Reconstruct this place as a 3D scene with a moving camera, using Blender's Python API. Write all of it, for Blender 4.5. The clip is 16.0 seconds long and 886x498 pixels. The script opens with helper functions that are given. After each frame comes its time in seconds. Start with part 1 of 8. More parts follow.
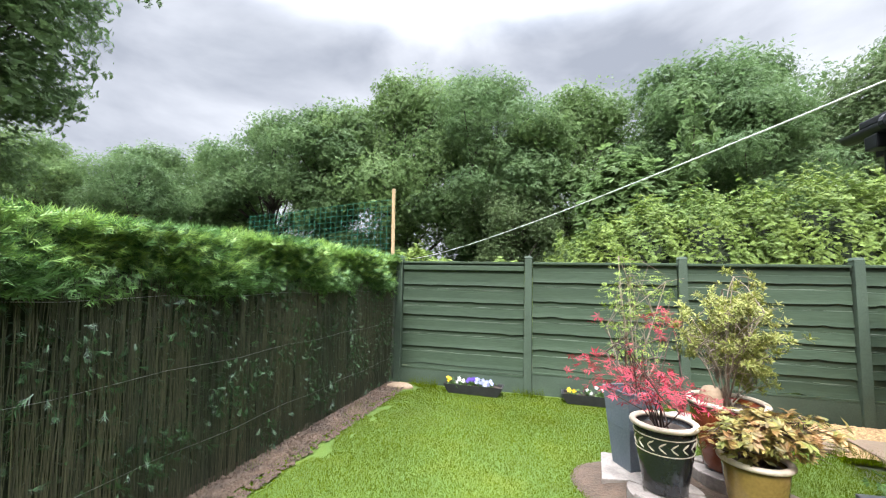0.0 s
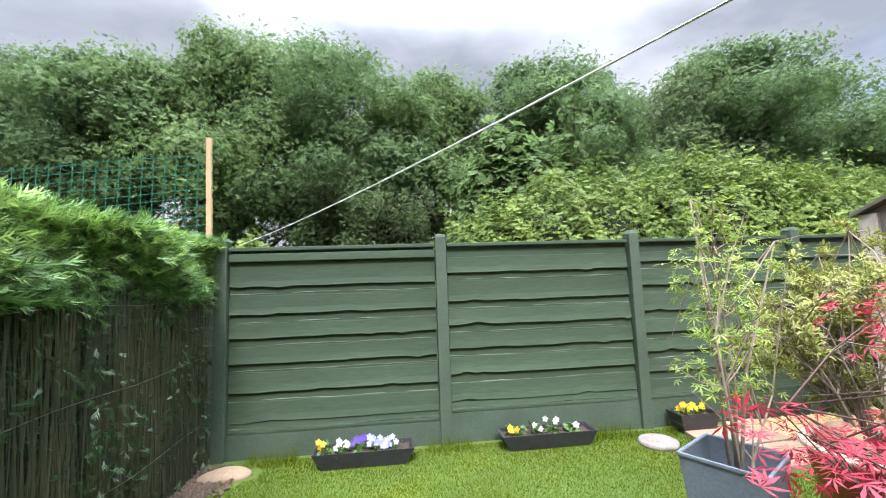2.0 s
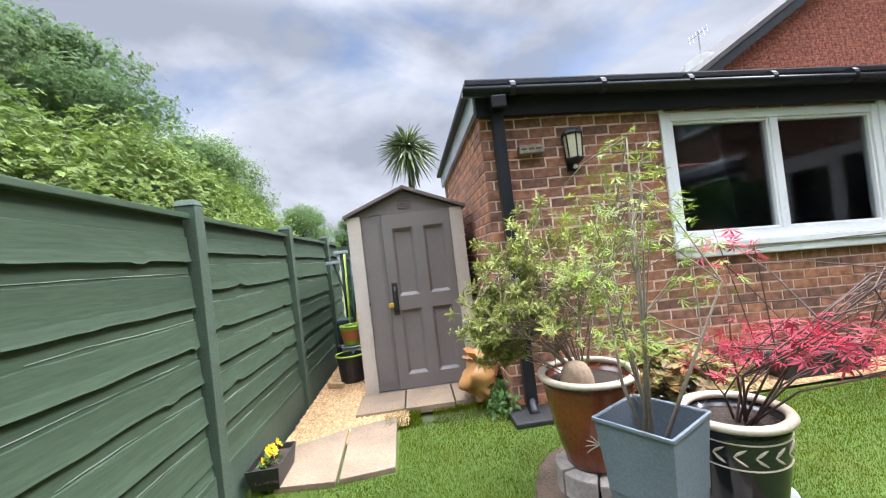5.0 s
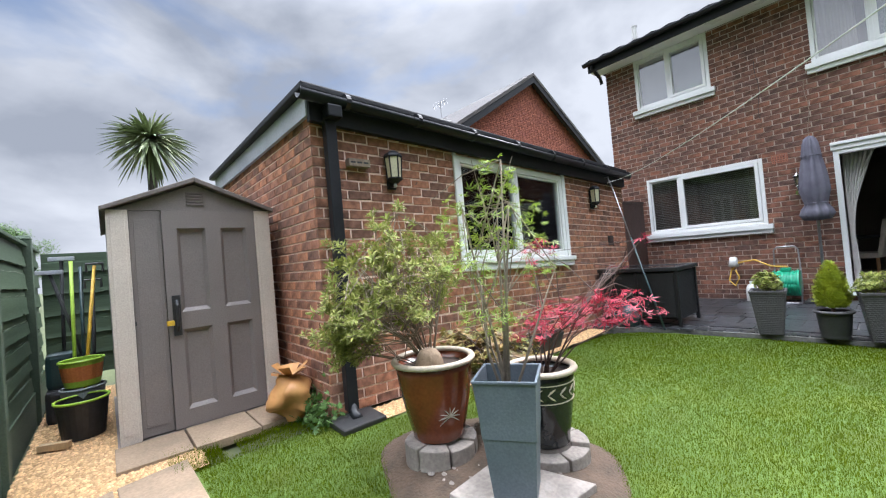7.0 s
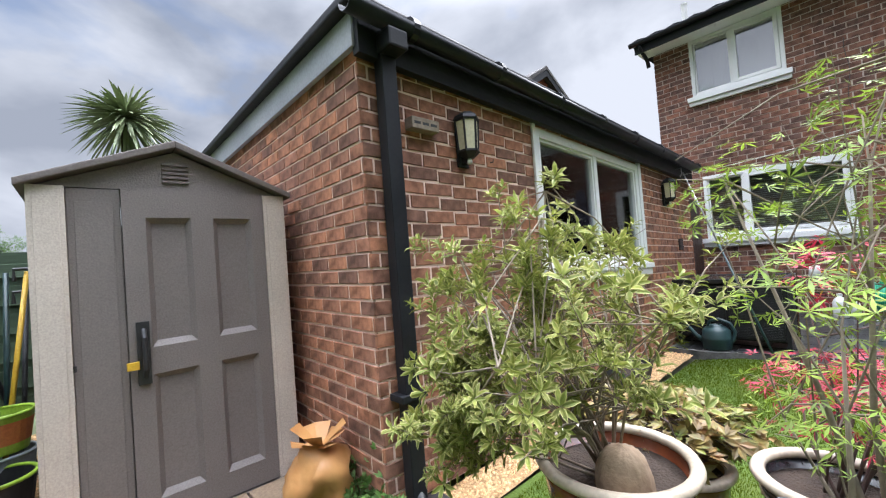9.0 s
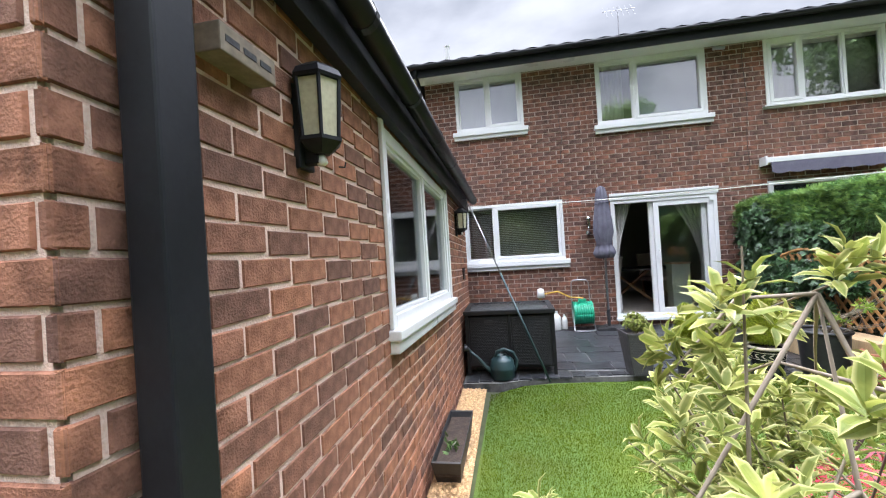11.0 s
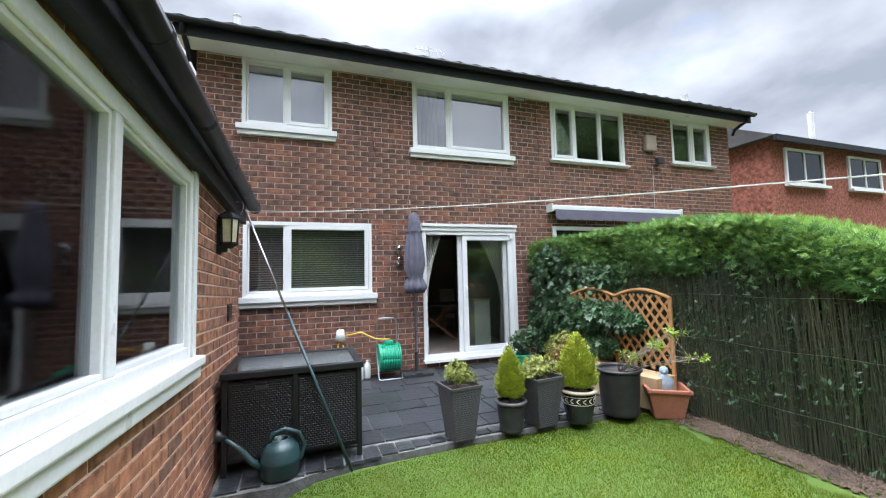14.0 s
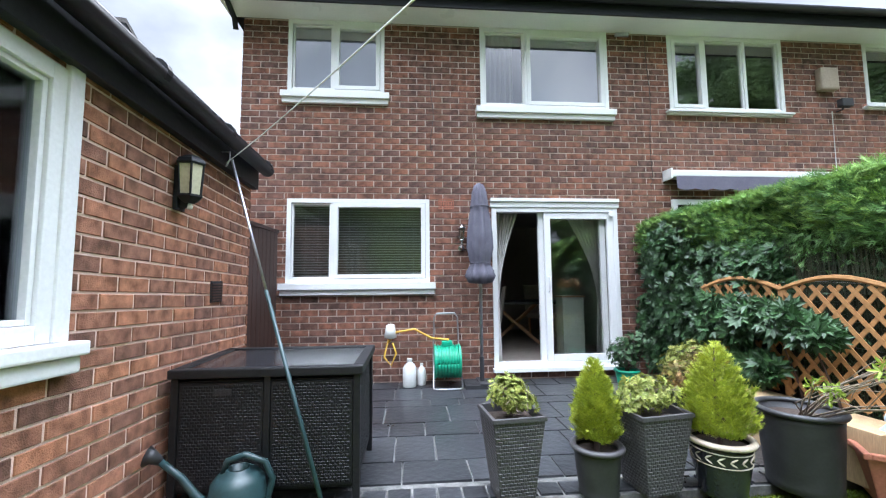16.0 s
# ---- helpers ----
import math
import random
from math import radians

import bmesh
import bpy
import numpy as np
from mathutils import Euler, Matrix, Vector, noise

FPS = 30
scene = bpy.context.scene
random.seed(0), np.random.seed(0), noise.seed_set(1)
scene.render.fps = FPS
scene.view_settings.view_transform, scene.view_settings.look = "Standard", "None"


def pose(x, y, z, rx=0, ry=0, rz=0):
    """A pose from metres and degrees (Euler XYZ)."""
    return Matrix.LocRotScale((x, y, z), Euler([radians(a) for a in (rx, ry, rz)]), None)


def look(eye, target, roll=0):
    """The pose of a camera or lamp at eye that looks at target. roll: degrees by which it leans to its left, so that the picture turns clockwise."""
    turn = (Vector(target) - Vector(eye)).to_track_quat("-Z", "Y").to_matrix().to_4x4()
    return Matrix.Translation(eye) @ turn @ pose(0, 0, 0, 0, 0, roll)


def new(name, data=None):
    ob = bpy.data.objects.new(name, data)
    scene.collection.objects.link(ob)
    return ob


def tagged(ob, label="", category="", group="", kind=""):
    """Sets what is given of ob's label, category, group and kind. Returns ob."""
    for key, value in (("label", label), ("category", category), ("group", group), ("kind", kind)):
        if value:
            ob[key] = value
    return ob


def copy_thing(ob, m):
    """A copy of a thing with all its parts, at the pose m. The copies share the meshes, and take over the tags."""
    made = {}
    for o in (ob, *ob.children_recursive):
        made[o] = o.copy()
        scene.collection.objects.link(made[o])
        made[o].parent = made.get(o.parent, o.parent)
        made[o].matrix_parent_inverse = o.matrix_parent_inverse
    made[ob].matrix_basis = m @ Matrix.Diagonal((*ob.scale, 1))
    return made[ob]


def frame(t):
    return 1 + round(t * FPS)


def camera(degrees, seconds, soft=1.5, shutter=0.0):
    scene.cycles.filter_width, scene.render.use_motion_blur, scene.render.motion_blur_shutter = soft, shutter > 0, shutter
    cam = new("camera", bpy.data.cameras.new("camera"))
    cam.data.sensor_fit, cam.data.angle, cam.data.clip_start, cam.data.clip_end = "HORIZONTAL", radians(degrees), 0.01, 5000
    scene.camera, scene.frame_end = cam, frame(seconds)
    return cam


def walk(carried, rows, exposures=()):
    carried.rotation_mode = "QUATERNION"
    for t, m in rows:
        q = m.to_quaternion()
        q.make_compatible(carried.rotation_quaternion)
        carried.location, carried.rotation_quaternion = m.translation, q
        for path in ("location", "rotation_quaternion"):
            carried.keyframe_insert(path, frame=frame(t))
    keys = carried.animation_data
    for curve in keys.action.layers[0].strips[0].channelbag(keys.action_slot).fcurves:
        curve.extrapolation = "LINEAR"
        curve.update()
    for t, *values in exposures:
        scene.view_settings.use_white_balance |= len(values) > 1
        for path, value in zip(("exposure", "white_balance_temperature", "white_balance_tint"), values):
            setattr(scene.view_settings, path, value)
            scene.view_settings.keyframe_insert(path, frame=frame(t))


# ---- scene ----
cam = camera(97.1, 16.0, soft=1.2)
PATH = [
    (0, (-0.177, -0.078, 1.428), (-0.736, 1.834, 1.597), 1.4),
    (0.5, (-0.207, 0.477, 1.417), (-0.734, 2.399, 1.589), 0.3),
    (1, (-0.421, 0.948, 1.362), (-0.799, 2.902, 1.555), -0.5),
    (1.5, (-0.676, 1.42, 1.375), (-0.787, 3.409, 1.551), -1.1),
    (2, (-0.901, 1.788, 1.343), (-0.678, 3.767, 1.532), -2.0),
    (2.5, (-1.032, 2.201, 1.343), (-0.42, 4.097, 1.518), -3.2),
    (3, (-1.128, 2.618, 1.432), (-0.103, 4.333, 1.539), -3.3),
    (3.3, (-1.185, 2.897, 1.44), (0.109, 4.42, 1.523), -3.6),
    (3.5, (-1.179, 3.02, 1.438), (0.25, 4.417, 1.531), -4.4),
    (4, (-1.165, 3.404, 1.394), (0.582, 4.375, 1.473), -5.4),
    (4.5, (-1.119, 3.79, 1.329), (0.837, 4.205, 1.387), -6.3),
    (5, (-1.017, 4.029, 1.327), (0.976, 3.864, 1.363), -6.8),
    (5.2, (-0.982, 4.136, 1.3), (0.973, 3.717, 1.336), -7.0),
    (7.3, (-0.835, 4.662, 1.233), (0.666, 3.341, 1.276), -4.9),
    (7.5, (-0.744, 4.646, 1.233), (0.79, 3.365, 1.277), -4.6),
    (8, (-0.386, 4.567, 1.305), (1.203, 3.354, 1.336), -4.3),
    (8.2, (-0.247, 4.555, 1.28), (1.348, 3.349, 1.336), -4.5),
    (10.3, (1.199, 4.063, 1.503), (2.05, 2.253, 1.498), -3.8),
    (10.5, (1.275, 3.998, 1.532), (1.984, 2.128, 1.533), -3.9),
    (11, (1.426, 3.824, 1.6), (1.764, 1.852, 1.61), -3.6),
    (11.5, (1.532, 3.679, 1.626), (1.53, 1.68, 1.66), -3.2),
    (12, (1.589, 3.465, 1.611), (1.312, 1.485, 1.675), -2.9),
    (12.5, (1.612, 3.27, 1.598), (1.142, 1.328, 1.687), -2.5),
    (13, (1.625, 3.072, 1.545), (1.034, 1.164, 1.652), -2.1),
    (13.5, (1.585, 2.829, 1.527), (0.927, 0.944, 1.645), -1.8),
    (14, (1.422, 2.546, 1.556), (0.757, 0.665, 1.693), -1.4),
    (14.5, (1.314, 2.21, 1.501), (0.707, 0.311, 1.664), -1.0),
    (15, (1.136, 1.924, 1.434), (0.654, -0.01, 1.598), -0.7),
    (15.5, (0.924, 1.685, 1.354), (0.605, -0.283, 1.516), -0.5),
    (16, (0.668, 1.483, 1.338), (0.51, -0.504, 1.5), -0.5),
]
walk(cam, [(t, look(eye, target, roll)) for t, eye, target, roll in PATH],
     exposures=[(0.0, 1.50, 6220, 12), (1.5, 1.48, 6120, 13), (4.5, 1.45, 6050, 14), (8.0, 1.18, 6050, 12), (10.5, 1.42, 6050, 15), (11.5, 1.5, 6050, 14), (12.5, 1.48, 6150, 13), (14.5, 1.52, 5920, 11), (16.0, 1.76, 5780, 11)])

# ---- light ----
SUN_EL, SUN_AZ = radians(52), radians(184)
world = bpy.data.worlds.new("sky")
scene.world = world
world.use_nodes = True
wn, wl = world.node_tree.nodes, world.node_tree.links
wn.clear()


def wnode(kind, **kw):
    n = wn.new(kind)
    for k, v in kw.items():
        n.inputs[k].default_value = v
    return n


sky = wn.new("ShaderNodeTexSky")
sky.sky_type, sky.sun_disc = "NISHITA", False
sky.sun_elevation, sky.sun_rotation = SUN_EL, SUN_AZ
w_co = wn.new("ShaderNodeTexCoord")
w_map = wn.new("ShaderNodeMapping")
w_map.inputs["Scale"].default_value = (1.0, 1.0, 2.0)
wl.new(w_co.outputs["Generated"], w_map.inputs["Vector"])
cloud_a = wnode("ShaderNodeTexNoise", Scale=1.7, Detail=7.0, Roughness=0.5, Distortion=0.35)
cloud_b = wnode("ShaderNodeTexNoise", Scale=1.9, Detail=7.0, Roughness=0.5, Distortion=0.2)
wl.new(w_map.outputs[0], cloud_a.inputs["Vector"])
shift = wn.new("ShaderNodeMapping")
shift.inputs["Location"].default_value = (5.2, 2.6, 0.9)
wl.new(w_map.outputs[0], shift.inputs["Vector"])
wl.new(shift.outputs[0], cloud_b.inputs["Vector"])
cover = wn.new("ShaderNodeValToRGB")
cover.color_ramp.elements[0].position, cover.color_ramp.elements[1].position = 0.27, 0.40
wl.new(cloud_a.outputs["Fac"], cover.inputs["Fac"])
tone = wn.new("ShaderNodeValToRGB")
tone.color_ramp.elements[0].position, tone.color_ramp.elements[0].color = 0.37, (2.5, 2.7, 3.05, 1)
tone.color_ramp.elements[1].position, tone.color_ramp.elements[1].color = 0.57, (5.1, 5.25, 5.5, 1)
wl.new(cloud_b.outputs["Fac"], tone.inputs["Fac"])
w_mix = wn.new("ShaderNodeMixRGB")
wl.new(cover.outputs["Color"], w_mix.inputs["Fac"])
wl.new(sky.outputs["Color"], w_mix.inputs["Color1"])
wl.new(tone.outputs["Color"], w_mix.inputs["Color2"])
# an overcast sky grows brighter towards the zenith
sep = wn.new("ShaderNodeSeparateXYZ")
wl.new(w_co.outputs["Generated"], sep.inputs[0])
rise = wnode("ShaderNodeMapRange")
rise.interpolation_type = "SMOOTHSTEP"
for key, value in (("From Min", 0.52), ("From Max", 1.0), ("To Min", 1.0), ("To Max", 14.5)):
    rise.inputs[key].default_value = value
wl.new(sep.outputs["Z"], rise.inputs["Value"])
w_mul = wn.new("ShaderNodeVectorMath")
w_mul.operation = "SCALE"
wl.new(w_mix.outputs["Color"], w_mul.inputs[0])
wl.new(rise.outputs[0], w_mul.inputs["Scale"])
w_bg = wnode("ShaderNodeBackground", Strength=0.07)
wl.new(w_mul.outputs[0], w_bg.inputs["Color"])
w_out = wn.new("ShaderNodeOutputWorld")
wl.new(w_bg.outputs[0], w_out.inputs["Surface"])

sun = new("sun", bpy.data.lights.new("sun", "SUN"))
sun.data.energy, sun.data.angle, sun.data.color = 2.0, radians(14), (1.0, 0.975, 0.94)
sun_dir = Vector((math.sin(SUN_AZ) * math.cos(SUN_EL), math.cos(SUN_AZ) * math.cos(SUN_EL), math.sin(SUN_EL)))
sun.matrix_world = look(sun_dir * 60, (0, 0, 0))


# ---- materials ----
def mat(name, c1, c2=None, scale=6.0, rough=0.7, bump=0.0, bscale=60.0, metal=0.0, c3=None, vary=0.0, stretch=(1, 1, 1),
        spec=0.5, rvar=0.0, trans=0.0):
    """A surface with two scales of colour noise (c1..c2 coarse, fine grain), bump, and a shift of tone from piece to piece."""
    m = bpy.data.materials.new(name)
    m.use_nodes = True
    n, l = m.node_tree.nodes, m.node_tree.links
    b = n["Principled BSDF"]
    b.inputs["Roughness"].default_value, b.inputs["Metallic"].default_value = rough, metal
    b.inputs["Specular IOR Level"].default_value = spec
    c2 = c2 or tuple(v * 0.75 for v in c1)
    co = n.new("ShaderNodeTexCoord")
    mp = n.new("ShaderNodeMapping")
    mp.inputs["Scale"].default_value = stretch
    l.new(co.outputs["Object"], mp.inputs["Vector"])
    coarse = n.new("ShaderNodeTexNoise")
    coarse.inputs["Scale"].default_value, coarse.inputs["Detail"].default_value = scale, 5
    fine = n.new("ShaderNodeTexNoise")
    fine.inputs["Scale"].default_value, fine.inputs["Detail"].default_value = bscale, 4
    l.new(mp.outputs[0], coarse.inputs["Vector"])
    l.new(mp.outputs[0], fine.inputs["Vector"])
    ramp = n.new("ShaderNodeValToRGB")
    ramp.color_ramp.elements[0].position, ramp.color_ramp.elements[1].position = 0.32, 0.68
    ramp.color_ramp.elements[0].color, ramp.color_ramp.elements[1].color = (*c1, 1), (*c2, 1)
    if c3:
        e = ramp.color_ramp.elements.new(0.5)
        e.color = (*c3, 1)
    l.new(coarse.outputs["Fac"], ramp.inputs["Fac"])
    grain = n.new("ShaderNodeMixRGB")
    grain.blend_type = "OVERLAY"
    grain.inputs["Fac"].default_value = 0.35
    l.new(ramp.outputs["Color"], grain.inputs["Color1"])
    l.new(fine.outputs["Fac"], grain.inputs["Color2"])
    last = grain.outputs["Color"]
    if vary:
        info, geo = n.new("ShaderNodeObjectInfo"), n.new("ShaderNodeNewGeometry")
        add = n.new("ShaderNodeMath")
        add.operation = "ADD"
        l.new(info.outputs["Random"], add.inputs[0])
        l.new(geo.outputs["Random Per Island"], add.inputs[1])
        fr = n.new("ShaderNodeMath")
        fr.operation = "FRACT"
        l.new(add.outputs[0], fr.inputs[0])
        rng = n.new("ShaderNodeMapRange")
        rng.inputs["To Min"].default_value, rng.inputs["To Max"].default_value = 1 - vary, 1 + vary
        l.new(fr.outputs[0], rng.inputs["Value"])
        hsv = n.new("ShaderNodeHueSaturation")
        l.new(rng.outputs[0], hsv.inputs["Value"])
        l.new(last, hsv.inputs["Color"])
        last = hsv.outputs["Color"]
    l.new(last, b.inputs["Base Color"])
    if rvar:
        rr = n.new("ShaderNodeMapRange")
        rr.inputs["To Min"].default_value, rr.inputs["To Max"].default_value = max(rough - rvar, 0.02), min(rough + rvar, 1)
        l.new(coarse.outputs["Fac"], rr.inputs["Value"])
        l.new(rr.outputs[0], b.inputs["Roughness"])
    if bump:
        bp = n.new("ShaderNodeBump")
        bp.inputs["Strength"].default_value, bp.inputs["Distance"].default_value = bump, 0.01
        l.new(fine.outputs["Fac"], bp.inputs["Height"])
        l.new(bp.outputs[0], b.inputs["Normal"])
    if trans:
        tr = n.new("ShaderNodeBsdfTranslucent")
        l.new(last, tr.inputs["Color"])
        mx = n.new("ShaderNodeMixShader")
        mx.inputs["Fac"].default_value = trans
        l.new(b.outputs[0], mx.inputs[1])
        l.new(tr.outputs[0], mx.inputs[2])
        l.new(mx.outputs[0], n["Material Output"].inputs["Surface"])
    return m


def brick_mat(name, stops):
    """Fired clay: each brick takes a tone of its own from the ramp, with a sandy, blotched face."""
    m = mat(name, (0.20, 0.20, 0.20), (0.70, 0.70, 0.70), scale=13, rough=0.88, bump=0.5, bscale=150, spec=0.25)
    n, l = m.node_tree.nodes, m.node_tree.links
    b = n["Principled BSDF"]
    noise_col = b.inputs["Base Color"].links[0].from_socket
    info, geo, add, fr = n.new("ShaderNodeObjectInfo"), n.new("ShaderNodeNewGeometry"), n.new("ShaderNodeMath"), n.new("ShaderNodeMath")
    add.operation, fr.operation = "ADD", "FRACT"
    l.new(info.outputs["Random"], add.inputs[0])
    l.new(geo.outputs["Random Per Island"], add.inputs[1])
    l.new(add.outputs[0], fr.inputs[0])
    ramp = n.new("ShaderNodeValToRGB")
    els = ramp.color_ramp.elements
    els[0].position, els[0].color = stops[0][0], (*stops[0][1], 1)
    els[1].position, els[1].color = stops[-1][0], (*stops[-1][1], 1)
    for p, c in stops[1:-1]:
        els.new(p).color = (*c, 1)
    l.new(fr.outputs[0], ramp.inputs["Fac"])
    mul = n.new("ShaderNodeMixRGB")
    mul.blend_type, mul.inputs["Fac"].default_value = "OVERLAY", 0.9
    l.new(ramp.outputs["Color"], mul.inputs["Color1"])
    l.new(noise_col, mul.inputs["Color2"])
    l.new(mul.outputs["Color"], b.inputs["Base Color"])
    return m


def glass_mat(name, gloss, tint=(1, 1, 1), haze=0.015):
    m = bpy.data.materials.new(name)
    m.use_nodes = True
    n, l = m.node_tree.nodes, m.node_tree.links
    n.clear()
    out, mx = n.new("ShaderNodeOutputMaterial"), n.new("ShaderNodeMixShader")
    gl, tr = n.new("ShaderNodeBsdfGlossy"), n.new("ShaderNodeBsdfTransparent")
    gl.inputs["Roughness"].default_value = haze
    tr.inputs["Color"].default_value = (*tint, 1)
    fz = n.new("ShaderNodeFresnel")
    fz.inputs["IOR"].default_value = 1.5
    ad = n.new("ShaderNodeMath")
    ad.operation = "ADD"
    ad.use_clamp = True
    ad.inputs[1].default_value = gloss
    l.new(fz.outputs[0], ad.inputs[0])
    l.new(ad.outputs[0], mx.inputs["Fac"])
    l.new(tr.outputs[0], mx.inputs[1])
    l.new(gl.outputs[0], mx.inputs[2])
    l.new(mx.outputs[0], out.inputs["Surface"])
    return m


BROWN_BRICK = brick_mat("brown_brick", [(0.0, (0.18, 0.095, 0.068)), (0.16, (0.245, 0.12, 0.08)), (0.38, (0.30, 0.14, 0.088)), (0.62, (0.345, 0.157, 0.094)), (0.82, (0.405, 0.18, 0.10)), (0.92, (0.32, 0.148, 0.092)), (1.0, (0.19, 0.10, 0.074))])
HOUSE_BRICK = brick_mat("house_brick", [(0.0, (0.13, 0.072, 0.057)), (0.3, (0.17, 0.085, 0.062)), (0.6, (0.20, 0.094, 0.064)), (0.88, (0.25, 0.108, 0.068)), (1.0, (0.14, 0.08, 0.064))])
RED_BRICK = brick_mat("red_brick", [(0.0, (0.30, 0.11, 0.075)), (0.5, (0.36, 0.13, 0.085)), (1.0, (0.27, 0.10, 0.075))])
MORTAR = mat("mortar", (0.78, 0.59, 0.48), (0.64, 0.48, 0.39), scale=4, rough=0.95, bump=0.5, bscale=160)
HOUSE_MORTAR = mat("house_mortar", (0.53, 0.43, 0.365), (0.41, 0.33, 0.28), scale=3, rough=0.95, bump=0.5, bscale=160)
FENCE = mat("fence_paint", (0.056, 0.083, 0.052), (0.042, 0.065, 0.040), scale=2.2, rough=0.62, bump=0.10, bscale=26, stretch=(0.35, 1, 3.5), vary=0.08, c3=(0.049, 0.074, 0.045), spec=0.22)
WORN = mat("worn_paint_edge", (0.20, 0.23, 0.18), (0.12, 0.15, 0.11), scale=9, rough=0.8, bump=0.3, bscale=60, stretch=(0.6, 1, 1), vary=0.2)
POST = mat("post_paint", (0.062, 0.092, 0.060), (0.047, 0.071, 0.046), scale=3, rough=0.75, bump=0.4, bscale=90)
BLACK_PVC = mat("black_pvc", (0.010, 0.011, 0.013), (0.015, 0.016, 0.019), scale=5, rough=0.42, spec=0.3, bump=0.03, rvar=0.12)
BLACK_PAINT = mat("black_paint", (0.010, 0.011, 0.014), (0.018, 0.019, 0.022), scale=3, rough=0.55, spec=0.3, bump=0.15, bscale=40, rvar=0.12)
GREY_FASCIA = mat("grey_fascia", (0.36, 0.38, 0.41), (0.27, 0.29, 0.32), scale=2.5, rough=0.55, bump=0.06)
WHITE_PVC = mat("white_pvc", (0.80, 0.80, 0.79), (0.74, 0.74, 0.72), scale=2, rough=0.3, bump=0.02, rvar=0.08)
WHITE_WALL = mat("white_wall", (0.62, 0.60, 0.56), (0.55, 0.53, 0.5), scale=2, rough=0.8, bump=0.05)
GARAGE_PLASTER = mat("garage_plaster", (0.42, 0.45, 0.49), (0.36, 0.39, 0.43), scale=2, rough=0.9, bump=0.1)
ROOM_WALL = mat("room_wall", (0.30, 0.27, 0.24), (0.26, 0.235, 0.21), scale=2, rough=0.85, bump=0.05)
CARPET = mat("carpet", (0.42, 0.36, 0.30), (0.36, 0.31, 0.26), scale=8, rough=0.95, bump=0.4, bscale=300)
GLASS = glass_mat("window_glass", 0.05)
GLASS_HI = glass_mat("reflecting_glass", 0.26)
GLASS_DARK = glass_mat("dark_window_glass", 0.02, (0.6, 0.66, 0.70), haze=0.05)
# pale blue-grey of the sky's reflection, put into cloth behind the panes
SKY_CLOTH = mat("sky_pale_cloth", (0.47, 0.53, 0.58), (0.42, 0.48, 0.54), scale=1.5, rough=0.6)
ROOF_TILE = mat("roof_tile", (0.085, 0.075, 0.07), (0.055, 0.05, 0.05), scale=3, rough=0.85, bump=0.4, vary=0.15)
SLATE = mat("patio_slate", (0.020, 0.021, 0.024), (0.040, 0.042, 0.046), scale=3.5, rough=0.36, spec=0.35, bump=0.45, bscale=22, vary=0.22, rvar=0.2)
JOINT = mat("patio_joint", (0.16, 0.155, 0.145), (0.05, 0.05, 0.048), scale=9, rough=0.9, bump=0.5)
LAWN = mat("lawn_soil", (0.082, 0.116, 0.006), (0.062, 0.090, 0.006), scale=1.6, rough=0.95, bump=0.8, bscale=90, c3=(0.064, 0.112, 0.012))
GRASS = mat("grass_blade", (0.087, 0.118, 0.002), (0.060, 0.086, 0.002), scale=0.9, rough=0.7, vary=0.07, trans=0.3, c3=(0.078, 0.111, 0.002), spec=0.0)
GROUND = mat("rough_ground", (0.07, 0.085, 0.03), (0.05, 0.055, 0.025), scale=0.8, rough=0.95, bump=0.6, bscale=12)
SOIL = mat("bare_soil", (0.105, 0.070, 0.046), (0.058, 0.040, 0.027), scale=7, rough=0.95, bump=0.9, bscale=60)
COMPOST = mat("compost", (0.055, 0.036, 0.025), (0.03, 0.02, 0.014), scale=20, rough=0.95, bump=1.0, bscale=90)
SANDSTONE = mat("sandstone_slab", (0.28, 0.20, 0.13), (0.20, 0.145, 0.095), scale=4, rough=0.85, bump=0.35, bscale=50, vary=0.10)
GRAVEL = mat("golden_gravel", (0.66, 0.44, 0.22), (0.50, 0.31, 0.15), scale=30, rough=0.8, vary=0.35)
GRAVEL_BED = mat("gravel_bed", (0.50, 0.32, 0.15), (0.32, 0.20, 0.10), scale=60, rough=0.95, bump=1.0, bscale=160)
REED = mat("reed_cane", (0.070, 0.070, 0.034), (0.034, 0.042, 0.020), scale=3, rough=0.75, vary=0.45, stretch=(1, 1, 0.3))
# near-black green: shade deep among leaves, put into the colour
LEAF_SHADE = mat("leaf_inner_shade", (0.030, 0.042, 0.020), (0.018, 0.026, 0.013), scale=5, rough=1.0, bump=0.6)
HEDGE = mat("conifer_leaf", (0.165, 0.295, 0.085), (0.105, 0.21, 0.065), scale=2.5, rough=0.6, vary=0.42, trans=0.25, c3=(0.10, 0.20, 0.055))
# tips' yellow-green, with the light on the upper hedge put into the colour
HEDGE_LIT_TIP = mat("conifer_lit_tip", (0.25, 0.385, 0.085), (0.175, 0.30, 0.07), scale=2.5, rough=0.6, vary=0.35, trans=0.3)
IVY = mat("ivy_leaf", (0.045, 0.105, 0.032), (0.028, 0.07, 0.022), scale=4, rough=0.42, vary=0.45, trans=0.15)
OAK = mat("oak_leaf", (0.14, 0.215, 0.082), (0.10, 0.165, 0.068), scale=0.9, rough=0.6, vary=0.28, trans=0.45, spec=0.2)
OAK_B = mat("oak_leaf_light", (0.165, 0.245, 0.082), (0.12, 0.19, 0.07), scale=0.9, rough=0.6, vary=0.28, trans=0.45, spec=0.2)
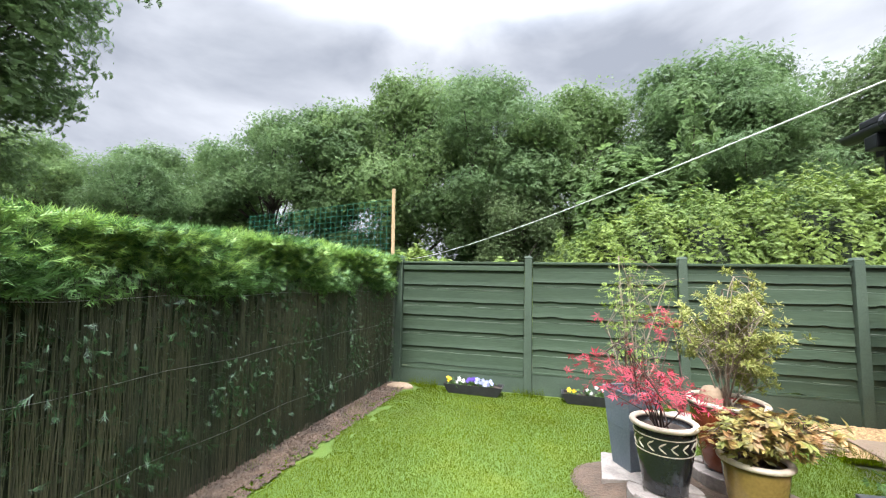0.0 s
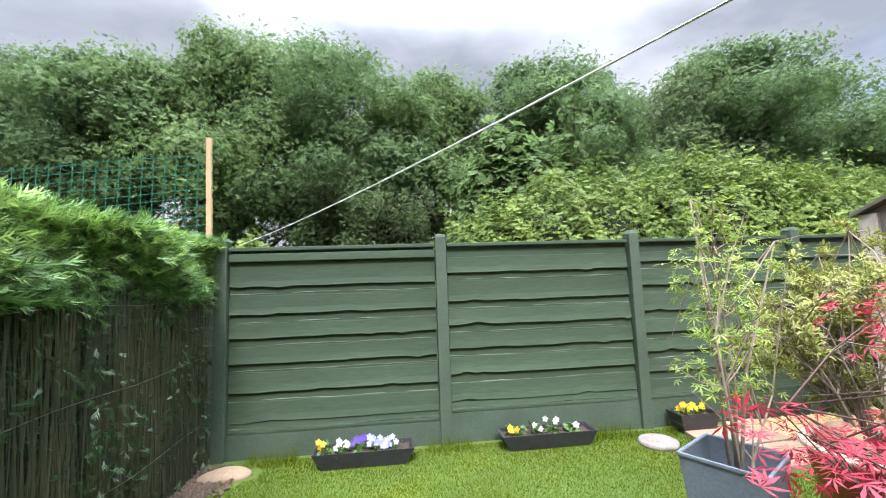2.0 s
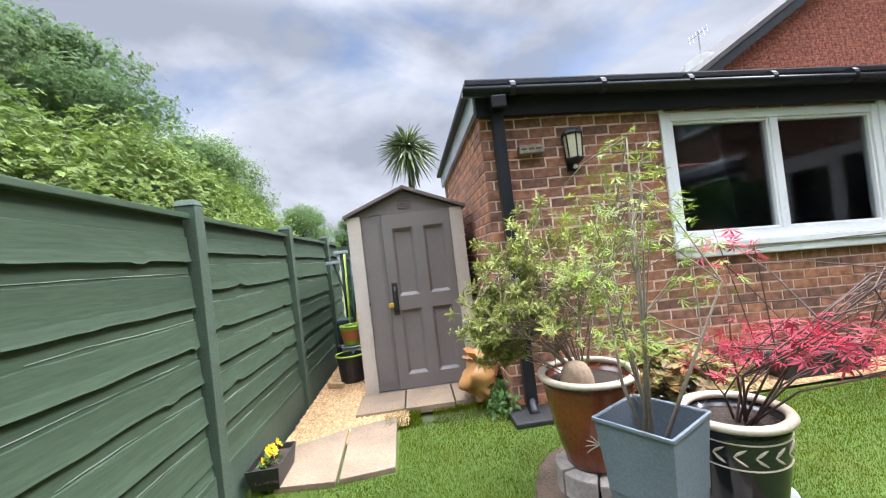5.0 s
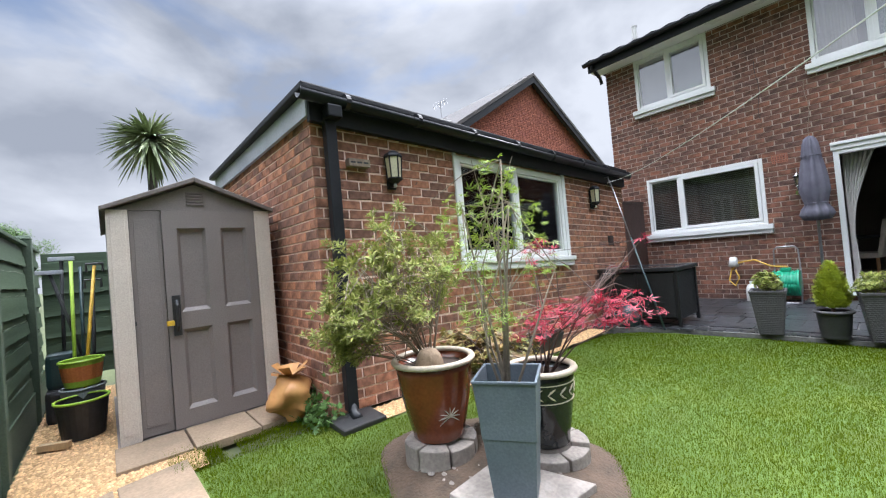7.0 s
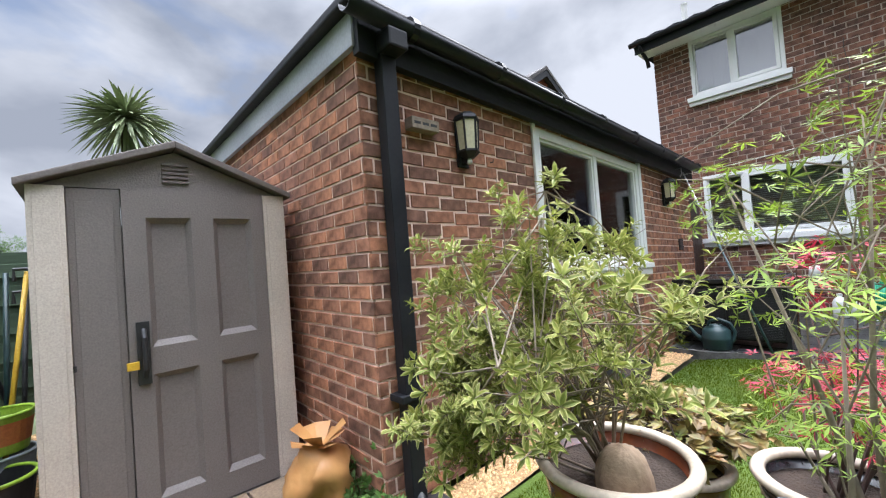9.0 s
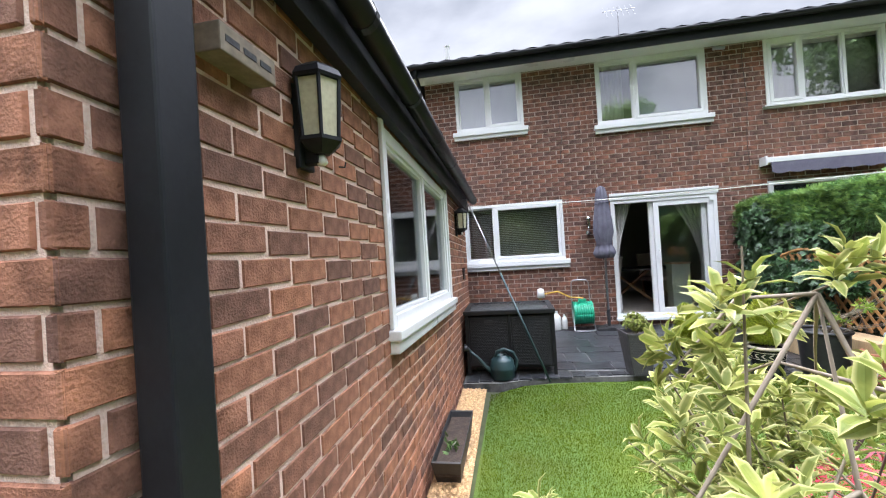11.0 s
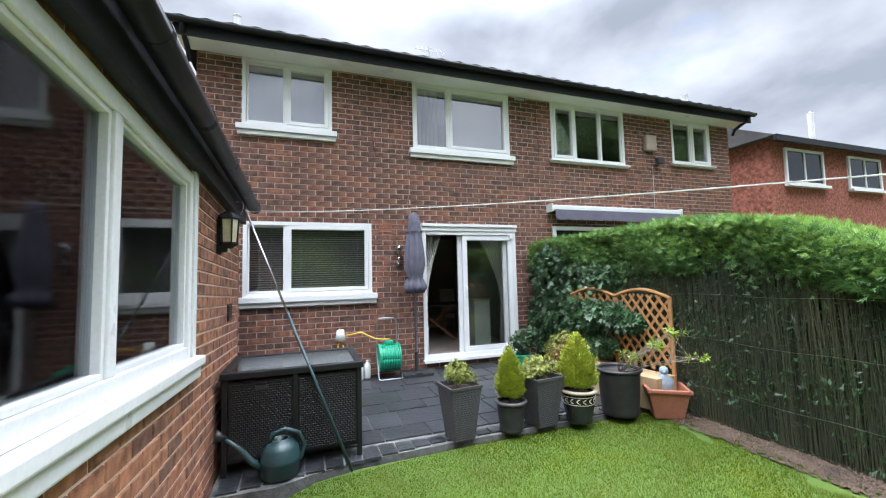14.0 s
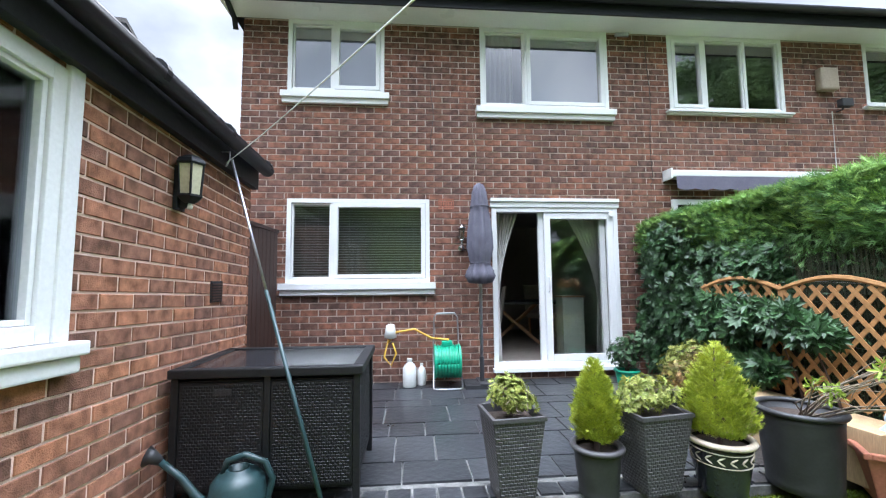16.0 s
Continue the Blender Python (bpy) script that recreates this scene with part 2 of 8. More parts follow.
BIRCH = mat("willow_leaf", (0.15, 0.205, 0.085), (0.105, 0.155, 0.065), scale=0.9, rough=0.65, vary=0.28, trans=0.45, spec=0.2)
BRAMBLE = mat("bramble_leaf", (0.20, 0.27, 0.055), (0.125, 0.19, 0.045), scale=1.4, rough=0.55, vary=0.28, trans=0.3, spec=0.2)
BARK = mat("bark", (0.075, 0.06, 0.046), (0.045, 0.037, 0.03), scale=6, rough=0.95, bump=0.9, bscale=30, stretch=(1, 1, 0.3))
PALE_WOOD = mat("pale_wood", (0.50, 0.36, 0.20), (0.40, 0.28, 0.15), scale=5, rough=0.75, bump=0.2, bscale=60, stretch=(4, 4, 0.4))
SHED_TAUPE = mat("shed_taupe", (0.185, 0.16, 0.145), (0.165, 0.142, 0.13), scale=3, rough=0.6, bump=0.25, bscale=120)
SHED_CREAM = mat("shed_cream", (0.56, 0.49, 0.42), (0.50, 0.44, 0.37), scale=3, rough=0.6, bump=0.2, bscale=120)
SHED_ROOF = mat("shed_roof", (0.155, 0.13, 0.118), (0.13, 0.11, 0.1), scale=3, rough=0.6, bump=0.2, bscale=90)
DARK_WOOD = mat("dark_gate_wood", (0.062, 0.03, 0.022), (0.04, 0.02, 0.015), scale=6, rough=0.6, bump=0.3, bscale=40, stretch=(3, 3, 0.3))
TRELLIS_WOOD = mat("trellis_wood", (0.42, 0.22, 0.08), (0.33, 0.16, 0.055), scale=8, rough=0.7, bump=0.2)
RATTAN = mat("black_rattan", (0.009, 0.009, 0.010), (0.013, 0.013, 0.014), scale=40, rough=0.5, spec=0.3, bump=0.3, bscale=80)
RATTAN_GREY = mat("grey_rattan", (0.062, 0.058, 0.060), (0.045, 0.043, 0.045), scale=30, rough=0.5, bump=0.3, bscale=80)
BLACK_PLASTIC = mat("black_plastic", (0.018, 0.018, 0.019), (0.03, 0.03, 0.031), scale=10, rough=0.5, bump=0.1)
GLOSS_BLACK = mat("black_glaze", (0.012, 0.014, 0.016), (0.02, 0.022, 0.026), scale=6, rough=0.12, spec=0.6)
CREAM_GLAZE = mat("cream_glaze", (0.55, 0.47, 0.37), (0.46, 0.38, 0.29), scale=12, rough=0.35)
BROWN_GLAZE = mat("brown_glaze", (0.19, 0.045, 0.016), (0.11, 0.028, 0.012), scale=4, rough=0.15, spec=0.6)
OCHRE_GLAZE = mat("ochre_glaze", (0.24, 0.16, 0.045), (0.17, 0.11, 0.03), scale=4, rough=0.22, spec=0.6)
TERRACOTTA = mat("terracotta", (0.42, 0.16, 0.095), (0.36, 0.13, 0.08), scale=8, rough=0.75, bump=0.15)
GREY_PLANTER = mat("grey_planter", (0.125, 0.15, 0.175), (0.10, 0.122, 0.145), scale=4, rough=0.55, bump=0.12, bscale=90)
PALE_BLUE = mat("pale_blue_stone", (0.36, 0.44, 0.50), (0.29, 0.36, 0.42), scale=15, rough=0.7, bump=0.3)
STONE = mat("grey_stone", (0.31, 0.27, 0.235), (0.19, 0.165, 0.145), scale=8, rough=0.9, bump=0.5, bscale=50, vary=0.12)
PEBBLE = mat("pale_pebble", (0.33, 0.33, 0.31), (0.25, 0.25, 0.24), scale=8, rough=0.7, bump=0.2)
GREEN_PLASTIC = mat("green_plastic", (0.02, 0.33, 0.185), (0.016, 0.27, 0.15), scale=5, rough=0.35)
CAN_GREEN = mat("dark_green_plastic", (0.022, 0.05, 0.052), (0.016, 0.038, 0.04), scale=6, rough=0.4)
YELLOW = mat("yellow_hose", (0.62, 0.38, 0.03), (0.5, 0.3, 0.03), scale=6, rough=0.45)
CANVAS = mat("grey_canvas", (0.145, 0.14, 0.175), (0.105, 0.10, 0.13), scale=9, rough=0.9, bump=0.3, bscale=200)
STEEL = mat("steel", (0.42, 0.42, 0.43), (0.34, 0.34, 0.35), scale=12, rough=0.35, metal=0.9)
CHROME = mat("chrome", (0.7, 0.7, 0.7), (0.6, 0.6, 0.6), scale=5, rough=0.12, metal=1.0)
IRON = mat("cast_iron", (0.02, 0.02, 0.022), (0.032, 0.032, 0.034), scale=14, rough=0.55, bump=0.3)
CREAM_GLASS = mat("cream_lamp_glass", (0.62, 0.58, 0.40), (0.54, 0.5, 0.34), scale=9, rough=0.3)
BEIGE = mat("beige_box", (0.36, 0.29, 0.22), (0.31, 0.25, 0.19), scale=4, rough=0.6)
MILKY = mat("milky_plastic", (0.68, 0.68, 0.65), (0.6, 0.6, 0.57), scale=4, rough=0.35)
CURTAIN = mat("curtain_cloth", (0.72, 0.69, 0.66), (0.64, 0.61, 0.58), scale=10, rough=0.9, bump=0.2, bscale=200, trans=0.2)
BLIND = mat("blind_slat", (0.78, 0.79, 0.76), (0.72, 0.73, 0.70), scale=4, rough=0.5)
ROPE = mat("washing_line", (0.62, 0.64, 0.58), (0.5, 0.52, 0.47), scale=30, rough=0.7)
OAK_WOOD = mat("oak_furniture", (0.36, 0.20, 0.10), (0.29, 0.155, 0.075), scale=5, rough=0.5, stretch=(1, 6, 6))
UPHOLSTERY = mat("cream_upholstery", (0.50, 0.44, 0.38), (0.43, 0.38, 0.33), scale=12, rough=0.85)
SAGE = mat("sage_cabinet", (0.36, 0.40, 0.32), (0.31, 0.35, 0.28), scale=3, rough=0.55)
SACK = mat("orange_sack", (0.55, 0.29, 0.10), (0.42, 0.20, 0.07), scale=9, rough=0.45, bump=0.4, bscale=18)
VARIEGATED = mat("variegated_leaf", (0.32, 0.33, 0.08), (0.17, 0.21, 0.05), scale=25, rough=0.55, vary=0.4, trans=0.3, c3=(0.19, 0.225, 0.045), spec=0.25)
MAPLE_RED = mat("red_maple_leaf", (0.46, 0.025, 0.06), (0.30, 0.016, 0.035), scale=8, rough=0.55, vary=0.4, trans=0.35)
MAPLE_GREEN = mat("green_maple_leaf", (0.27, 0.36, 0.045), (0.18, 0.27, 0.035), scale=8, rough=0.55, vary=0.35, trans=0.35)
SHRUB_RED = mat("bronze_leaf", (0.26, 0.12, 0.04), (0.19, 0.22, 0.045), scale=9, rough=0.5, vary=0.4, trans=0.25)
CONIFER_GOLD = mat("gold_conifer_leaf", (0.40, 0.44, 0.04), (0.27, 0.33, 0.03), scale=9, rough=0.6, vary=0.3, trans=0.25)
TWIG = mat("pale_twig", (0.27, 0.22, 0.165), (0.19, 0.15, 0.11), scale=20, rough=0.9)
TWIG_DARK = mat("dark_twig", (0.10, 0.06, 0.05), (0.07, 0.045, 0.036), scale=20, rough=0.9)
PALM_LEAF = mat("palm_leaf", (0.22, 0.26, 0.13), (0.15, 0.19, 0.09), scale=3, rough=0.5, vary=0.35)
PETAL_YELLOW = mat("yellow_petal", (0.80, 0.56, 0.02), (0.7, 0.44, 0.01), scale=9, rough=0.6, trans=0.3)
PETAL_WHITE = mat("white_petal", (0.80, 0.80, 0.74), (0.7, 0.7, 0.66), scale=9, rough=0.6, trans=0.3)
PETAL_VIOLET = mat("violet_petal", (0.13, 0.06, 0.42), (0.09, 0.04, 0.3), scale=9, rough=0.6, trans=0.2)
PETAL_BLUE = mat("lilac_petal", (0.46, 0.48, 0.72), (0.38, 0.4, 0.62), scale=9, rough=0.6, trans=0.3)
LEAF = mat("bedding_leaf", (0.10, 0.19, 0.04), (0.07, 0.14, 0.03), scale=9, rough=0.55, vary=0.35, trans=0.25)
ORANGE = mat("orange_label", (0.62, 0.20, 0.06), (0.55, 0.16, 0.05), scale=6, rough=0.5)
LIME = mat("lime_plastic", (0.34, 0.50, 0.05), (0.28, 0.44, 0.04), scale=5, rough=0.4)
NET = mat("green_netting", (0.02, 0.16, 0.10), (0.016, 0.13, 0.08), scale=5, rough=0.6)
AWNING = mat("awning_cloth", (0.14, 0.13, 0.17), (0.11, 0.10, 0.14), scale=6, rough=0.85)
# near-black: shade of indoor and recessed surfaces, put into the colour
INNER_DARK = mat("inner_shade", (0.03, 0.03, 0.032), (0.022, 0.022, 0.024), scale=2, rough=0.9)


# variegated leaves: cream along the margin, green along the midrib
n_, l_ = VARIEGATED.node_tree.nodes, VARIEGATED.node_tree.links
at_ = n_.new("ShaderNodeAttribute")
at_.attribute_name = "edge"
mx_ = n_.new("ShaderNodeMixRGB")
rp_ = n_.new("ShaderNodeValToRGB")
rp_.color_ramp.elements[0].position, rp_.color_ramp.elements[1].position = 0.52, 0.95
l_.new(at_.outputs["Fac"], rp_.inputs["Fac"])
l_.new(rp_.outputs["Color"], mx_.inputs["Fac"])
b_ = n_["Principled BSDF"]
l_.new(b_.inputs["Base Color"].links[0].from_socket, mx_.inputs["Color1"])
mx_.inputs["Color2"].default_value = (0.58, 0.53, 0.22, 1)
l_.new(mx_.outputs["Color"], b_.inputs["Base Color"])


# ---- building blocks ----
def box(bm, x0, x1, y0, y1, z0, z1):
    v = [bm.verts.new((x, y, z)) for x in (x0, x1) for y in (y0, y1) for z in (z0, z1)]
    for q in ((0, 1, 3, 2), (4, 6, 7, 5), (0, 4, 5, 1), (2, 3, 7, 6), (0, 2, 6, 4), (1, 5, 7, 3)):
        bm.faces.new([v[i] for i in q])
    return v


def tube(bm, pts, radii, seg=8, caps=True):
    """A bent, tapered tube through the points."""
    pts = [Vector(p) for p in pts]
    if not isinstance(radii, (list, tuple)):
        radii = [radii] * len(pts)
    rings = []
    side = None
    for i, p in enumerate(pts):
        d = (pts[min(i + 1, len(pts) - 1)] - pts[max(i - 1, 0)]).normalized()
        if side is None:
            side = d.orthogonal().normalized()
        else:
            side = (side - d * side.dot(d)).normalized()
        other = d.cross(side)
        rings.append([bm.verts.new(p + (side * math.cos(a) + other * math.sin(a)) * radii[i]) for a in [2 * math.pi * k / seg for k in range(seg)]])
    for a, b in zip(rings, rings[1:]):
        for k in range(seg):
            bm.faces.new((a[k], a[(k + 1) % seg], b[(k + 1) % seg], b[k]))
    if caps:
        bm.faces.new(rings[0][::-1])
        bm.faces.new(rings[-1])


def lathe(bm, profile, seg=28, cx=0.0, cy=0.0):
    """Turns a profile of (radius, z) about the upright line through cx, cy."""
    rings = [[bm.verts.new((cx + r * math.cos(2 * math.pi * k / seg), cy + r * math.sin(2 * math.pi * k / seg), z)) for k in range(seg)] for r, z in profile]
    for a, b in zip(rings, rings[1:]):
        for k in range(seg):
            bm.faces.new((a[k], a[(k + 1) % seg], b[(k + 1) % seg], b[k]))
    bm.faces.new(rings[0][::-1])
    bm.faces.new(rings[-1])


def square_pot(bm, top, base, h, wall=0.012, floor=0.08, z0=0.0):
    """A hollow, four-sided, tapered pot."""
    rings = []
    for half, z in ((base, z0), (top, z0 + h), (top - wall, z0 + h), (top - wall - (top - base) * 0.25, z0 + h - floor)):
        rings.append([bm.verts.new((sx * half, sy * half, z)) for sx, sy in ((-1, -1), (1, -1), (1, 1), (-1, 1))])
    for a, b in zip(rings, rings[1:]):
        for k in range(4):
            bm.faces.new((a[k], a[(k + 1) % 4], b[(k + 1) % 4], b[k]))
    bm.faces.new(rings[0][::-1])
    bm.faces.new(rings[-1])


def finish(name, bm, material, smooth=False, bevel=0.0):
    if bevel:
        bmesh.ops.bevel(bm, geom=list(bm.edges), offset=bevel, segments=2, profile=0.6, affect="EDGES", clamp_overlap=True)
    bmesh.ops.recalc_face_normals(bm, faces=bm.faces)
    me = bpy.data.meshes.new(name)
    bm.to_mesh(me)
    bm.free()
    me.materials.append(material)
    if smooth:
        me.polygons.foreach_set("use_smooth", [True] * len(me.polygons))
    return new(name, me)


def part(name, bm, material, parent, label="", smooth=False, bevel=0.0):
    ob = finish(name, bm, material, smooth, bevel)
    ob.parent = parent
    return tagged(ob, label)


def box_part(name, dims, material, parent, label="", bevel=0.004):
    bm = bmesh.new()
    box(bm, *dims)
    return part(name, bm, material, parent, label, bevel=bevel)


def thing(name, label, category, group="", m=None):
    ob = new(name)
    ob.empty_display_size = 0.1
    if m is not None:
        ob.matrix_basis = m
    return tagged(ob, label, category, group)


def structure(name, bm, material, label, category, bevel=0.0, smooth=False):
    return tagged(finish(name, bm, material, smooth, bevel), label, category, kind="structure")


def raw(name, verts, faces, material, parent=None, kind="", label="", category="", smooth=False, edge=None):
    """A mesh straight from arrays of corners."""
    me = bpy.data.meshes.new(name)
    verts, faces = np.asarray(verts, dtype=np.float32), np.asarray(faces, dtype=np.int32)
    me.vertices.add(len(verts))
    me.vertices.foreach_set("co", verts.ravel())
    k = faces.shape[1]
    me.loops.add(faces.size)
    me.loops.foreach_set("vertex_index", faces.ravel())
    me.polygons.add(len(faces))
    me.polygons.foreach_set("loop_start", np.arange(0, faces.size, k, dtype=np.int32))
    me.update(calc_edges=True)
    me.materials.append(material)
    me.polygons.foreach_set("use_smooth", [smooth] * len(me.polygons))
    if edge is not None:
        me.attributes.new("edge", "FLOAT", "POINT").data.foreach_set("value", np.asarray(edge, dtype=np.float32))
    ob = new(name, me)
    ob.parent = parent
    return tagged(ob, label, category, kind=kind)


def scatter(points, shape_v, shape_f, rng, size=(0.8, 1.2), normals=None, droop=0.0):
    """Sets a small shape at each point, turned at random or with its z along the normals."""
    n = len(points)
    z = rng.normal(size=(n, 3)) if normals is None else normals + rng.normal(size=(n, 3)) * 0.45
    z[:, 2] += droop
    z /= np.linalg.norm(z, axis=1, keepdims=True)
    x = rng.normal(size=(n, 3))
    x -= z * (x * z).sum(1, keepdims=True)
    x /= np.linalg.norm(x, axis=1, keepdims=True)
    y = np.cross(z, x)
    s = rng.uniform(*size, size=(n, 1, 1))
    local = np.asarray(shape_v, float)[None] * s
    v = local[..., 0:1] * x[:, None] + local[..., 1:2] * y[:, None] + local[..., 2:3] * z[:, None] + np.asarray(points)[:, None]
    f = np.asarray(shape_f)[None] + (np.arange(n) * len(shape_v))[:, None, None]
    return v.reshape(-1, 3), f.reshape(-1, f.shape[-1])


# leaf outlines: x runs along the leaf
LEAF_V = [(0, 0, 0), (0.5, 0.22, 0.05), (1.0, 0, -0.02), (0.5, -0.22, 0.05)]
LEAF_F = [(0, 1, 2), (0, 2, 3)]
SPRIG_V, SPRIG_F = [], []
for turn in (-0.9, -0.3, 0.35, 1.0):
    k0 = len(SPRIG_V)
    for lx, ly, lz in LEAF_V:
        SPRIG_V.append((lx * math.cos(turn) - ly * math.sin(turn), lx * math.sin(turn) + ly * math.cos(turn), lz + 0.12 * turn))
    SPRIG_F += [(k0, k0 + 1, k0 + 2), (k0, k0 + 2, k0 + 3)]
TREE_V, TREE_F = [], []
for turn in (-1.0, -0.35, 0.3, 0.95):
    k0 = len(TREE_V)
    for lx, ly in ((0, 0.0), (0.9, 0.17), (0.55, -0.26)):
        TREE_V.append((lx * math.cos(turn) - ly * math.sin(turn), lx * math.sin(turn) + ly * math.cos(turn), 0.15 * turn + 0.1 * lx))
    TREE_F.append((k0, k0 + 1, k0 + 2))
FROND_V, FROND_F = [], []
for turn, ln, off in ((0, 1, 0), (0.55, 0.6, 0.25), (-0.55, 0.6, 0.25), (0.5, 0.45, 0.5), (-0.5, 0.45, 0.5)):
    k0 = len(FROND_V)
    for lx, ly in ((0, 0.05), (ln, 0.0), (0, -0.05)):
        FROND_V.append((off + lx * math.cos(turn) - ly * math.sin(turn), lx * math.sin(turn) + ly * math.cos(turn), 0.05 * lx - 0.18 * lx * lx))
    FROND_F.append((k0, k0 + 1, k0 + 2))


# ---- ground ----
FENCE_Y, GARAGE_X, GARAGE_N, GARAGE_S, HOUSE_Y, PATIO_Z = 5.19, 2.08, 3.36, -2.02, -3.57, 0.08
bm = bmesh.new()
bmesh.ops.create_circle(bm, cap_ends=True, segments=48, radius=900, matrix=Matrix.Translation((0, 0, -0.03)))
structure("ground", bm, GROUND, "rough grassy ground reaching to the horizon", "ground")
bm = bmesh.new()
edge = [(-2.45, 5.2), (2.1, 5.2), (2.1, 3.0), (1.78, 2.9), (1.74, 0.2), (1.72, -0.2), (1.6, -0.5), (1.35, -0.68), (1.0, -0.77), (0.2, -0.81), (-2.45, -0.86)]
low = [bm.verts.new((x, y, -0.03)) for x, y in edge]
top = [bm.verts.new((x, y, 0.02)) for x, y in edge]
bm.faces.new(top)
for i in range(len(edge)):
    bm.faces.new((low[i], low[(i + 1) % len(edge)], top[(i + 1) % len(edge)], top[i]))
lawn = structure("lawn", bm, LAWN, "mown bright green lawn", "lawn")


def strip(name, x0, x1, y0, y1, z, material, label, category):
    b = bmesh.new()
    nx, ny = max(int((x1 - x0) / 0.07), 1), max(int((y1 - y0) / 0.07), 1)
    rows = [[b.verts.new((x0 + (x1 - x0) * i / nx, y0 + (y1 - y0) * j / ny, z + 0.012 * noise.noise(Vector((i * 0.3, j * 0.3, z * 50))))) for i in range(nx + 1)] for j in range(ny + 1)]
    for j in range(ny):
        for i in range(nx):
            b.faces.new((rows[j][i], rows[j][i + 1], rows[j + 1][i + 1], rows[j + 1][i]))
    return structure(name, b, material, label, category, smooth=True)


strip("soil_strip", -2.5, -2.20, -0.7, 5.1, 0.035, SOIL, "bare dry soil strip along the foot of the screen", "soil")
strip("gravel_bed_shed", 1.95, 5.5, 4.62, 5.16, 0.035, GRAVEL_BED, "golden gravel path beside the shed", "gravel")
strip("gravel_bed_door", 2.12, 2.5, 4.2, 4.62, 0.035, GRAVEL_BED, "golden gravel before the shed", "gravel")
strip("gravel_bed_wall", 1.78, 2.05, -0.55, 3.1, 0.032, GRAVEL_BED, "golden gravel strip along the garage wall", "gravel")


# ---- brickwork ----
def cut(rects, hole):
    a, b, c, d = hole
    out = []
    for u0, u1, v0, v1 in rects:
        if u1 <= a or u0 >= b or v1 <= c or v0 >= d:
            out.append((u0, u1, v0, v1))
            continue
        if u0 < a:
            out.append((u0, a, v0, v1))
        if u1 > b:
            out.append((b, u1, v0, v1))
        lo, hi = max(u0, a), min(u1, b)
        if v0 < c:
            out.append((lo, hi, v0, c))
        if v1 > d:
            out.append((lo, hi, d, v1))
    return [r for r in out if r[1] - r[0] > 0.012 and r[3] - r[2] > 0.012]


def wall_plane(name, origin, along, outward, length, z0, z1, thick, holes, mortar, brick, label, near=None, pitch=0.225, course=0.0825, seed=1, shift=0.0):
    """A wall with real openings: a mortar core, and bricks that stand 6 mm proud of it. near: (u0, u1, v0, v1), where bricks are single parts."""
    o, a, n = Vector(origin), Vector(along), Vector(outward)
    us = sorted({0.01, length - 0.01, *[min(max(h[k], 0.01), length - 0.01) for h in holes for k in (0, 1)]})
    vs = sorted({z0, z1, *[min(max(h[k], z0), z1) for h in holes for k in (2, 3)]})
    b = bmesh.new()
    for u0, u1 in zip(us, us[1:]):
        for v0, v1 in zip(vs, vs[1:]):
            if any(h[0] < (u0 + u1) / 2 < h[1] and h[2] < (v0 + v1) / 2 < h[3] for h in holes):
                continue
            p = [o + a * u + n * d + Vector((0, 0, v)) for u in (u0, u1) for d in (-thick, 0) for v in (v0, v1)]
            w = [b.verts.new(q) for q in p]
            for q in ((0, 1, 3, 2), (4, 6, 7, 5), (0, 4, 5, 1), (2, 3, 7, 6), (0, 2, 6, 4), (1, 5, 7, 3)):
                b.faces.new([w[i] for i in q])
    bmesh.ops.remove_doubles(b, verts=b.verts, dist=0.0005)
    wall = structure(name, b, mortar, label, "wall")
    r = random.Random(seed)
    singles, rest = [], []
    j = 0
    v = z0
    while v < z1 - 0.02:
        u = shift - (pitch / 2 if j % 2 else 0.0)
        while u < length:
            full = (u + 0.005, u + pitch - 0.005, v + 0.005, v + course - 0.005)
            rects = [(max(full[0], 0.0), min(full[1], length), full[2], min(full[3], z1))]
            for h in holes:
                rects = cut(rects, h)
            if rects == [full] and near and near[0] < u < near[1] and near[2] < v < near[3] and len(singles) < 300:
                singles.append(full)
            else:
                rest += rects
            u += pitch
        v += course
        j += 1
    quads = ((0, 1, 2, 3), (0, 4, 5, 1), (1, 5, 6, 2), (2, 6, 7, 3), (3, 7, 4, 0))

    def block(u0, u1, v0, v1, off):
        c = 0.004
        front = [(u0 + c, v0 + c), (u1 - c, v0 + c), (u1 - c, v1 - c), (u0 + c, v1 - c)]
        back = [(u0, v0), (u1, v0), (u1, v1), (u0, v1)]
        return [o + a * p + n * (0.006 + off) + Vector((0, 0, q)) for p, q in front] + [o + a * p - n * 0.002 + Vector((0, 0, q)) for p, q in back]
    verts, faces = [], []
    for q in rest:
        q = (-0.0065 if q[0] < 0.004 else q[0], length + 0.0065 if q[1] > length - 0.004 else q[1], q[2], q[3])
        k0 = len(verts)
        jit = r.uniform(-0.0015, 0.0015)
        verts += [tuple(p) for p in block(q[0] + r.uniform(0, 0.002), q[1], q[2] + r.uniform(-0.0012, 0.0012), q[3], jit)]
        faces += [tuple(k0 + i for i in f) for f in quads]
    raw("bricks", verts, faces, brick, wall, kind="stuff")
    meshes = []
    for k in range(6):
        me = bpy.data.meshes.new("brick")
        me.from_pydata([tuple(p - o) for p in block(r.uniform(0, 0.003), pitch - 0.01 - r.uniform(0, 0.003), r.uniform(-0.001, 0.001), course - 0.01 + r.uniform(-0.001, 0.001), r.uniform(-0.001, 0.002))], [], quads)
        me.materials.append(brick)
        meshes.append(me)
    for q in singles:
        ob = new("brick", r.choice(meshes))
        ob.location = o + a * q[0] + Vector((0, 0, q[2]))
        ob.parent = wall
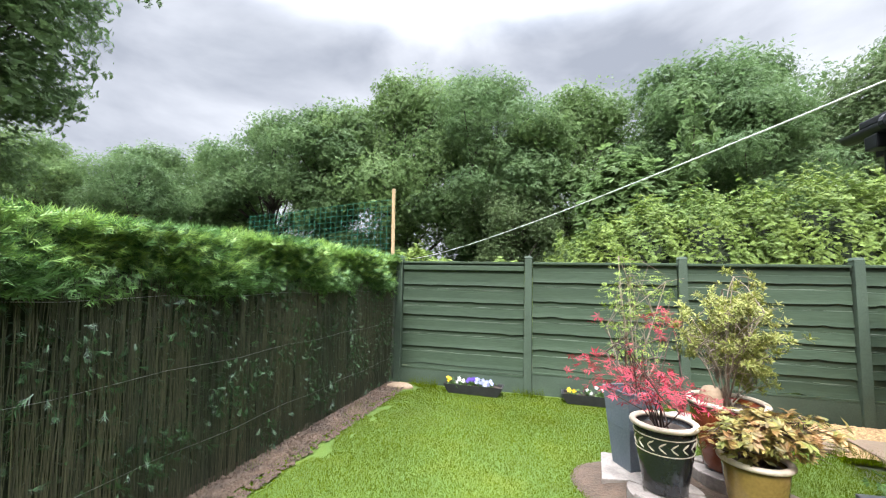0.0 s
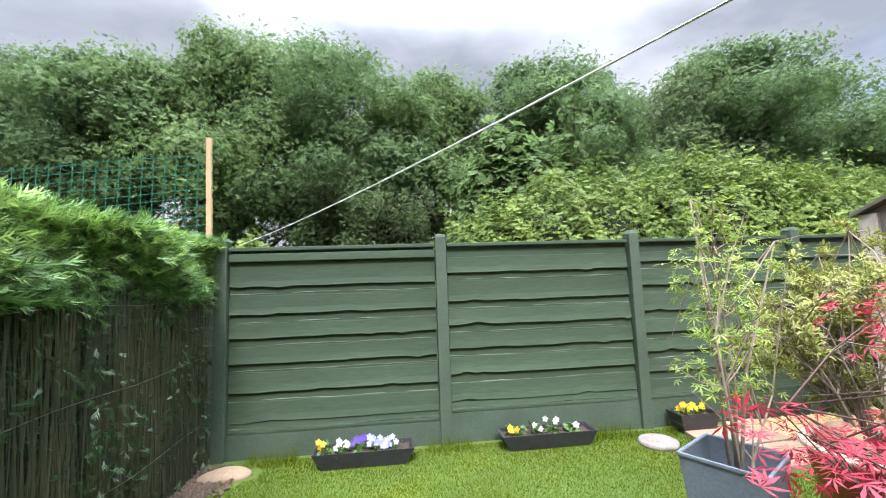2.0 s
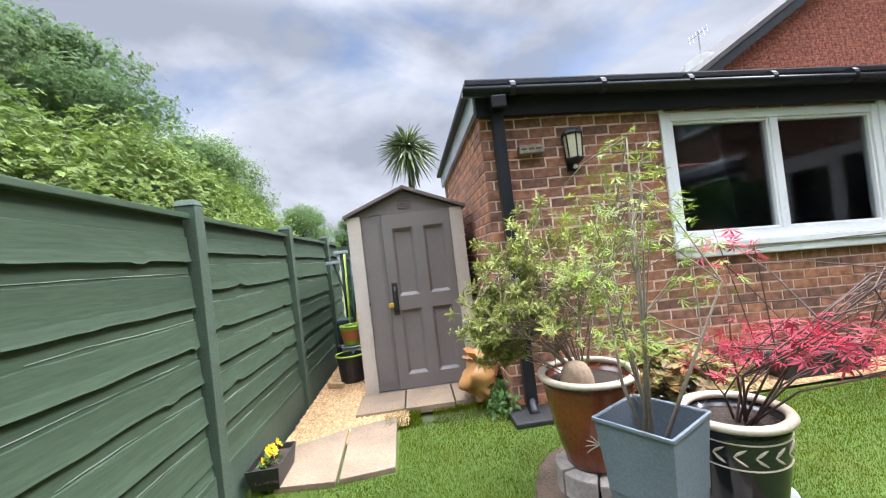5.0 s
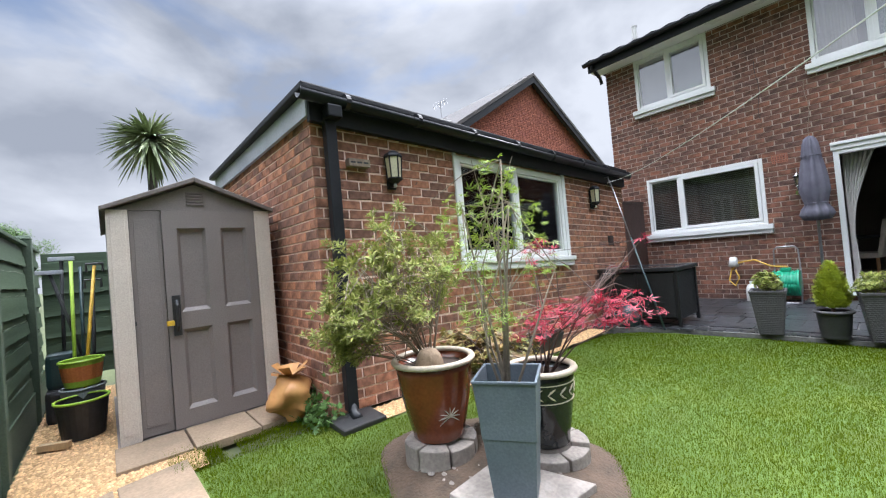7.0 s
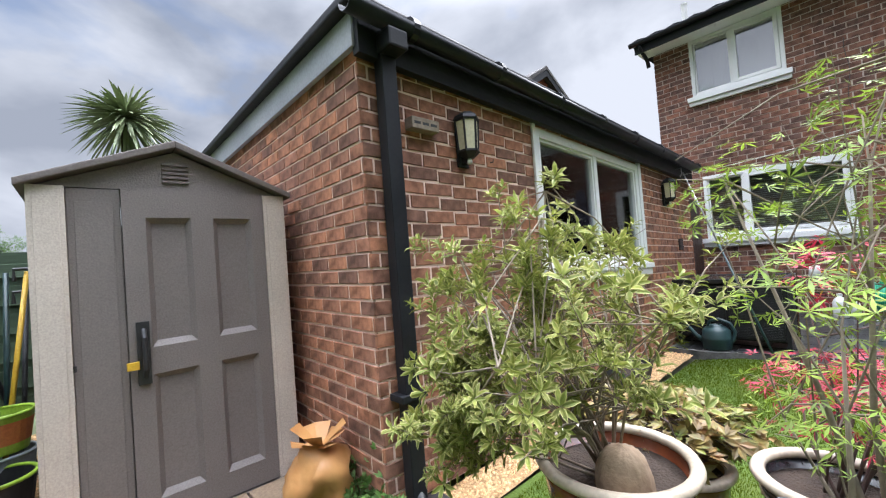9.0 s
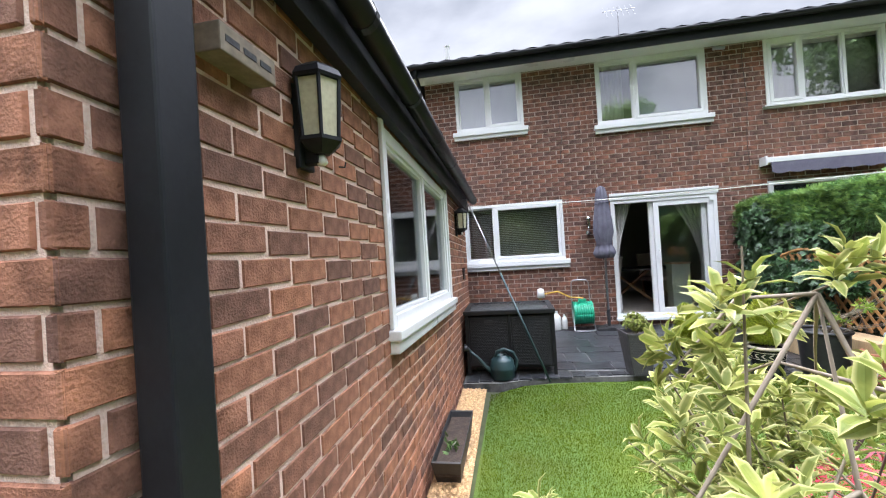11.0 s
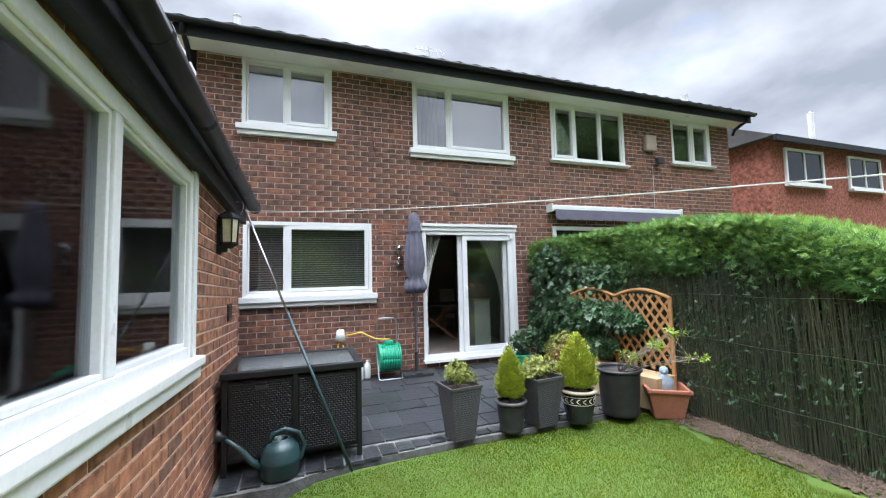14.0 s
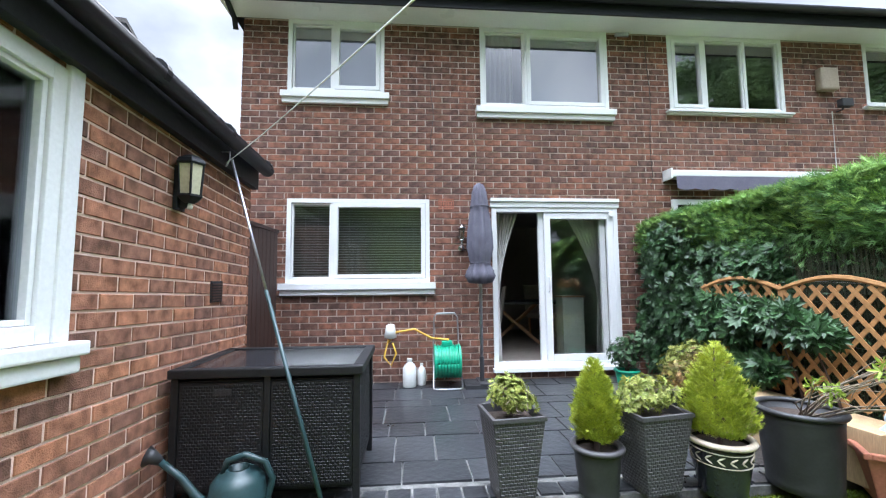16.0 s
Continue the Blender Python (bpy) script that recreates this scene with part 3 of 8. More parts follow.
    return wall


# garage: west wall with its window, north wall
GW = (GARAGE_N - 1.82, GARAGE_N + 0.17, 1.155, 2.25)          # window opening along the west wall


def follow_fall(top):
    """The garage courses, sill and roof fall slightly towards the house: 45 mm in a metre."""
    done = set()
    for ob in (top, *top.children_recursive):
        if ob.type != "MESH":
            continue
        if ob.location.length > 0:
            ob.location.z += 0.045 * (ob.location.y - 0.8)
        elif ob.data.name not in done:
            done.add(ob.data.name)
            for v in ob.data.vertices:
                v.co.z += 0.045 * (v.co.y - 0.8)
    return top


def build_walls():
    follow_fall(wall_plane("wall_garage_west", (GARAGE_X, GARAGE_N, 0), (0, -1, 0), (-1, 0, 0), GARAGE_N - GARAGE_S, -0.05, 2.39, 0.22, [GW],
               MORTAR, BROWN_BRICK, "brown brick garage wall with pale mortar", near=(0.2, 1.75, 0.6, 2.4), seed=3, shift=-0.056))
    wall_plane("wall_garage_north", (5.25, GARAGE_N, 0), (-1, 0, 0), (0, 1, 0), 5.25 - GARAGE_X, -0.0175, 2.50, 0.22, [],
               MORTAR, BROWN_BRICK, "brown brick garage end wall behind the shed", near=(2.2, 3.0, 0.5, 2.4), seed=4)
    wall_plane("wall_garage_south", (GARAGE_X, GARAGE_S, 0), (1, 0, 0), (0, -1, 0), 3.2, 0.0, 2.25, 0.22, [],
               MORTAR, BROWN_BRICK, "brown brick garage wall facing the house", seed=5)
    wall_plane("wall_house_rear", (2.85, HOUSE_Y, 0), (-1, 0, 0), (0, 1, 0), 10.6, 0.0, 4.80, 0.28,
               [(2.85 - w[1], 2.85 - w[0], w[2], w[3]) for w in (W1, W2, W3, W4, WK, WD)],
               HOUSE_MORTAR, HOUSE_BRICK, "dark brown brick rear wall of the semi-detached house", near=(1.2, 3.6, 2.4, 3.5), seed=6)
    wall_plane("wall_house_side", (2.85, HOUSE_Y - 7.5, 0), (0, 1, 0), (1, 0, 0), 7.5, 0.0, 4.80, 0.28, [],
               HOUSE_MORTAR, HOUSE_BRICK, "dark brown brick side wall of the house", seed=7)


W1, W2, W3, W4 = (1.03, 2.28, 3.80, 4.80), (-2.06, -0.26, 3.66, 4.80), (-4.70, -2.95, 3.68, 4.80), (-7.15, -6.0, 3.83, 4.80)
WK, WD = (0.44, 2.25, 1.32, 2.40), (-2.10, -0.38, 0.20, 2.42)


def frame_rect(b, x0, x1, z0, z1, y0, y1, w):
    """Four bars of a frame in the plane of x and z."""
    box(b, x0, x0 + w, y0, y1, z0, z1)
    box(b, x1 - w, x1, y0, y1, z0, z1)
    box(b, x0 + w, x1 - w, y0, y1, z0, z0 + w)
    box(b, x0 + w, x1 - w, y0, y1, z1 - w, z1)


def window(name, rect, lights, label, glass=GLASS, sill=True, turn=None, y=HOUSE_Y, opener=0):
    """A white plastic window: outer frame, a sash and pane for each light, and a stepped sill. lights: split places along x."""
    x0, x1, z0, z1 = rect
    w = tagged(new(name), label, "window", kind="structure")
    b = bmesh.new()
    frame_rect(b, x0, x1, z0, z1, y - 0.07, y + 0.012, 0.055)
    part("window_frame", b, WHITE_PVC, w, bevel=0.004)
    xs = [x0 + 0.055, *lights, x1 - 0.055]
    for k, (a, c) in enumerate(zip(xs, xs[1:])):
        a2, c2 = a + (0.018 if k else 0.004), c - (0.018 if k < len(xs) - 2 else 0.004)
        if k:
            box_part("mullion", (a - 0.018, a + 0.018, y - 0.065, y + 0.006, z0 + 0.055, z1 - 0.055), WHITE_PVC, w)
        s = bmesh.new()
        wide = 0.052 if k == opener else 0.024
        frame_rect(s, a2, c2, z0 + 0.058, z1 - 0.058, y - 0.055, y + (0.018 if k == opener else -0.012), wide)
        sash = part("sash", s, WHITE_PVC, w, bevel=0.004)
        g = bmesh.new()
        box(g, a2 + wide - 0.005, c2 - wide + 0.005, y - 0.036, y - 0.028, z0 + 0.058 + wide - 0.005, z1 - 0.058 - wide + 0.005)
        pane = part("pane", g, glass, sash)
        pane.visible_shadow = False
        if k == opener:
            box_part("handle", (c2 - 0.032, c2 - 0.016, y + 0.0, y + 0.026, (z0 + z1) / 2 - 0.05, (z0 + z1) / 2 + 0.05), WHITE_PVC, sash)
    if sill:
        s = bmesh.new()
        h = 0.15 if sill is True else sill
        box(s, x0 - 0.07, x1 + 0.07, y - 0.02, y + 0.085, z0 - h * 0.55, z0 - 0.002)
        box(s, x0 - 0.055, x1 + 0.055, y - 0.02, y + 0.055, z0 - h, z0 - h * 0.55 - 0.002)
        part("window_sill", s, WHITE_PVC, w, bevel=0.006)
    return w


window("window_1", W1, [1.69], "white two-light window with frosted glass, upstairs", GLASS_HI)
window("window_2", W2, [-0.89], "wide white two-light bedroom window upstairs", GLASS_HI)
window("window_3", W3, [-4.11, -3.50], "white three-light window of the adjoining house", GLASS_HI, sill=0.05, opener=2)
window("window_4", W4, [-6.58], "small white two-light window of the adjoining house", GLASS_HI, sill=0.05)
window("window_5", WK, [1.68], "white kitchen window with lowered blinds", GLASS)

# rooms behind the panes
b = bmesh.new()
box(b, 2.55, -7.45, HOUSE_Y - 3.9, HOUSE_Y - 3.8, 0.0, 4.8)
structure("wall_room_back", b, ROOM_WALL, "plain wall at the back of the rooms", "wall")
b = bmesh.new()
box(b, 2.55, -7.45, HOUSE_Y - 3.8, HOUSE_Y - 0.29, 2.55, 2.80)
structure("floor_upstairs", b, ROOM_WALL, "floor between the storeys", "floor")
b = bmesh.new()
box(b, 2.55, -7.45, HOUSE_Y - 3.8, HOUSE_Y - 0.29, 4.85, 4.9)
structure("ceiling", b, ROOM_WALL, "plain upstairs ceiling", "ceiling")
b = bmesh.new()
box(b, 2.55, -7.45, HOUSE_Y - 3.8, HOUSE_Y - 0.285, 0.12, 0.215)
structure("floor", b, CARPET, "beige carpet of the dining room", "floor")
for k, x in enumerate((2.5, -0.1, -2.45, -5.3, -7.4)):
    b = bmesh.new()
    box(b, x - 0.05, x + 0.05, HOUSE_Y - 3.79, HOUSE_Y - 0.29, 0.22, 4.84)
    structure("wall_room_%d" % (k + 1), b, ROOM_WALL, "plain inner wall", "wall")


def curtain(label, x0, x1, z0, z1, y, gather=0.0, material=CURTAIN, folds=9):
    """Hanging cloth with folds; gather pulls it aside at two thirds of its height."""
    b = bmesh.new()
    nx, nz = 48, 18
    grid = []
    for j in range(nz + 1):
        t = j / nz
        z = z1 + (z0 - z1) * t
        pull = gather * math.sin(min(t / 0.62, 1.0) * math.pi / 2) if t < 0.62 else gather * (1 - 0.25 * (t - 0.62))
        grid.append([b.verts.new((x0 + (x1 - x0) * (1 - pull) * (i / nx), y + 0.022 * math.sin(2 * math.pi * folds * i / nx + 0.6 * t), z)) for i in range(nx + 1)])
    for j in range(nz):
        for i in range(nx):
            b.faces.new((grid[j][i], grid[j][i + 1], grid[j + 1][i + 1], grid[j + 1][i]))
    ob = finish("curtain", b, material, smooth=True)
    sol = ob.modifiers.new("thick", "SOLIDIFY")
    sol.thickness = 0.006
    return tagged(ob, label, "curtain")


# cloth added behind windows 1 and 2 to paint the sky's reflection
curtain("added pale cloth behind frosted upstairs window, standing in for reflected sky", 2.22, 1.08, 3.82, 4.79, HOUSE_Y - 0.14, folds=3, material=SKY_CLOTH)
curtain("pale curtain at the side of the bedroom window", -0.33, -0.75, 3.6, 4.78, HOUSE_Y - 0.16, folds=6)
curtain("pale roller blind behind the bedroom window, coloured like reflected sky", -0.9, -2.0, 3.7, 4.78, HOUSE_Y - 0.2, folds=1, material=SKY_CLOTH)
curtain("pale curtain behind the neighbouring window", -2.8, -4.75, 3.7, 4.78, HOUSE_Y - 0.16, folds=16)
curtain("white curtain drawn at a small upstairs window", -6.05, -6.4, 3.84, 4.78, HOUSE_Y - 0.16, folds=5)
curtain("white curtain drawn at a small upstairs window", -7.1, -6.75, 3.84, 4.78, HOUSE_Y - 0.16, folds=5)

# kitchen blinds
bl = thing("venetian_blind", "white venetian blind, lowered, slats open", "blind")
for x0, x1 in ((0.50, 1.63), (1.73, 2.19)):
    sl = bmesh.new()
    box(sl, x0, x1, -0.012, 0.012, -0.0014, 0.0014)
    bmesh.ops.rotate(sl, verts=sl.verts, cent=(0, 0, 0), matrix=Matrix.Rotation(radians(-16), 3, "X"))
    first = part("slat", sl, BLIND, bl)
    first.location = (0, HOUSE_Y - 0.10, 1.42)
    for k in range(1, 27):
        s = new("slat", first.data)
        s.parent, s.location = bl, (0, HOUSE_Y - 0.10, 1.42 + k * 0.0335)
    for xc in (x0 + 0.15, x1 - 0.15):
        c = bmesh.new()
        tube(c, [(xc, HOUSE_Y - 0.085, 1.40), (xc, HOUSE_Y - 0.085, 2.33)], 0.0015, 5)
        part("cord", c, BLIND, bl)
    box_part("headrail", (x0, x1, HOUSE_Y - 0.12, HOUSE_Y - 0.085, 2.315, 2.35), BLIND, bl)

# patio door: fixed frame, open left half, glazed sliding leaf
pd = tagged(new("door_1"), "white sliding patio door standing half open", "door", kind="structure")
x0, x1, z0, z1 = WD
b = bmesh.new()
frame_rect(b, x0, x1, z0 + 0.02, z1 - 0.12, HOUSE_Y - 0.10, HOUSE_Y + 0.02, 0.062)
part("door_frame", b, WHITE_PVC, pd, bevel=0.005)
b = bmesh.new()
box(b, x0 - 0.02, x1 + 0.02, HOUSE_Y - 0.03, HOUSE_Y + 0.035, z1 - 0.12, z1 - 0.05)
box(b, x0 - 0.02, x1 + 0.02, HOUSE_Y - 0.03, HOUSE_Y + 0.055, z1 - 0.049, z1)
part("head_trim", b, WHITE_PVC, pd, bevel=0.006)
b = bmesh.new()
box(b, x0 - 0.02, x1 + 0.02, HOUSE_Y - 0.03, HOUSE_Y + 0.075, z0 - 0.03, z0 + 0.02)
part("threshold", b, WHITE_PVC, pd, bevel=0.006)
for nm, a, c, yy in (("sliding_leaf", -2.04, -1.085, HOUSE_Y - 0.005), ("fixed_leaf", -1.95, -1.02, HOUSE_Y - 0.06)):
    s = bmesh.new()
    frame_rect(s, a, c, z0 + 0.085, z1 - 0.185, yy - 0.04, yy + 0.012, 0.085 if nm == "sliding_leaf" else 0.075)
    leaf = part(nm, s, WHITE_PVC, pd, bevel=0.005)
    g = bmesh.new()
    box(g, a + 0.07, c - 0.07, yy - 0.018, yy - 0.010, z0 + 0.16, z1 - 0.26)
    pane = part("pane", g, GLASS, leaf)
    pane.visible_shadow = False
b = bmesh.new()
tube(b, [(-1.13, HOUSE_Y + 0.012, 1.18), (-1.13, HOUSE_Y + 0.045, 1.2), (-1.13, HOUSE_Y + 0.045, 1.36), (-1.13, HOUSE_Y + 0.012, 1.38)], 0.009, 8)
part("door_handle", b, WHITE_PVC, pd, smooth=True)
box_part("sensor", (-2.03, -1.97, HOUSE_Y + 0.021, HOUSE_Y + 0.045, 2.18, 2.25), WHITE_PVC, pd, "small white contact sensor")
curtain("white curtain tied back beside the open patio door", -0.46, -0.80, 0.25, 2.28, HOUSE_Y - 0.22, gather=0.85, folds=7)
curtain("dim curtain tied back behind the sliding leaf", -2.0, -1.45, 0.25, 2.28, HOUSE_Y - 0.24, gather=0.82, folds=7)

# eaves, gutter, roof
b = bmesh.new()
box(b, 3.02, -7.95, HOUSE_Y - 0.0, HOUSE_Y + 0.36, 4.805, 4.825)
structure("soffit", b, WHITE_PVC, "white soffit under the eaves", "soffit")
b = bmesh.new()
box(b, 3.04, -7.97, HOUSE_Y + 0.36, HOUSE_Y + 0.385, 4.79, 4.98)
structure("fascia", b, BLACK_PAINT, "black fascia board along the eaves", "fascia")


def half_gutter(b, p0, p1, r):
    d = (Vector(p1) - Vector(p0)).normalized()
    out = d.cross(Vector((0, 0, 1)))
    seg = 8
    rows = []
    for p in (Vector(p0), Vector(p1)):
        outer = [p + out * r * math.cos(math.pi + math.pi * k / seg) + Vector((0, 0, r * math.sin(math.pi + math.pi * k / seg))) for k in range(seg + 1)]
        inner = [p + out * (r - 0.006) * math.cos(math.pi + math.pi * k / seg) + Vector((0, 0, (r - 0.006) * math.sin(math.pi + math.pi * k / seg))) for k in range(seg, -1, -1)]
        rows.append([b.verts.new(q) for q in outer + inner])
    k = len(rows[0])
    for i in range(k):
        b.faces.new((rows[0][i], rows[0][(i + 1) % k], rows[1][(i + 1) % k], rows[1][i]))
    b.faces.new(rows[0])
    b.faces.new(rows[1][::-1])


b = bmesh.new()
half_gutter(b, (3.1, HOUSE_Y + 0.45, 4.97), (-8.0, HOUSE_Y + 0.45, 4.97), 0.062)
structure("gutter_house", b, BLACK_PVC, "black half-round gutter along the house eaves", "gutter", smooth=True)
RIDGE_Y, RIDGE_Z = HOUSE_Y - 3.75, 6.75
b = bmesh.new()
v = [b.verts.new(p) for p in ((3.1, HOUSE_Y + 0.42, 4.98), (-8.05, HOUSE_Y + 0.42, 4.98), (-8.05, RIDGE_Y, RIDGE_Z), (3.1, RIDGE_Y, RIDGE_Z), (3.1, HOUSE_Y - 7.9, 4.98), (-8.05, HOUSE_Y - 7.9, 4.98))]
b.faces.new((v[0], v[1], v[2], v[3]))
b.faces.new((v[3], v[2], v[5], v[4]))
b.faces.new((v[0], v[3], v[4]))
b.faces.new((v[1], v[5], v[2]))
roof = structure("roof_house", b, ROOF_TILE, "dark concrete-tiled house roof", "roof")
verts, faces = [], []
run = Vector((0, RIDGE_Y - HOUSE_Y - 0.42, RIDGE_Z - 4.98))
slope = run.length
run.normalize()
up = Vector((0, -run.z, run.y)) * -1
for j in range(13):
    for i in range(37):
        u0 = 3.1 - i * 0.3 - (0.15 if j % 2 else 0)
        p = Vector((u0, HOUSE_Y + 0.42, 4.98)) + run * (j * slope / 13)
        k0 = len(verts)
        for dx, ds, h in ((0, 0, 0.03), (-0.15, 0, 0.055), (-0.295, 0, 0.03), (0, 0.34, 0.012), (-0.15, 0.34, 0.037), (-0.295, 0.34, 0.012), (0, 0, 0), (-0.295, 0, 0)):
            verts.append(tuple(p + Vector((dx, 0, 0)) + run * ds + up * h))
        faces += [(k0, k0 + 1, k0 + 4, k0 + 3), (k0 + 1, k0 + 2, k0 + 5, k0 + 4), (k0 + 6, k0 + 7, k0 + 2, k0), (k0, k0 + 2, k0 + 1, k0 + 1)]
raw("roof_tiles", verts, [f for f in faces if len(set(f)) == 4], ROOF_TILE, roof, kind="stuff")

# garage roof, fascias, gutter, downpipe
b = bmesh.new()
box(b, GARAGE_X - 0.12, 5.4, GARAGE_S + 0.0, GARAGE_N + 0.10, 2.495, 2.55)
follow_fall(structure("roof_garage", b, BLACK_PAINT, "flat black felt roof of the garage", "roof", bevel=0.012))
b = bmesh.new()
box(b, GARAGE_X - 0.075, GARAGE_X - 0.02, GARAGE_S + 0.02, GARAGE_N + 0.03, 2.27, 2.493)
follow_fall(structure("fascia_garage_west", b, BLACK_PAINT, "deep black fascia board over the garage window", "fascia", bevel=0.004))
b = bmesh.new()
box(b, GARAGE_X - 0.04, 5.3, GARAGE_N + 0.012, GARAGE_N + 0.045, 2.43, 2.607)
structure("fascia_garage_north", b, GREY_FASCIA, "pale grey fascia board on the garage end", "fascia", bevel=0.004)
b = bmesh.new()
half_gutter(b, (GARAGE_X - 0.155, GARAGE_N + 0.14, 2.45), (GARAGE_X - 0.155, GARAGE_S + 0.04, 2.44), 0.06)
gut = structure("gutter_garage", b, BLACK_PVC, "black half-round gutter along the flat roof", "gutter", smooth=True)
for k in range(8):
    y = GARAGE_N - 0.25 - k * 0.72
    g = bmesh.new()
    tube(g, [(GARAGE_X - 0.155, y - 0.02, 2.445), (GARAGE_X - 0.155, y + 0.02, 2.445)], 0.062, 14)
    part("gutter_bracket", g, BLACK_PVC, gut, smooth=False)
follow_fall(gut)
b = bmesh.new()
box(b, GARAGE_X - 0.105, GARAGE_X - 0.03, 3.185, 3.275, 0.10, 2.40)
dp = structure("downpipe", b, BLACK_PVC, "square black downpipe at the garage corner", "downpipe", bevel=0.006)
box_part("hopper", (GARAGE_X - 0.20, GARAGE_X - 0.08, 3.17, 3.29, 2.40, 2.50), BLACK_PVC, dp, bevel=0.012)
for z in (0.62,):
    box_part("pipe_clip", (GARAGE_X - 0.121, GARAGE_X - 0.008, 3.15, 3.31, z, z + 0.035), BLACK_PVC, dp)
b = bmesh.new()
tube(b, [(GARAGE_X - 0.07, 3.23, 0.14), (GARAGE_X - 0.10, 3.23, 0.07), (GARAGE_X - 0.18, 3.24, 0.06)], 0.04, 10)
part("shoe", b, BLACK_PVC, dp, smooth=True)

# garage window
gy0, gy1 = GARAGE_N - GW[1], GARAGE_N - GW[0]
gw = tagged(new("window_6"), "white two-light garage window with a deep stepped sill", "window", kind="structure")


def gbar(b, y0, y1, z0, z1, d0, d1):
    box(b, GARAGE_X - d1, GARAGE_X - d0, y0, y1, z0, z1)


def gframe(b, y0, y1, z0, z1, d0, d1, w):
    gbar(b, y0, y0 + w, z0, z1, d0, d1)
    gbar(b, y1 - w, y1, z0, z1, d0, d1)
    gbar(b, y0 + w, y1 - w, z0, z0 + w, d0, d1)
    gbar(b, y0 + w, y1 - w, z1 - w, z1, d0, d1)


b = bmesh.new()
gframe(b, gy0, gy1, GW[2], GW[3], -0.07, 0.02, 0.07)
part("window_frame", b, WHITE_PVC, gw, bevel=0.005)
b = bmesh.new()
gbar(b, gy0 - 0.06, gy0 + 0.01, GW[2], GW[3] + 0.03, 0.008, 0.034)
part("side_trim", b, WHITE_PVC, gw, bevel=0.005)
b = bmesh.new()
gbar(b, gy1 - 0.01, gy1 + 0.03, GW[2], GW[3] + 0.03, 0.008, 0.03)
part("side_trim", b, WHITE_PVC, gw, bevel=0.005)
mid = 0.83
box_part("mullion", (GARAGE_X - 0.016, GARAGE_X + 0.06, mid - 0.032, mid + 0.032, GW[2] + 0.07, GW[3] - 0.07), WHITE_PVC, gw, bevel=0.005)
for a, c in ((gy0 + 0.072, mid - 0.033), (mid + 0.033, gy1 - 0.072)):
    s = bmesh.new()
    gframe(s, a, c, GW[2] + 0.072, GW[3] - 0.072, -0.05, 0.004, 0.022)
    sash = part("sash", s, WHITE_PVC, gw, bevel=0.003)
    g = bmesh.new()
    gbar(g, a + 0.015, c - 0.015, GW[2] + 0.087, GW[3] - 0.087, -0.034, -0.026)
    pane = part("pane", g, GLASS_DARK, sash)
    pane.visible_shadow = False
b = bmesh.new()
gbar(b, gy0 - 0.12, gy1 + 0.045, GW[2] - 0.06, GW[2] - 0.002, -0.02, 0.075)
gbar(b, gy0 - 0.10, gy1 + 0.03, GW[2] - 0.13, GW[2] - 0.062, -0.02, 0.055)
part("window_sill", b, WHITE_PVC, gw, bevel=0.01)
follow_fall(gw)
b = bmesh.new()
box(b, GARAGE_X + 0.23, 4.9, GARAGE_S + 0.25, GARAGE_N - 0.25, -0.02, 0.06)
# floor colour carries the dimness of the garage
structure("floor_garage", b, INNER_DARK, "dark garage floor", "floor")
b = bmesh.new()
box(b, 4.9, 5.1, GARAGE_S + 0.1, GARAGE_N - 0.25, 0.0, 2.30)
structure("wall_garage_east", b, GARAGE_PLASTER, "plain wall at the back of the garage", "wall")
b = bmesh.new()
box(b, GARAGE_X + 0.23, 4.89, GARAGE_S + 0.23, GARAGE_N - 0.23, 2.40, 2.46)
follow_fall(structure("ceiling_garage", b, GARAGE_PLASTER, "plain garage ceiling", "ceiling"))

# patio
b = bmesh.new()
pe = [(2.05, -0.62), (1.62, -0.62), (1.35, -0.72), (1.0, -0.80), (0.2, -0.835), (-2.5, -0.88), (-2.5, HOUSE_Y + 0.01), (2.85, HOUSE_Y + 0.01), (2.85, GARAGE_S), (2.05, GARAGE_S)]
low, top = [b.verts.new((x, y, -0.03)) for x, y in pe], [b.verts.new((x, y, PATIO_Z - 0.012)) for x, y in pe]
b.faces.new(top)
for i in range(len(pe)):
    b.faces.new((low[i], low[(i + 1) % len(pe)], top[(i + 1) % len(pe)], top[i]))
patio = structure("patio", b, JOINT, "wet black slate patio with pale joints", "patio")


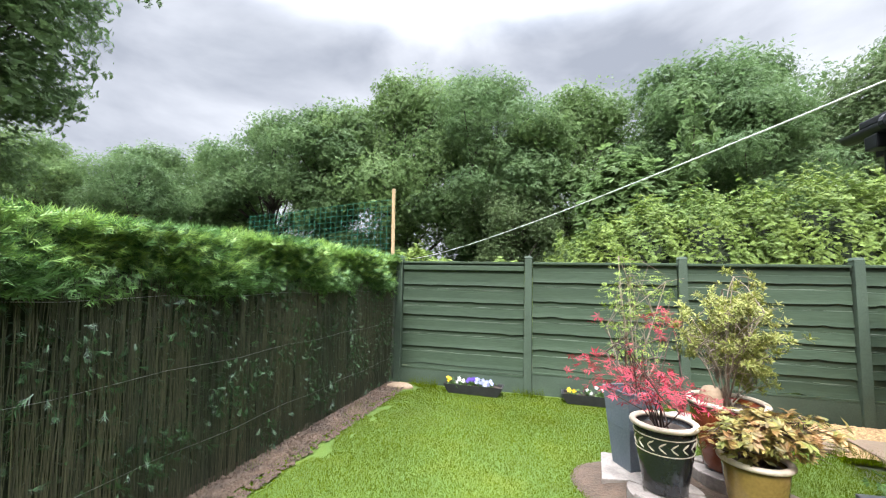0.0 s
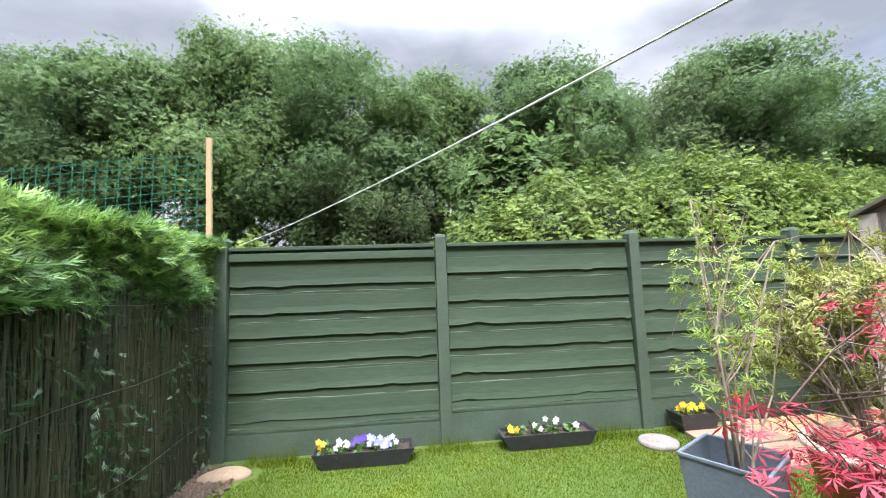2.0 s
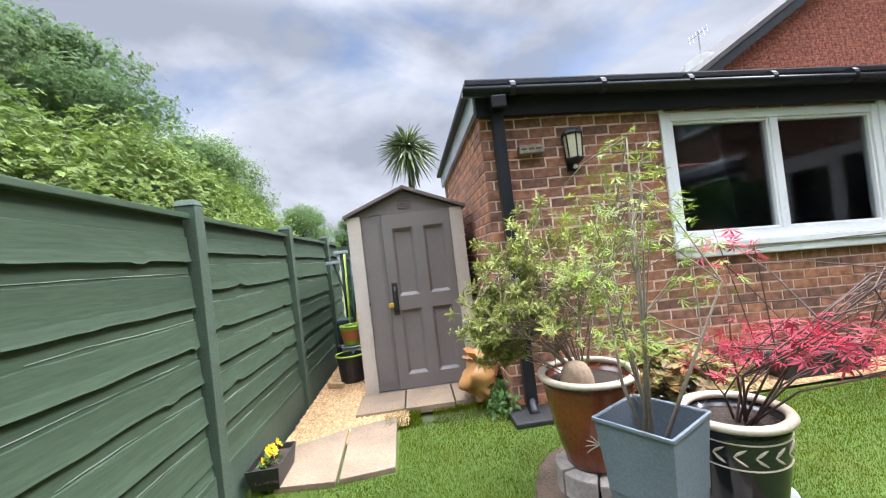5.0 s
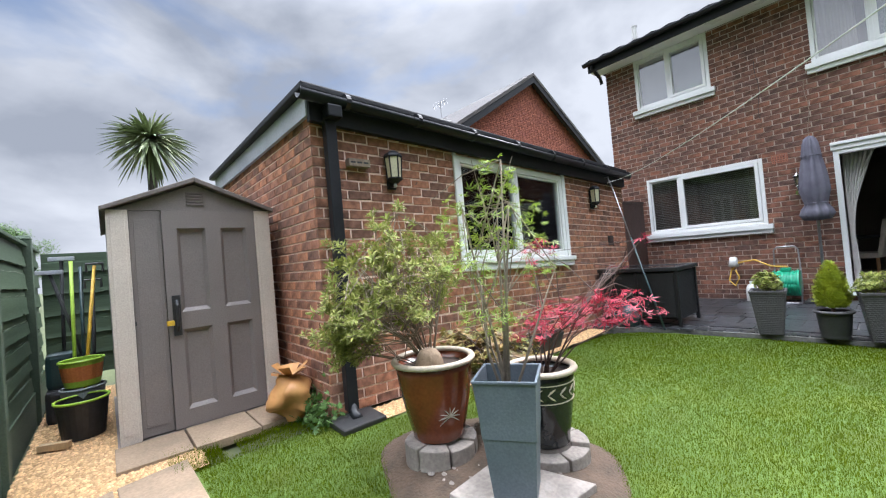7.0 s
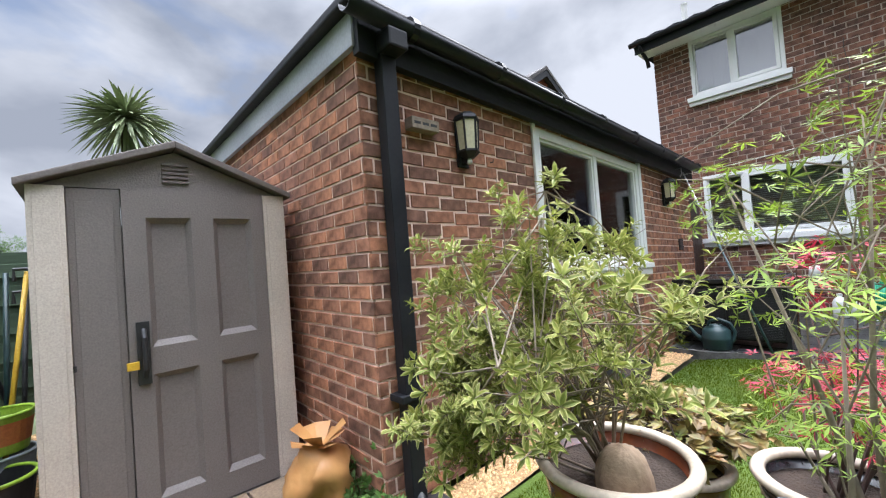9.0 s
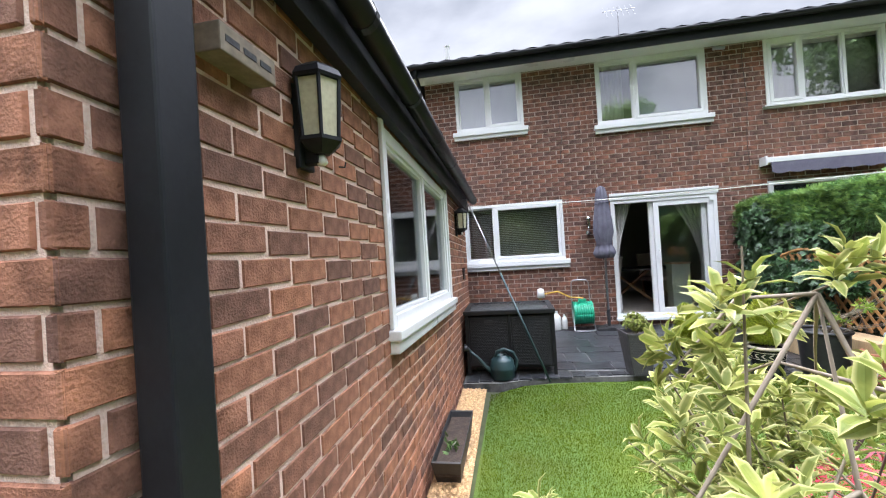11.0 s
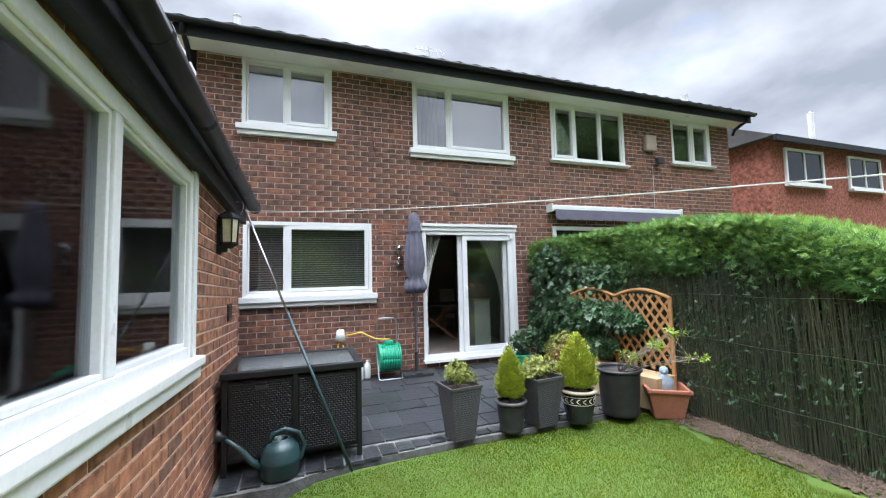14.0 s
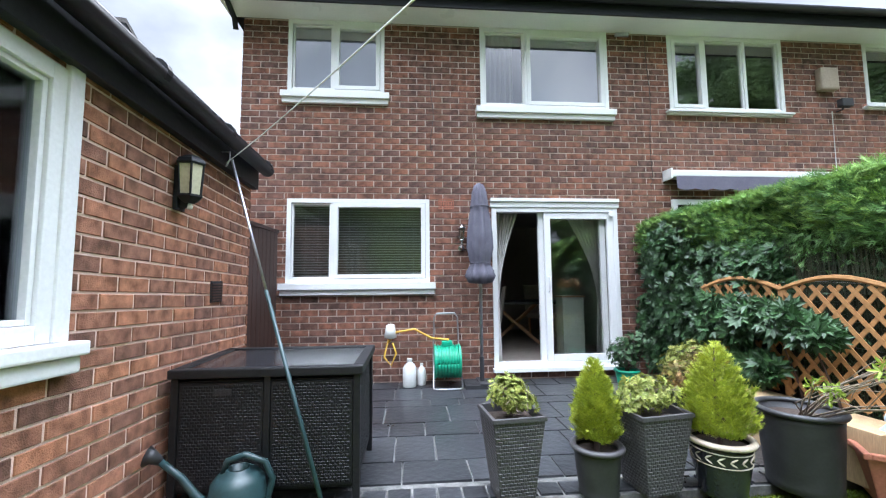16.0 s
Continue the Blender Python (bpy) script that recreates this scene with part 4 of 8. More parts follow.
# ---- boundary fence ----
def waney_board(b, x0, x1, z_low, z_top, y, r, knots=2):
    """An overlapping board with a natural, wavy lower edge that stands forward."""
    n = 40
    kn = [(r.uniform(x0, x1), r.uniform(0.025, 0.07), r.choice((-1, 1)) * r.uniform(0.006, 0.02)) for _ in range(knots)]
    ph = r.uniform(0, 20)
    rows = []
    for i in range(n + 1):
        x = x0 + (x1 - x0) * i / n
        w = 0.007 * noise.noise(Vector((x * 1.3 + ph, ph, 0))) + 0.006 * noise.noise(Vector((x * 5 + ph, 3, ph)))
        w += sum(h * math.exp(-((x - c) / s) ** 2) for c, s, h in kn)
        zl = z_low + w
        zr = max(z_top - 0.105 + 0.008 * noise.noise(Vector((x * 2 + ph, 1, ph))) + 0.004 * noise.noise(Vector((x * 9, ph, 2))), zl + 0.056)
        rows.append([b.verts.new((x, y + dy, z)) for dy, z in ((0.0, z_top), (-0.003, zr + 0.002), (-0.012, zr - 0.001), (-0.016, zl + 0.05), (-0.022, zl + 0.012), (-0.025, zl + 0.002), (-0.020, zl), (0.006, zl - 0.001), (0.012, z_top))])
    for p, q in zip(rows, rows[1:]):
        for k in range(9):
            b.faces.new((p[k], p[(k + 1) % 9], q[(k + 1) % 9], q[k]))
    b.faces.new(rows[0][::-1])
    b.faces.new(rows[-1])


POSTS = [-2.36, -0.54, 1.26, 2.93, 4.62]
rnd = random.Random(8)
PANEL_EDGES = {0: (1.39, 1.16, 0.97, 0.764, 0.534, 0.30), 1: (1.457, 1.207, 1.0, 0.798, 0.58, 0.357),
               2: (1.508, 1.286, 1.051, 0.854, 0.684, 0.506), 3: (1.498, 1.283, 1.045, 0.861, 0.674, 0.515)}


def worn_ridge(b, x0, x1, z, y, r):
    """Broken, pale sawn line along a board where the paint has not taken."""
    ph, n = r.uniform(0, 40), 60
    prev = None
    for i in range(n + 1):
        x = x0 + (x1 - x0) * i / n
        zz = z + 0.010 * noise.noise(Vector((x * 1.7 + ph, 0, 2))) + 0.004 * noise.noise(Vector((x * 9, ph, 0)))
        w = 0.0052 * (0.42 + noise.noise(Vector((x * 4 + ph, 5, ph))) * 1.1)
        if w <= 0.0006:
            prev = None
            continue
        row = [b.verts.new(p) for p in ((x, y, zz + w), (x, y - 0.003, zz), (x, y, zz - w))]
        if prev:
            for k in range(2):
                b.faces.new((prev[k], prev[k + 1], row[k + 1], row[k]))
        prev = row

for k, (pa, pb) in enumerate(zip(POSTS, POSTS[1:] + [5.6])):
    a, c = pa + 0.055, pb - 0.055
    fp = thing("fence", "dark green painted fence panel of overlapping waney-edge boards", "fence", "fence sections")
    edges = PANEL_EDGES[k] if k in PANEL_EDGES else tuple(z + rnd.uniform(-0.02, 0.02) for z in (1.50, 1.28, 1.07, 0.86, 0.64, 0.42))
    tops = [1.70] + [e + 0.03 for e in edges]
    for zl, zt in zip((*edges, 0.245 if k == 0 else 0.30), tops):
        b = bmesh.new()
        waney_board(b, a, c, zl, zt, FENCE_Y + 0.045, rnd)
        board = part("board", b, FENCE, fp)
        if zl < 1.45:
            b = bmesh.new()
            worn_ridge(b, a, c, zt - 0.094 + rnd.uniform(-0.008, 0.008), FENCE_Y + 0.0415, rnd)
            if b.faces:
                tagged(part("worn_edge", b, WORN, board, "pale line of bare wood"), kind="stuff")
            else:
                b.free()
    b = bmesh.new()
    foot = 0.245 if k == 0 else 0.30
    if k == 0:
        box(b, a, c, FENCE_Y + 0.0, FENCE_Y + 0.02, 1.60, 1.665)
        part("top_rail", b, FENCE, fp, bevel=0.004)
        b = bmesh.new()
    box(b, a, c, FENCE_Y + 0.005, FENCE_Y + 0.075, 1.69, 1.72)
    part("capping", b, FENCE, fp, bevel=0.005)
    for xa in (a, c - 0.03):
        box_part("batten", (xa, xa + 0.03, FENCE_Y + 0.052, FENCE_Y + 0.075, 0.27, 1.685), FENCE, fp)
    box_part("foot_rail", (a, c, FENCE_Y + 0.012, FENCE_Y + 0.04, foot - 0.03, foot - 0.002), FENCE, fp)
    gb = bmesh.new()
    box(gb, a - 0.01, c + 0.01, FENCE_Y + 0.015, FENCE_Y + 0.065, -0.05, foot - 0.033)
    tagged(finish("gravel_board", gb, POST, bevel=0.006), "dark green painted concrete gravel board under a fence panel", "gravel board", "gravel boards")
for k, px in enumerate(POSTS):
    b = bmesh.new()
    box(b, px - 0.05, px + 0.05, FENCE_Y - 0.02, FENCE_Y + 0.09, -0.1, 1.765)
    for v in b.verts:
        if v.co.z > 1.7:
            v.co.x = px + (v.co.x - px) * 0.92
    po = thing("fence_post", "dark green painted concrete fence post", "fence post", "fence posts")
    part("shaft", b, POST, po, bevel=0.006)
    b = bmesh.new()
    box(b, px - 0.052, px + 0.052, FENCE_Y - 0.022, FENCE_Y + 0.092, 1.766, 1.80)
    for v in b.verts:
        if v.co.z > 1.78:
            v.co.x, v.co.y = px + (v.co.x - px) * 0.7, FENCE_Y + 0.035 + (v.co.y - FENCE_Y - 0.035) * 0.8
    part("cap", b, POST, po, bevel=0.005)
# return fence beyond the shed
fp = thing("fence", "dark green painted fence closing the path beside the shed", "fence", "fence sections")
for zl, zt in zip((1.45, 1.2, 0.95, 0.7, 0.45, 0.2), (1.68, 1.48, 1.23, 0.98, 0.73, 0.48)):
    b = bmesh.new()
    waney_board(b, 0, 1.8, zl, zt, 0, rnd)
    ob = part("board", b, FENCE, fp)
    ob.matrix_basis = pose(5.6, 5.2, 0, 0, 0, -90)


# ---- hedge and reed screen ----
rg = np.random.default_rng(4)


def hedge_top(y):
    return np.interp(y, [-0.5, 0.3, 1.0, 1.8, 2.5, 5.0], [2.12, 2.0, 1.71, 1.73, 1.77, 1.80])


def screen_top(y):
    return np.interp(y, [0.2, 1.0], [1.64, 1.43])


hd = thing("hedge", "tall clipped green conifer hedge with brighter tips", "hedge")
# core coloured near-black to stand in for shade behind sprays and reeds
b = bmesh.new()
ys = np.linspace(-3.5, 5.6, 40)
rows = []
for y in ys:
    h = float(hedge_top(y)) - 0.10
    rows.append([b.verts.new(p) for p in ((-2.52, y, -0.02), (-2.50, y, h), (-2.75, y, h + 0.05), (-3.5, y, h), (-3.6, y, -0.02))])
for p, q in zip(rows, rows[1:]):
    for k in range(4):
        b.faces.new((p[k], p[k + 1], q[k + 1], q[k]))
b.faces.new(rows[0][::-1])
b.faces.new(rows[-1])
part("inside", b, LEAF_SHADE, hd)


def fronds(name, n, x, y, z, lean, size, material, parent):
    """Feathery sprays that lean outwards and upwards."""
    pts = np.stack([x, y, z], 1)
    d = lean + rg.normal(size=(n, 3)) * 0.38
    d /= np.linalg.norm(d, axis=1, keepdims=True)
    side = np.cross(d, rg.normal(size=(n, 3)))
    side /= np.linalg.norm(side, axis=1, keepdims=True)
    nrm = np.cross(d, side)
    s = rg.uniform(0.7, 1.35, size=(n, 1, 1)) * size
    sh = np.asarray(FROND_V)[None] * s
    v = sh[..., 0:1] * d[:, None] + sh[..., 1:2] * side[:, None] + sh[..., 2:3] * nrm[:, None] + pts[:, None]
    f = np.asarray(FROND_F)[None] + (np.arange(n) * len(FROND_V))[:, None, None]
    return raw(name, v.reshape(-1, 3), f.reshape(-1, 3), material, parent, kind="stuff")


n = 26000
y = rg.uniform(-3.5, 5.25, n)
h, s0 = hedge_top(y), screen_top(y)
z = s0 - 0.12 + (h - s0 + 0.10) * rg.uniform(0, 1, n) ** 0.9
x = -2.48 + 0.07 * np.sin(y * 5 + z * 7) + rg.normal(0, 0.035, n)
fronds("face_sprays", n, x, y, z, np.stack([np.full(n, 0.75), rg.choice([-0.5, 0.6], n), np.full(n, 0.22)], 1), 0.095, HEDGE, hd)
# paler sprays paint the brighter light on the upper part of the face
n = 7000
y = rg.uniform(-3.5, 5.25, n)
h, s0 = hedge_top(y), screen_top(y)
z = h - 0.06 - (h - s0) * rg.uniform(0, 1, n) ** 1.8 * 0.8
x = -2.43 + 0.06 * np.sin(y * 5 + z * 7) + rg.normal(0, 0.03, n)
fronds("young_sprays", n, x, y, z, np.stack([np.full(n, 0.7), rg.choice([-0.5, 0.6], n), np.full(n, 0.3)], 1), 0.085, HEDGE_LIT_TIP, hd)
n = 15000
y = rg.uniform(-3.5, 5.35, n)
x = rg.uniform(-3.5, -2.38, n)
z = hedge_top(y) - 0.07 + 0.03 * np.sin(y * 6 + x * 5) + rg.normal(0, 0.015, n)
fronds("top_sprays", n, x, y, z, np.stack([np.full(n, 0.35), rg.normal(0, 0.5, n), np.full(n, 0.55)], 1), 0.09, HEDGE_LIT_TIP, hd)
n = 9000
y = rg.uniform(-3.4, 5.2, n)
z = rg.uniform(0.15, 1, n) * screen_top(y)
x = -2.455 + rg.normal(0, 0.02, n)
fronds("lower_sprays", n, x, y, z, np.stack([np.full(n, 0.5), rg.normal(0, 0.6, n), np.full(n, -0.1)], 1), 0.055, IVY, hd)
n = 3200
y = rg.uniform(-3.4, 5.2, n)
z = screen_top(y) + 0.06 - np.abs(rg.normal(0, 0.12, n))
x = -2.415 + rg.normal(0, 0.012, n)
keep = np.sin(y * 4.1) + np.sin(y * 9.7 + 1) + (z - screen_top(y)) * 5 > -0.5
n = int(keep.sum())
fronds("overhanging_sprays", n, x[keep], y[keep], z[keep], np.stack([np.full(n, 0.35), rg.normal(0.2, 0.5, n), np.full(n, -0.45)], 1), 0.075, HEDGE, hd)
n = 4200
y = rg.uniform(-1.5, 5.15, n)
z = rg.uniform(0.05, 1, n) * screen_top(y)
x = -2.412 + rg.normal(0, 0.008, n)
keep = np.sin(y * 7.3 + z * 5) + np.sin(y * 3.1 - z * 9) > 0.1
n = int(keep.sum())
fronds("stray_sprays", n, x[keep], y[keep], z[keep], np.stack([np.full(n, 0.2), rg.normal(0.1, 0.4, n), np.full(n, -0.7)], 1), 0.06, IVY, hd)

sc = thing("reed_screen", "weathered brown-green reed screen wired in front of a hedge", "screen")
cv, cf = [], []
y = -1.6
cr = random.Random(5)
while y < 5.12:
    top_z = float(screen_top(y)) + cr.uniform(-0.16, 0.03)
    if cr.random() < 0.10:
        top_z *= cr.uniform(0.55, 0.9)
    r = cr.uniform(0.0013, 0.003)
    xb, lean_y, lean_x = -2.425 + cr.uniform(-0.012, 0.012), cr.uniform(-0.14, 0.06), cr.uniform(-0.015, 0.01)
    k0 = len(cv)
    for t in (0.0, 0.5, 1.0):
        bow = cr.uniform(-0.006, 0.006)
        cx, cy, cz = xb + lean_x * t + bow, y + lean_y * t + bow, 0.0 + top_z * t
        for a in range(4):
            cv.append((cx + r * math.cos(a * math.pi / 2), cy + r * math.sin(a * math.pi / 2), cz))
    for ring in (0, 4):
        for a in range(4):
            cf.append((k0 + ring + a, k0 + ring + (a + 1) % 4, k0 + ring + 4 + (a + 1) % 4, k0 + ring + 4 + a))
    y += cr.uniform(0.0016, 0.0052)
raw("reeds", cv, cf, REED, sc, kind="stuff")
for z in (0.35, 0.85, 1.3):
    b = bmesh.new()
    tube(b, [(-2.417 + 0.004 * math.sin(k), -1.6 + k * 0.28, z + 0.01 * math.sin(k * 1.7)) for k in range(25)], 0.0016, 4)
    part("tie_wire", b, STEEL, sc)

# pole and netting above the hedge end
pl = thing("netting_post", "pale sawn wooden post above the hedge", "post")
b = bmesh.new()
box(b, -0.025, 0.025, -0.02, 0.02, 0, 3.05)
part("shaft", b, PALE_WOOD, pl, bevel=0.003)
pl.matrix_basis = pose(-2.88, 6.2, 0, 0, -1.2, 0)
nt = thing("netting", "green plastic garden netting stretched above the hedge", "netting")
for k in range(13):
    b = bmesh.new()
    tube(b, [(-2.90 - j * 0.4, 6.19 + 0.01 * j, 1.72 + k * 0.095 + (-0.03) * j + 0.012 * math.sin(j + k)) for j in range(9)], 0.004, 4)
    part("strand", b, NET, nt)
for k in range(28):
    b = bmesh.new()
    xx = -2.93 - k * 0.113
    tube(b, [(xx, 6.19, 1.70 - 0.0085 * k), (xx - 0.006, 6.19, 2.3 - 0.0085 * k), (xx, 6.19, 2.87 - 0.0085 * k)], 0.0034, 4)
    part("strand", b, NET, nt)


# ---- trees behind the fence ----
def tree(name, label, height, radius, leaf, seed, sprigs=54000, sprig=0.112, trunk_r=0.16, low=0.25, blobs=60, droop=0.0):
    r = random.Random(seed)
    g = np.random.default_rng(seed)
    t = thing(name, label, "tree", "trees behind the fence")
    b = bmesh.new()
    sway = [(r.uniform(-0.25, 0.25) * k, r.uniform(-0.25, 0.25) * k, height * 0.86 * k / 5) for k in range(6)]
    tube(b, sway, [trunk_r * (1 - 0.15 * k) for k in range(6)], 9)
    centres = []
    for k in range(blobs):
        q = r.uniform(low, 1.0)
        wide = radius * (math.sin(min(max((q - low) / (1.02 - low), 0.02), 1) * math.pi) ** 0.55) * r.uniform(0.25, 1.0)
        an = r.uniform(0, 2 * math.pi)
        c = Vector((wide * math.cos(an), wide * math.sin(an), height * q * 0.95))
        centres.append((c, r.uniform(0.45, 0.95) * radius * 0.44))
        s = Vector(sway[min(int(q * 4.2), 4)])
        s.z = min(s.z, c.z - 0.2)
        m = (s + c) / 2 + Vector((r.uniform(-.15, .15), r.uniform(-.15, .15), r.uniform(-.05, .25)))
        tube(b, [s, m, c], [trunk_r * 0.34, trunk_r * 0.2, 0.012], 5, caps=False)
    part("trunk", b, BARK, t, smooth=True)
    pts, nrm = [], []
    per = sprigs // blobs
    for c, rad in centres:
        d = g.normal(size=(per, 3))
        d /= np.linalg.norm(d, axis=1, keepdims=True)
        q = rad * g.uniform(0.35, 1.06, (per, 1)) ** 0.5 * (1 + 0.30 * np.sin(d[:, :1] * 5 + seed) * np.cos(d[:, 1:2] * 6))
        p = np.array(c) + d * q * np.array([1.15, 1.15, 0.85])
        if droop:
            p[:, 2] -= droop * g.uniform(0, 1, per) ** 2
        pts.append(p)
        nrm.append(d)
    v, f = scatter(np.concatenate(pts), np.asarray(TREE_V) * sprig, TREE_F, g, (0.45, 1.1), np.concatenate(nrm), 0.25)
    raw("crown", v, f, leaf, t, kind="stuff")
    return t


oak_a = tree("oak_tree", "tall dense green broadleaf tree behind the garden fence", 9.4, 2.7, OAK, 11)
oak_b = tree("oak_tree", "tall dense green broadleaf tree behind the garden fence", 9.0, 2.9, OAK_B, 23)
oak_c = tree("oak_tree", "tall dark green broadleaf tree behind the garden fence", 9.6, 2.5, OAK, 37)
willow = tree("willow_tree", "grey-green drooping tree behind the garden fence", 8.6, 2.4, BIRCH, 51, droop=1.1)
oak_a.matrix_basis = pose(-3.0, 15.0, 0)
oak_b.matrix_basis = pose(0.6, 16.0, 0)
oak_c.matrix_basis = pose(4.2, 15.2, 0)
willow.matrix_basis = pose(9.0, 15.5, 0)
for ob, tall in ((oak_a, 1.03), (oak_b, 1.0), (oak_c, 0.97), (willow, 1.05)):
    ob.scale = (1.2, 1.2, tall)
tr = random.Random(2)
for src, x, y, s in ((oak_b, -6.5, 15.5, 1.05), (oak_c, -9.8, 14.5, 0.96), (oak_a, -13.0, 15.0, 0.92), (oak_b, -17, 16.5, 0.9), (oak_a, 7.0, 17.5, 1.08),
                     (oak_c, 12.2, 15.0, 1.1), (oak_a, 16.5, 16.0, 1.04), (oak_b, 21, 15, 0.95), (oak_c, 26, 15.5, 0.8), 
                     (oak_c, -11.4, 3.0, 1.2), (oak_a, -16.0, 11.5, 0.75), (oak_b, -18.5, 9.0, 0.72), (oak_a, -14.0, 9.6, 0.55), (oak_b, 33, 13, 0.75), (oak_a, 40, 10, 0.7), (willow, -1.4, 13.2, 0.62), (oak_c, 5.6, 13.4, 0.72)):
    c = copy_thing(src, pose(x, y, 0, 0, 0, tr.uniform(0, 360)))
    c.scale = (s * 1.2, s * 1.2, s * tr.uniform(0.94, 1.07))

# undergrowth and hedgerow under the trees
und = tagged(new("undergrowth"), "dark tangled undergrowth below the trees", "undergrowth", kind="stuff")
n = 11000
x = rg.uniform(-24, 34, n)
hh = 1.55 + 0.5 * np.sin(x * 0.9) + 0.4 * np.sin(x * 2.3)
p = np.stack([x, rg.uniform(11.2, 14.0, n), hh * rg.uniform(0.05, 1, n)], 1)
v, f = scatter(p, np.asarray(SPRIG_V) * 0.26, SPRIG_F, rg, (0.6, 1.3))
raw("leaves", v, f, OAK, und, kind="stuff")


def mound(name, label, lumps, n, leaf, size, seed, tilt=0.35):
    """A tangle of leaves over domed lumps (x, y, rx, ry, h)."""
    g = np.random.default_rng(seed)
    t = thing(name, label, "shrub")
    b = bmesh.new()
    pts, nrm = [], []
    area = sum(l[2] * l[4] for l in lumps)
    for lx, ly, rx, ry, h in lumps:
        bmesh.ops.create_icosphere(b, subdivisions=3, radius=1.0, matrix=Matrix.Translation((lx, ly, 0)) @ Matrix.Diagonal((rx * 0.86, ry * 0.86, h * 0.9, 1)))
        m = int(n * rx * h / area)
        d = g.normal(size=(m, 3))
        d[:, 2] = np.abs(d[:, 2])
        d[:, 1] = np.where(g.uniform(size=m) < 0.75, -np.abs(d[:, 1]), d[:, 1])
        d /= np.linalg.norm(d, axis=1, keepdims=True)
        bump = 1 + 0.09 * np.sin(d[:, 0] * 9 + lx) * np.sin(d[:, 2] * 8 + ly) + 0.05 * np.sin(d[:, 0] * 23 + d[:, 2] * 17) + g.normal(0, 0.045, m)
        pts.append(np.stack([lx + d[:, 0] * rx * bump, ly + d[:, 1] * ry * bump, d[:, 2] * h * bump], 1))
        nrm.append(d)
    # lumps coloured near-black, painting the shade between the leaves
    tagged(part("inside", b, LEAF_SHADE, t), kind="stuff")
    v, f = scatter(np.concatenate(pts), np.asarray(SPRIG_V) * size, SPRIG_F, g, (0.6, 1.4), np.concatenate(nrm), tilt)
    raw("leaves", v, f, leaf, t, kind="stuff")
    return t


mound("bramble_thicket", "sprawling bright green bramble thicket above the fence",
      [(0.6, 7.7, 1.2, 1.4, 2.45), (1.3, 7.5, 1.3, 1.5, 2.72), (2.1, 7.4, 1.3, 1.5, 2.80), (2.9, 7.5, 1.3, 1.5, 2.86), (3.7, 7.3, 1.4, 1.5, 3.02), (4.5, 7.4, 1.4, 1.5, 2.98), (5.3, 7.3, 1.4, 1.4, 2.84), (6.2, 7.4, 1.5, 1.4, 2.68), (7.4, 7.4, 1.6, 1.4, 2.5)], 72000, BRAMBLE, 0.054, 61)
mound("elder_bush", "tall pale-flowered elder bush rising from brambles", [(1.2, 8.9, 1.1, 1.0, 4.0), (2.1, 9.0, 0.9, 0.9, 3.7)], 6500, OAK_B, 0.17, 62)
mound("nettle_patch", "low light green weeds behind the fence corner", [(-3.6, 8.6, 1.6, 0.9, 2.05), (-6.3, 8.2, 1.8, 1.0, 2.2), (-8.8, 6.5, 1.8, 1.2, 2.3), (-1.3, 8.8, 1.3, 0.8, 1.8)], 6500, BRAMBLE, 0.14, 63)
el = thing("sapling", "thin leafy sapling shoot above the brambles", "sapling")
b = bmesh.new()
tube(b, [(2.35, 8.6, 2.2), (2.4, 8.6, 3.6), (2.5, 8.6, 5.25)], [0.03, 0.02, 0.006], 6)
part("stem", b, BARK, el)
q = np.linspace(0, 1, 170)
p = np.stack([2.38 + 0.14 * q + rg.normal(0, 0.14, 170), 8.6 + rg.normal(0, 0.12, 170), 3.5 + 1.75 * q], 1)
v, f = scatter(p, np.asarray(SPRIG_V) * 0.13, SPRIG_F, rg, (0.7, 1.3))
raw("leaves", v, f, OAK_B, el, kind="stuff")


# ---- shed ----
SX, SY0, SY1 = 2.95, 3.47, 4.62
shed = thing("garden_shed", "small taupe and cream resin garden shed with panelled door", "shed")
MIDY = (SY0 + SY1) / 2
b = bmesh.new()
for y0, y1 in ((SY0, SY0 + 0.03), (SY1 - 0.03, SY1)):
    box(b, SX + 0.02, SX + 1.75, y0, y1, 0.05, 1.82)
box(b, SX + 1.72, SX + 1.75, SY0 + 0.031, SY1 - 0.031, 0.05, 1.82)
part("side_wall", b, SHED_TAUPE, shed, bevel=0.004)
for y0, y1 in ((SY0 - 0.005, SY0 + 0.125), (SY1 - 0.125, SY1 + 0.005)):
    b = bmesh.new()
    box(b, SX - 0.03, SX + 0.10, y0, y1, 0.05, 1.81)
    box(b, SX - 0.036, SX - 0.0305, y0 + 0.02, y1 - 0.02, 0.12, 1.76)
    part("corner_post", b, SHED_CREAM, shed, "cream corner post", bevel=0.006)
b = bmesh.new()
v = [b.verts.new(p) for p in ((SX - 0.005, SY0 + 0.02, 1.81), (SX - 0.005, SY1 - 0.02, 1.81), (SX - 0.005, MIDY, 2.03), (SX + 0.03, SY0 + 0.02, 1.81), (SX + 0.03, SY1 - 0.02, 1.81), (SX + 0.03, MIDY, 2.03))]
for q in ((0, 1, 2), (3, 5, 4), (0, 3, 4, 1), (1, 4, 5, 2), (2, 5, 3, 0)):
    b.faces.new([v[i] for i in q])
gable = part("gable", b, SHED_TAUPE, shed)
for k in range(5):
    box_part("louvre", (SX - 0.016, SX - 0.004, MIDY - 0.062, MIDY + 0.062, 1.855 + k * 0.024, 1.869 + k * 0.024), SHED_ROOF, gable, bevel=0.002)
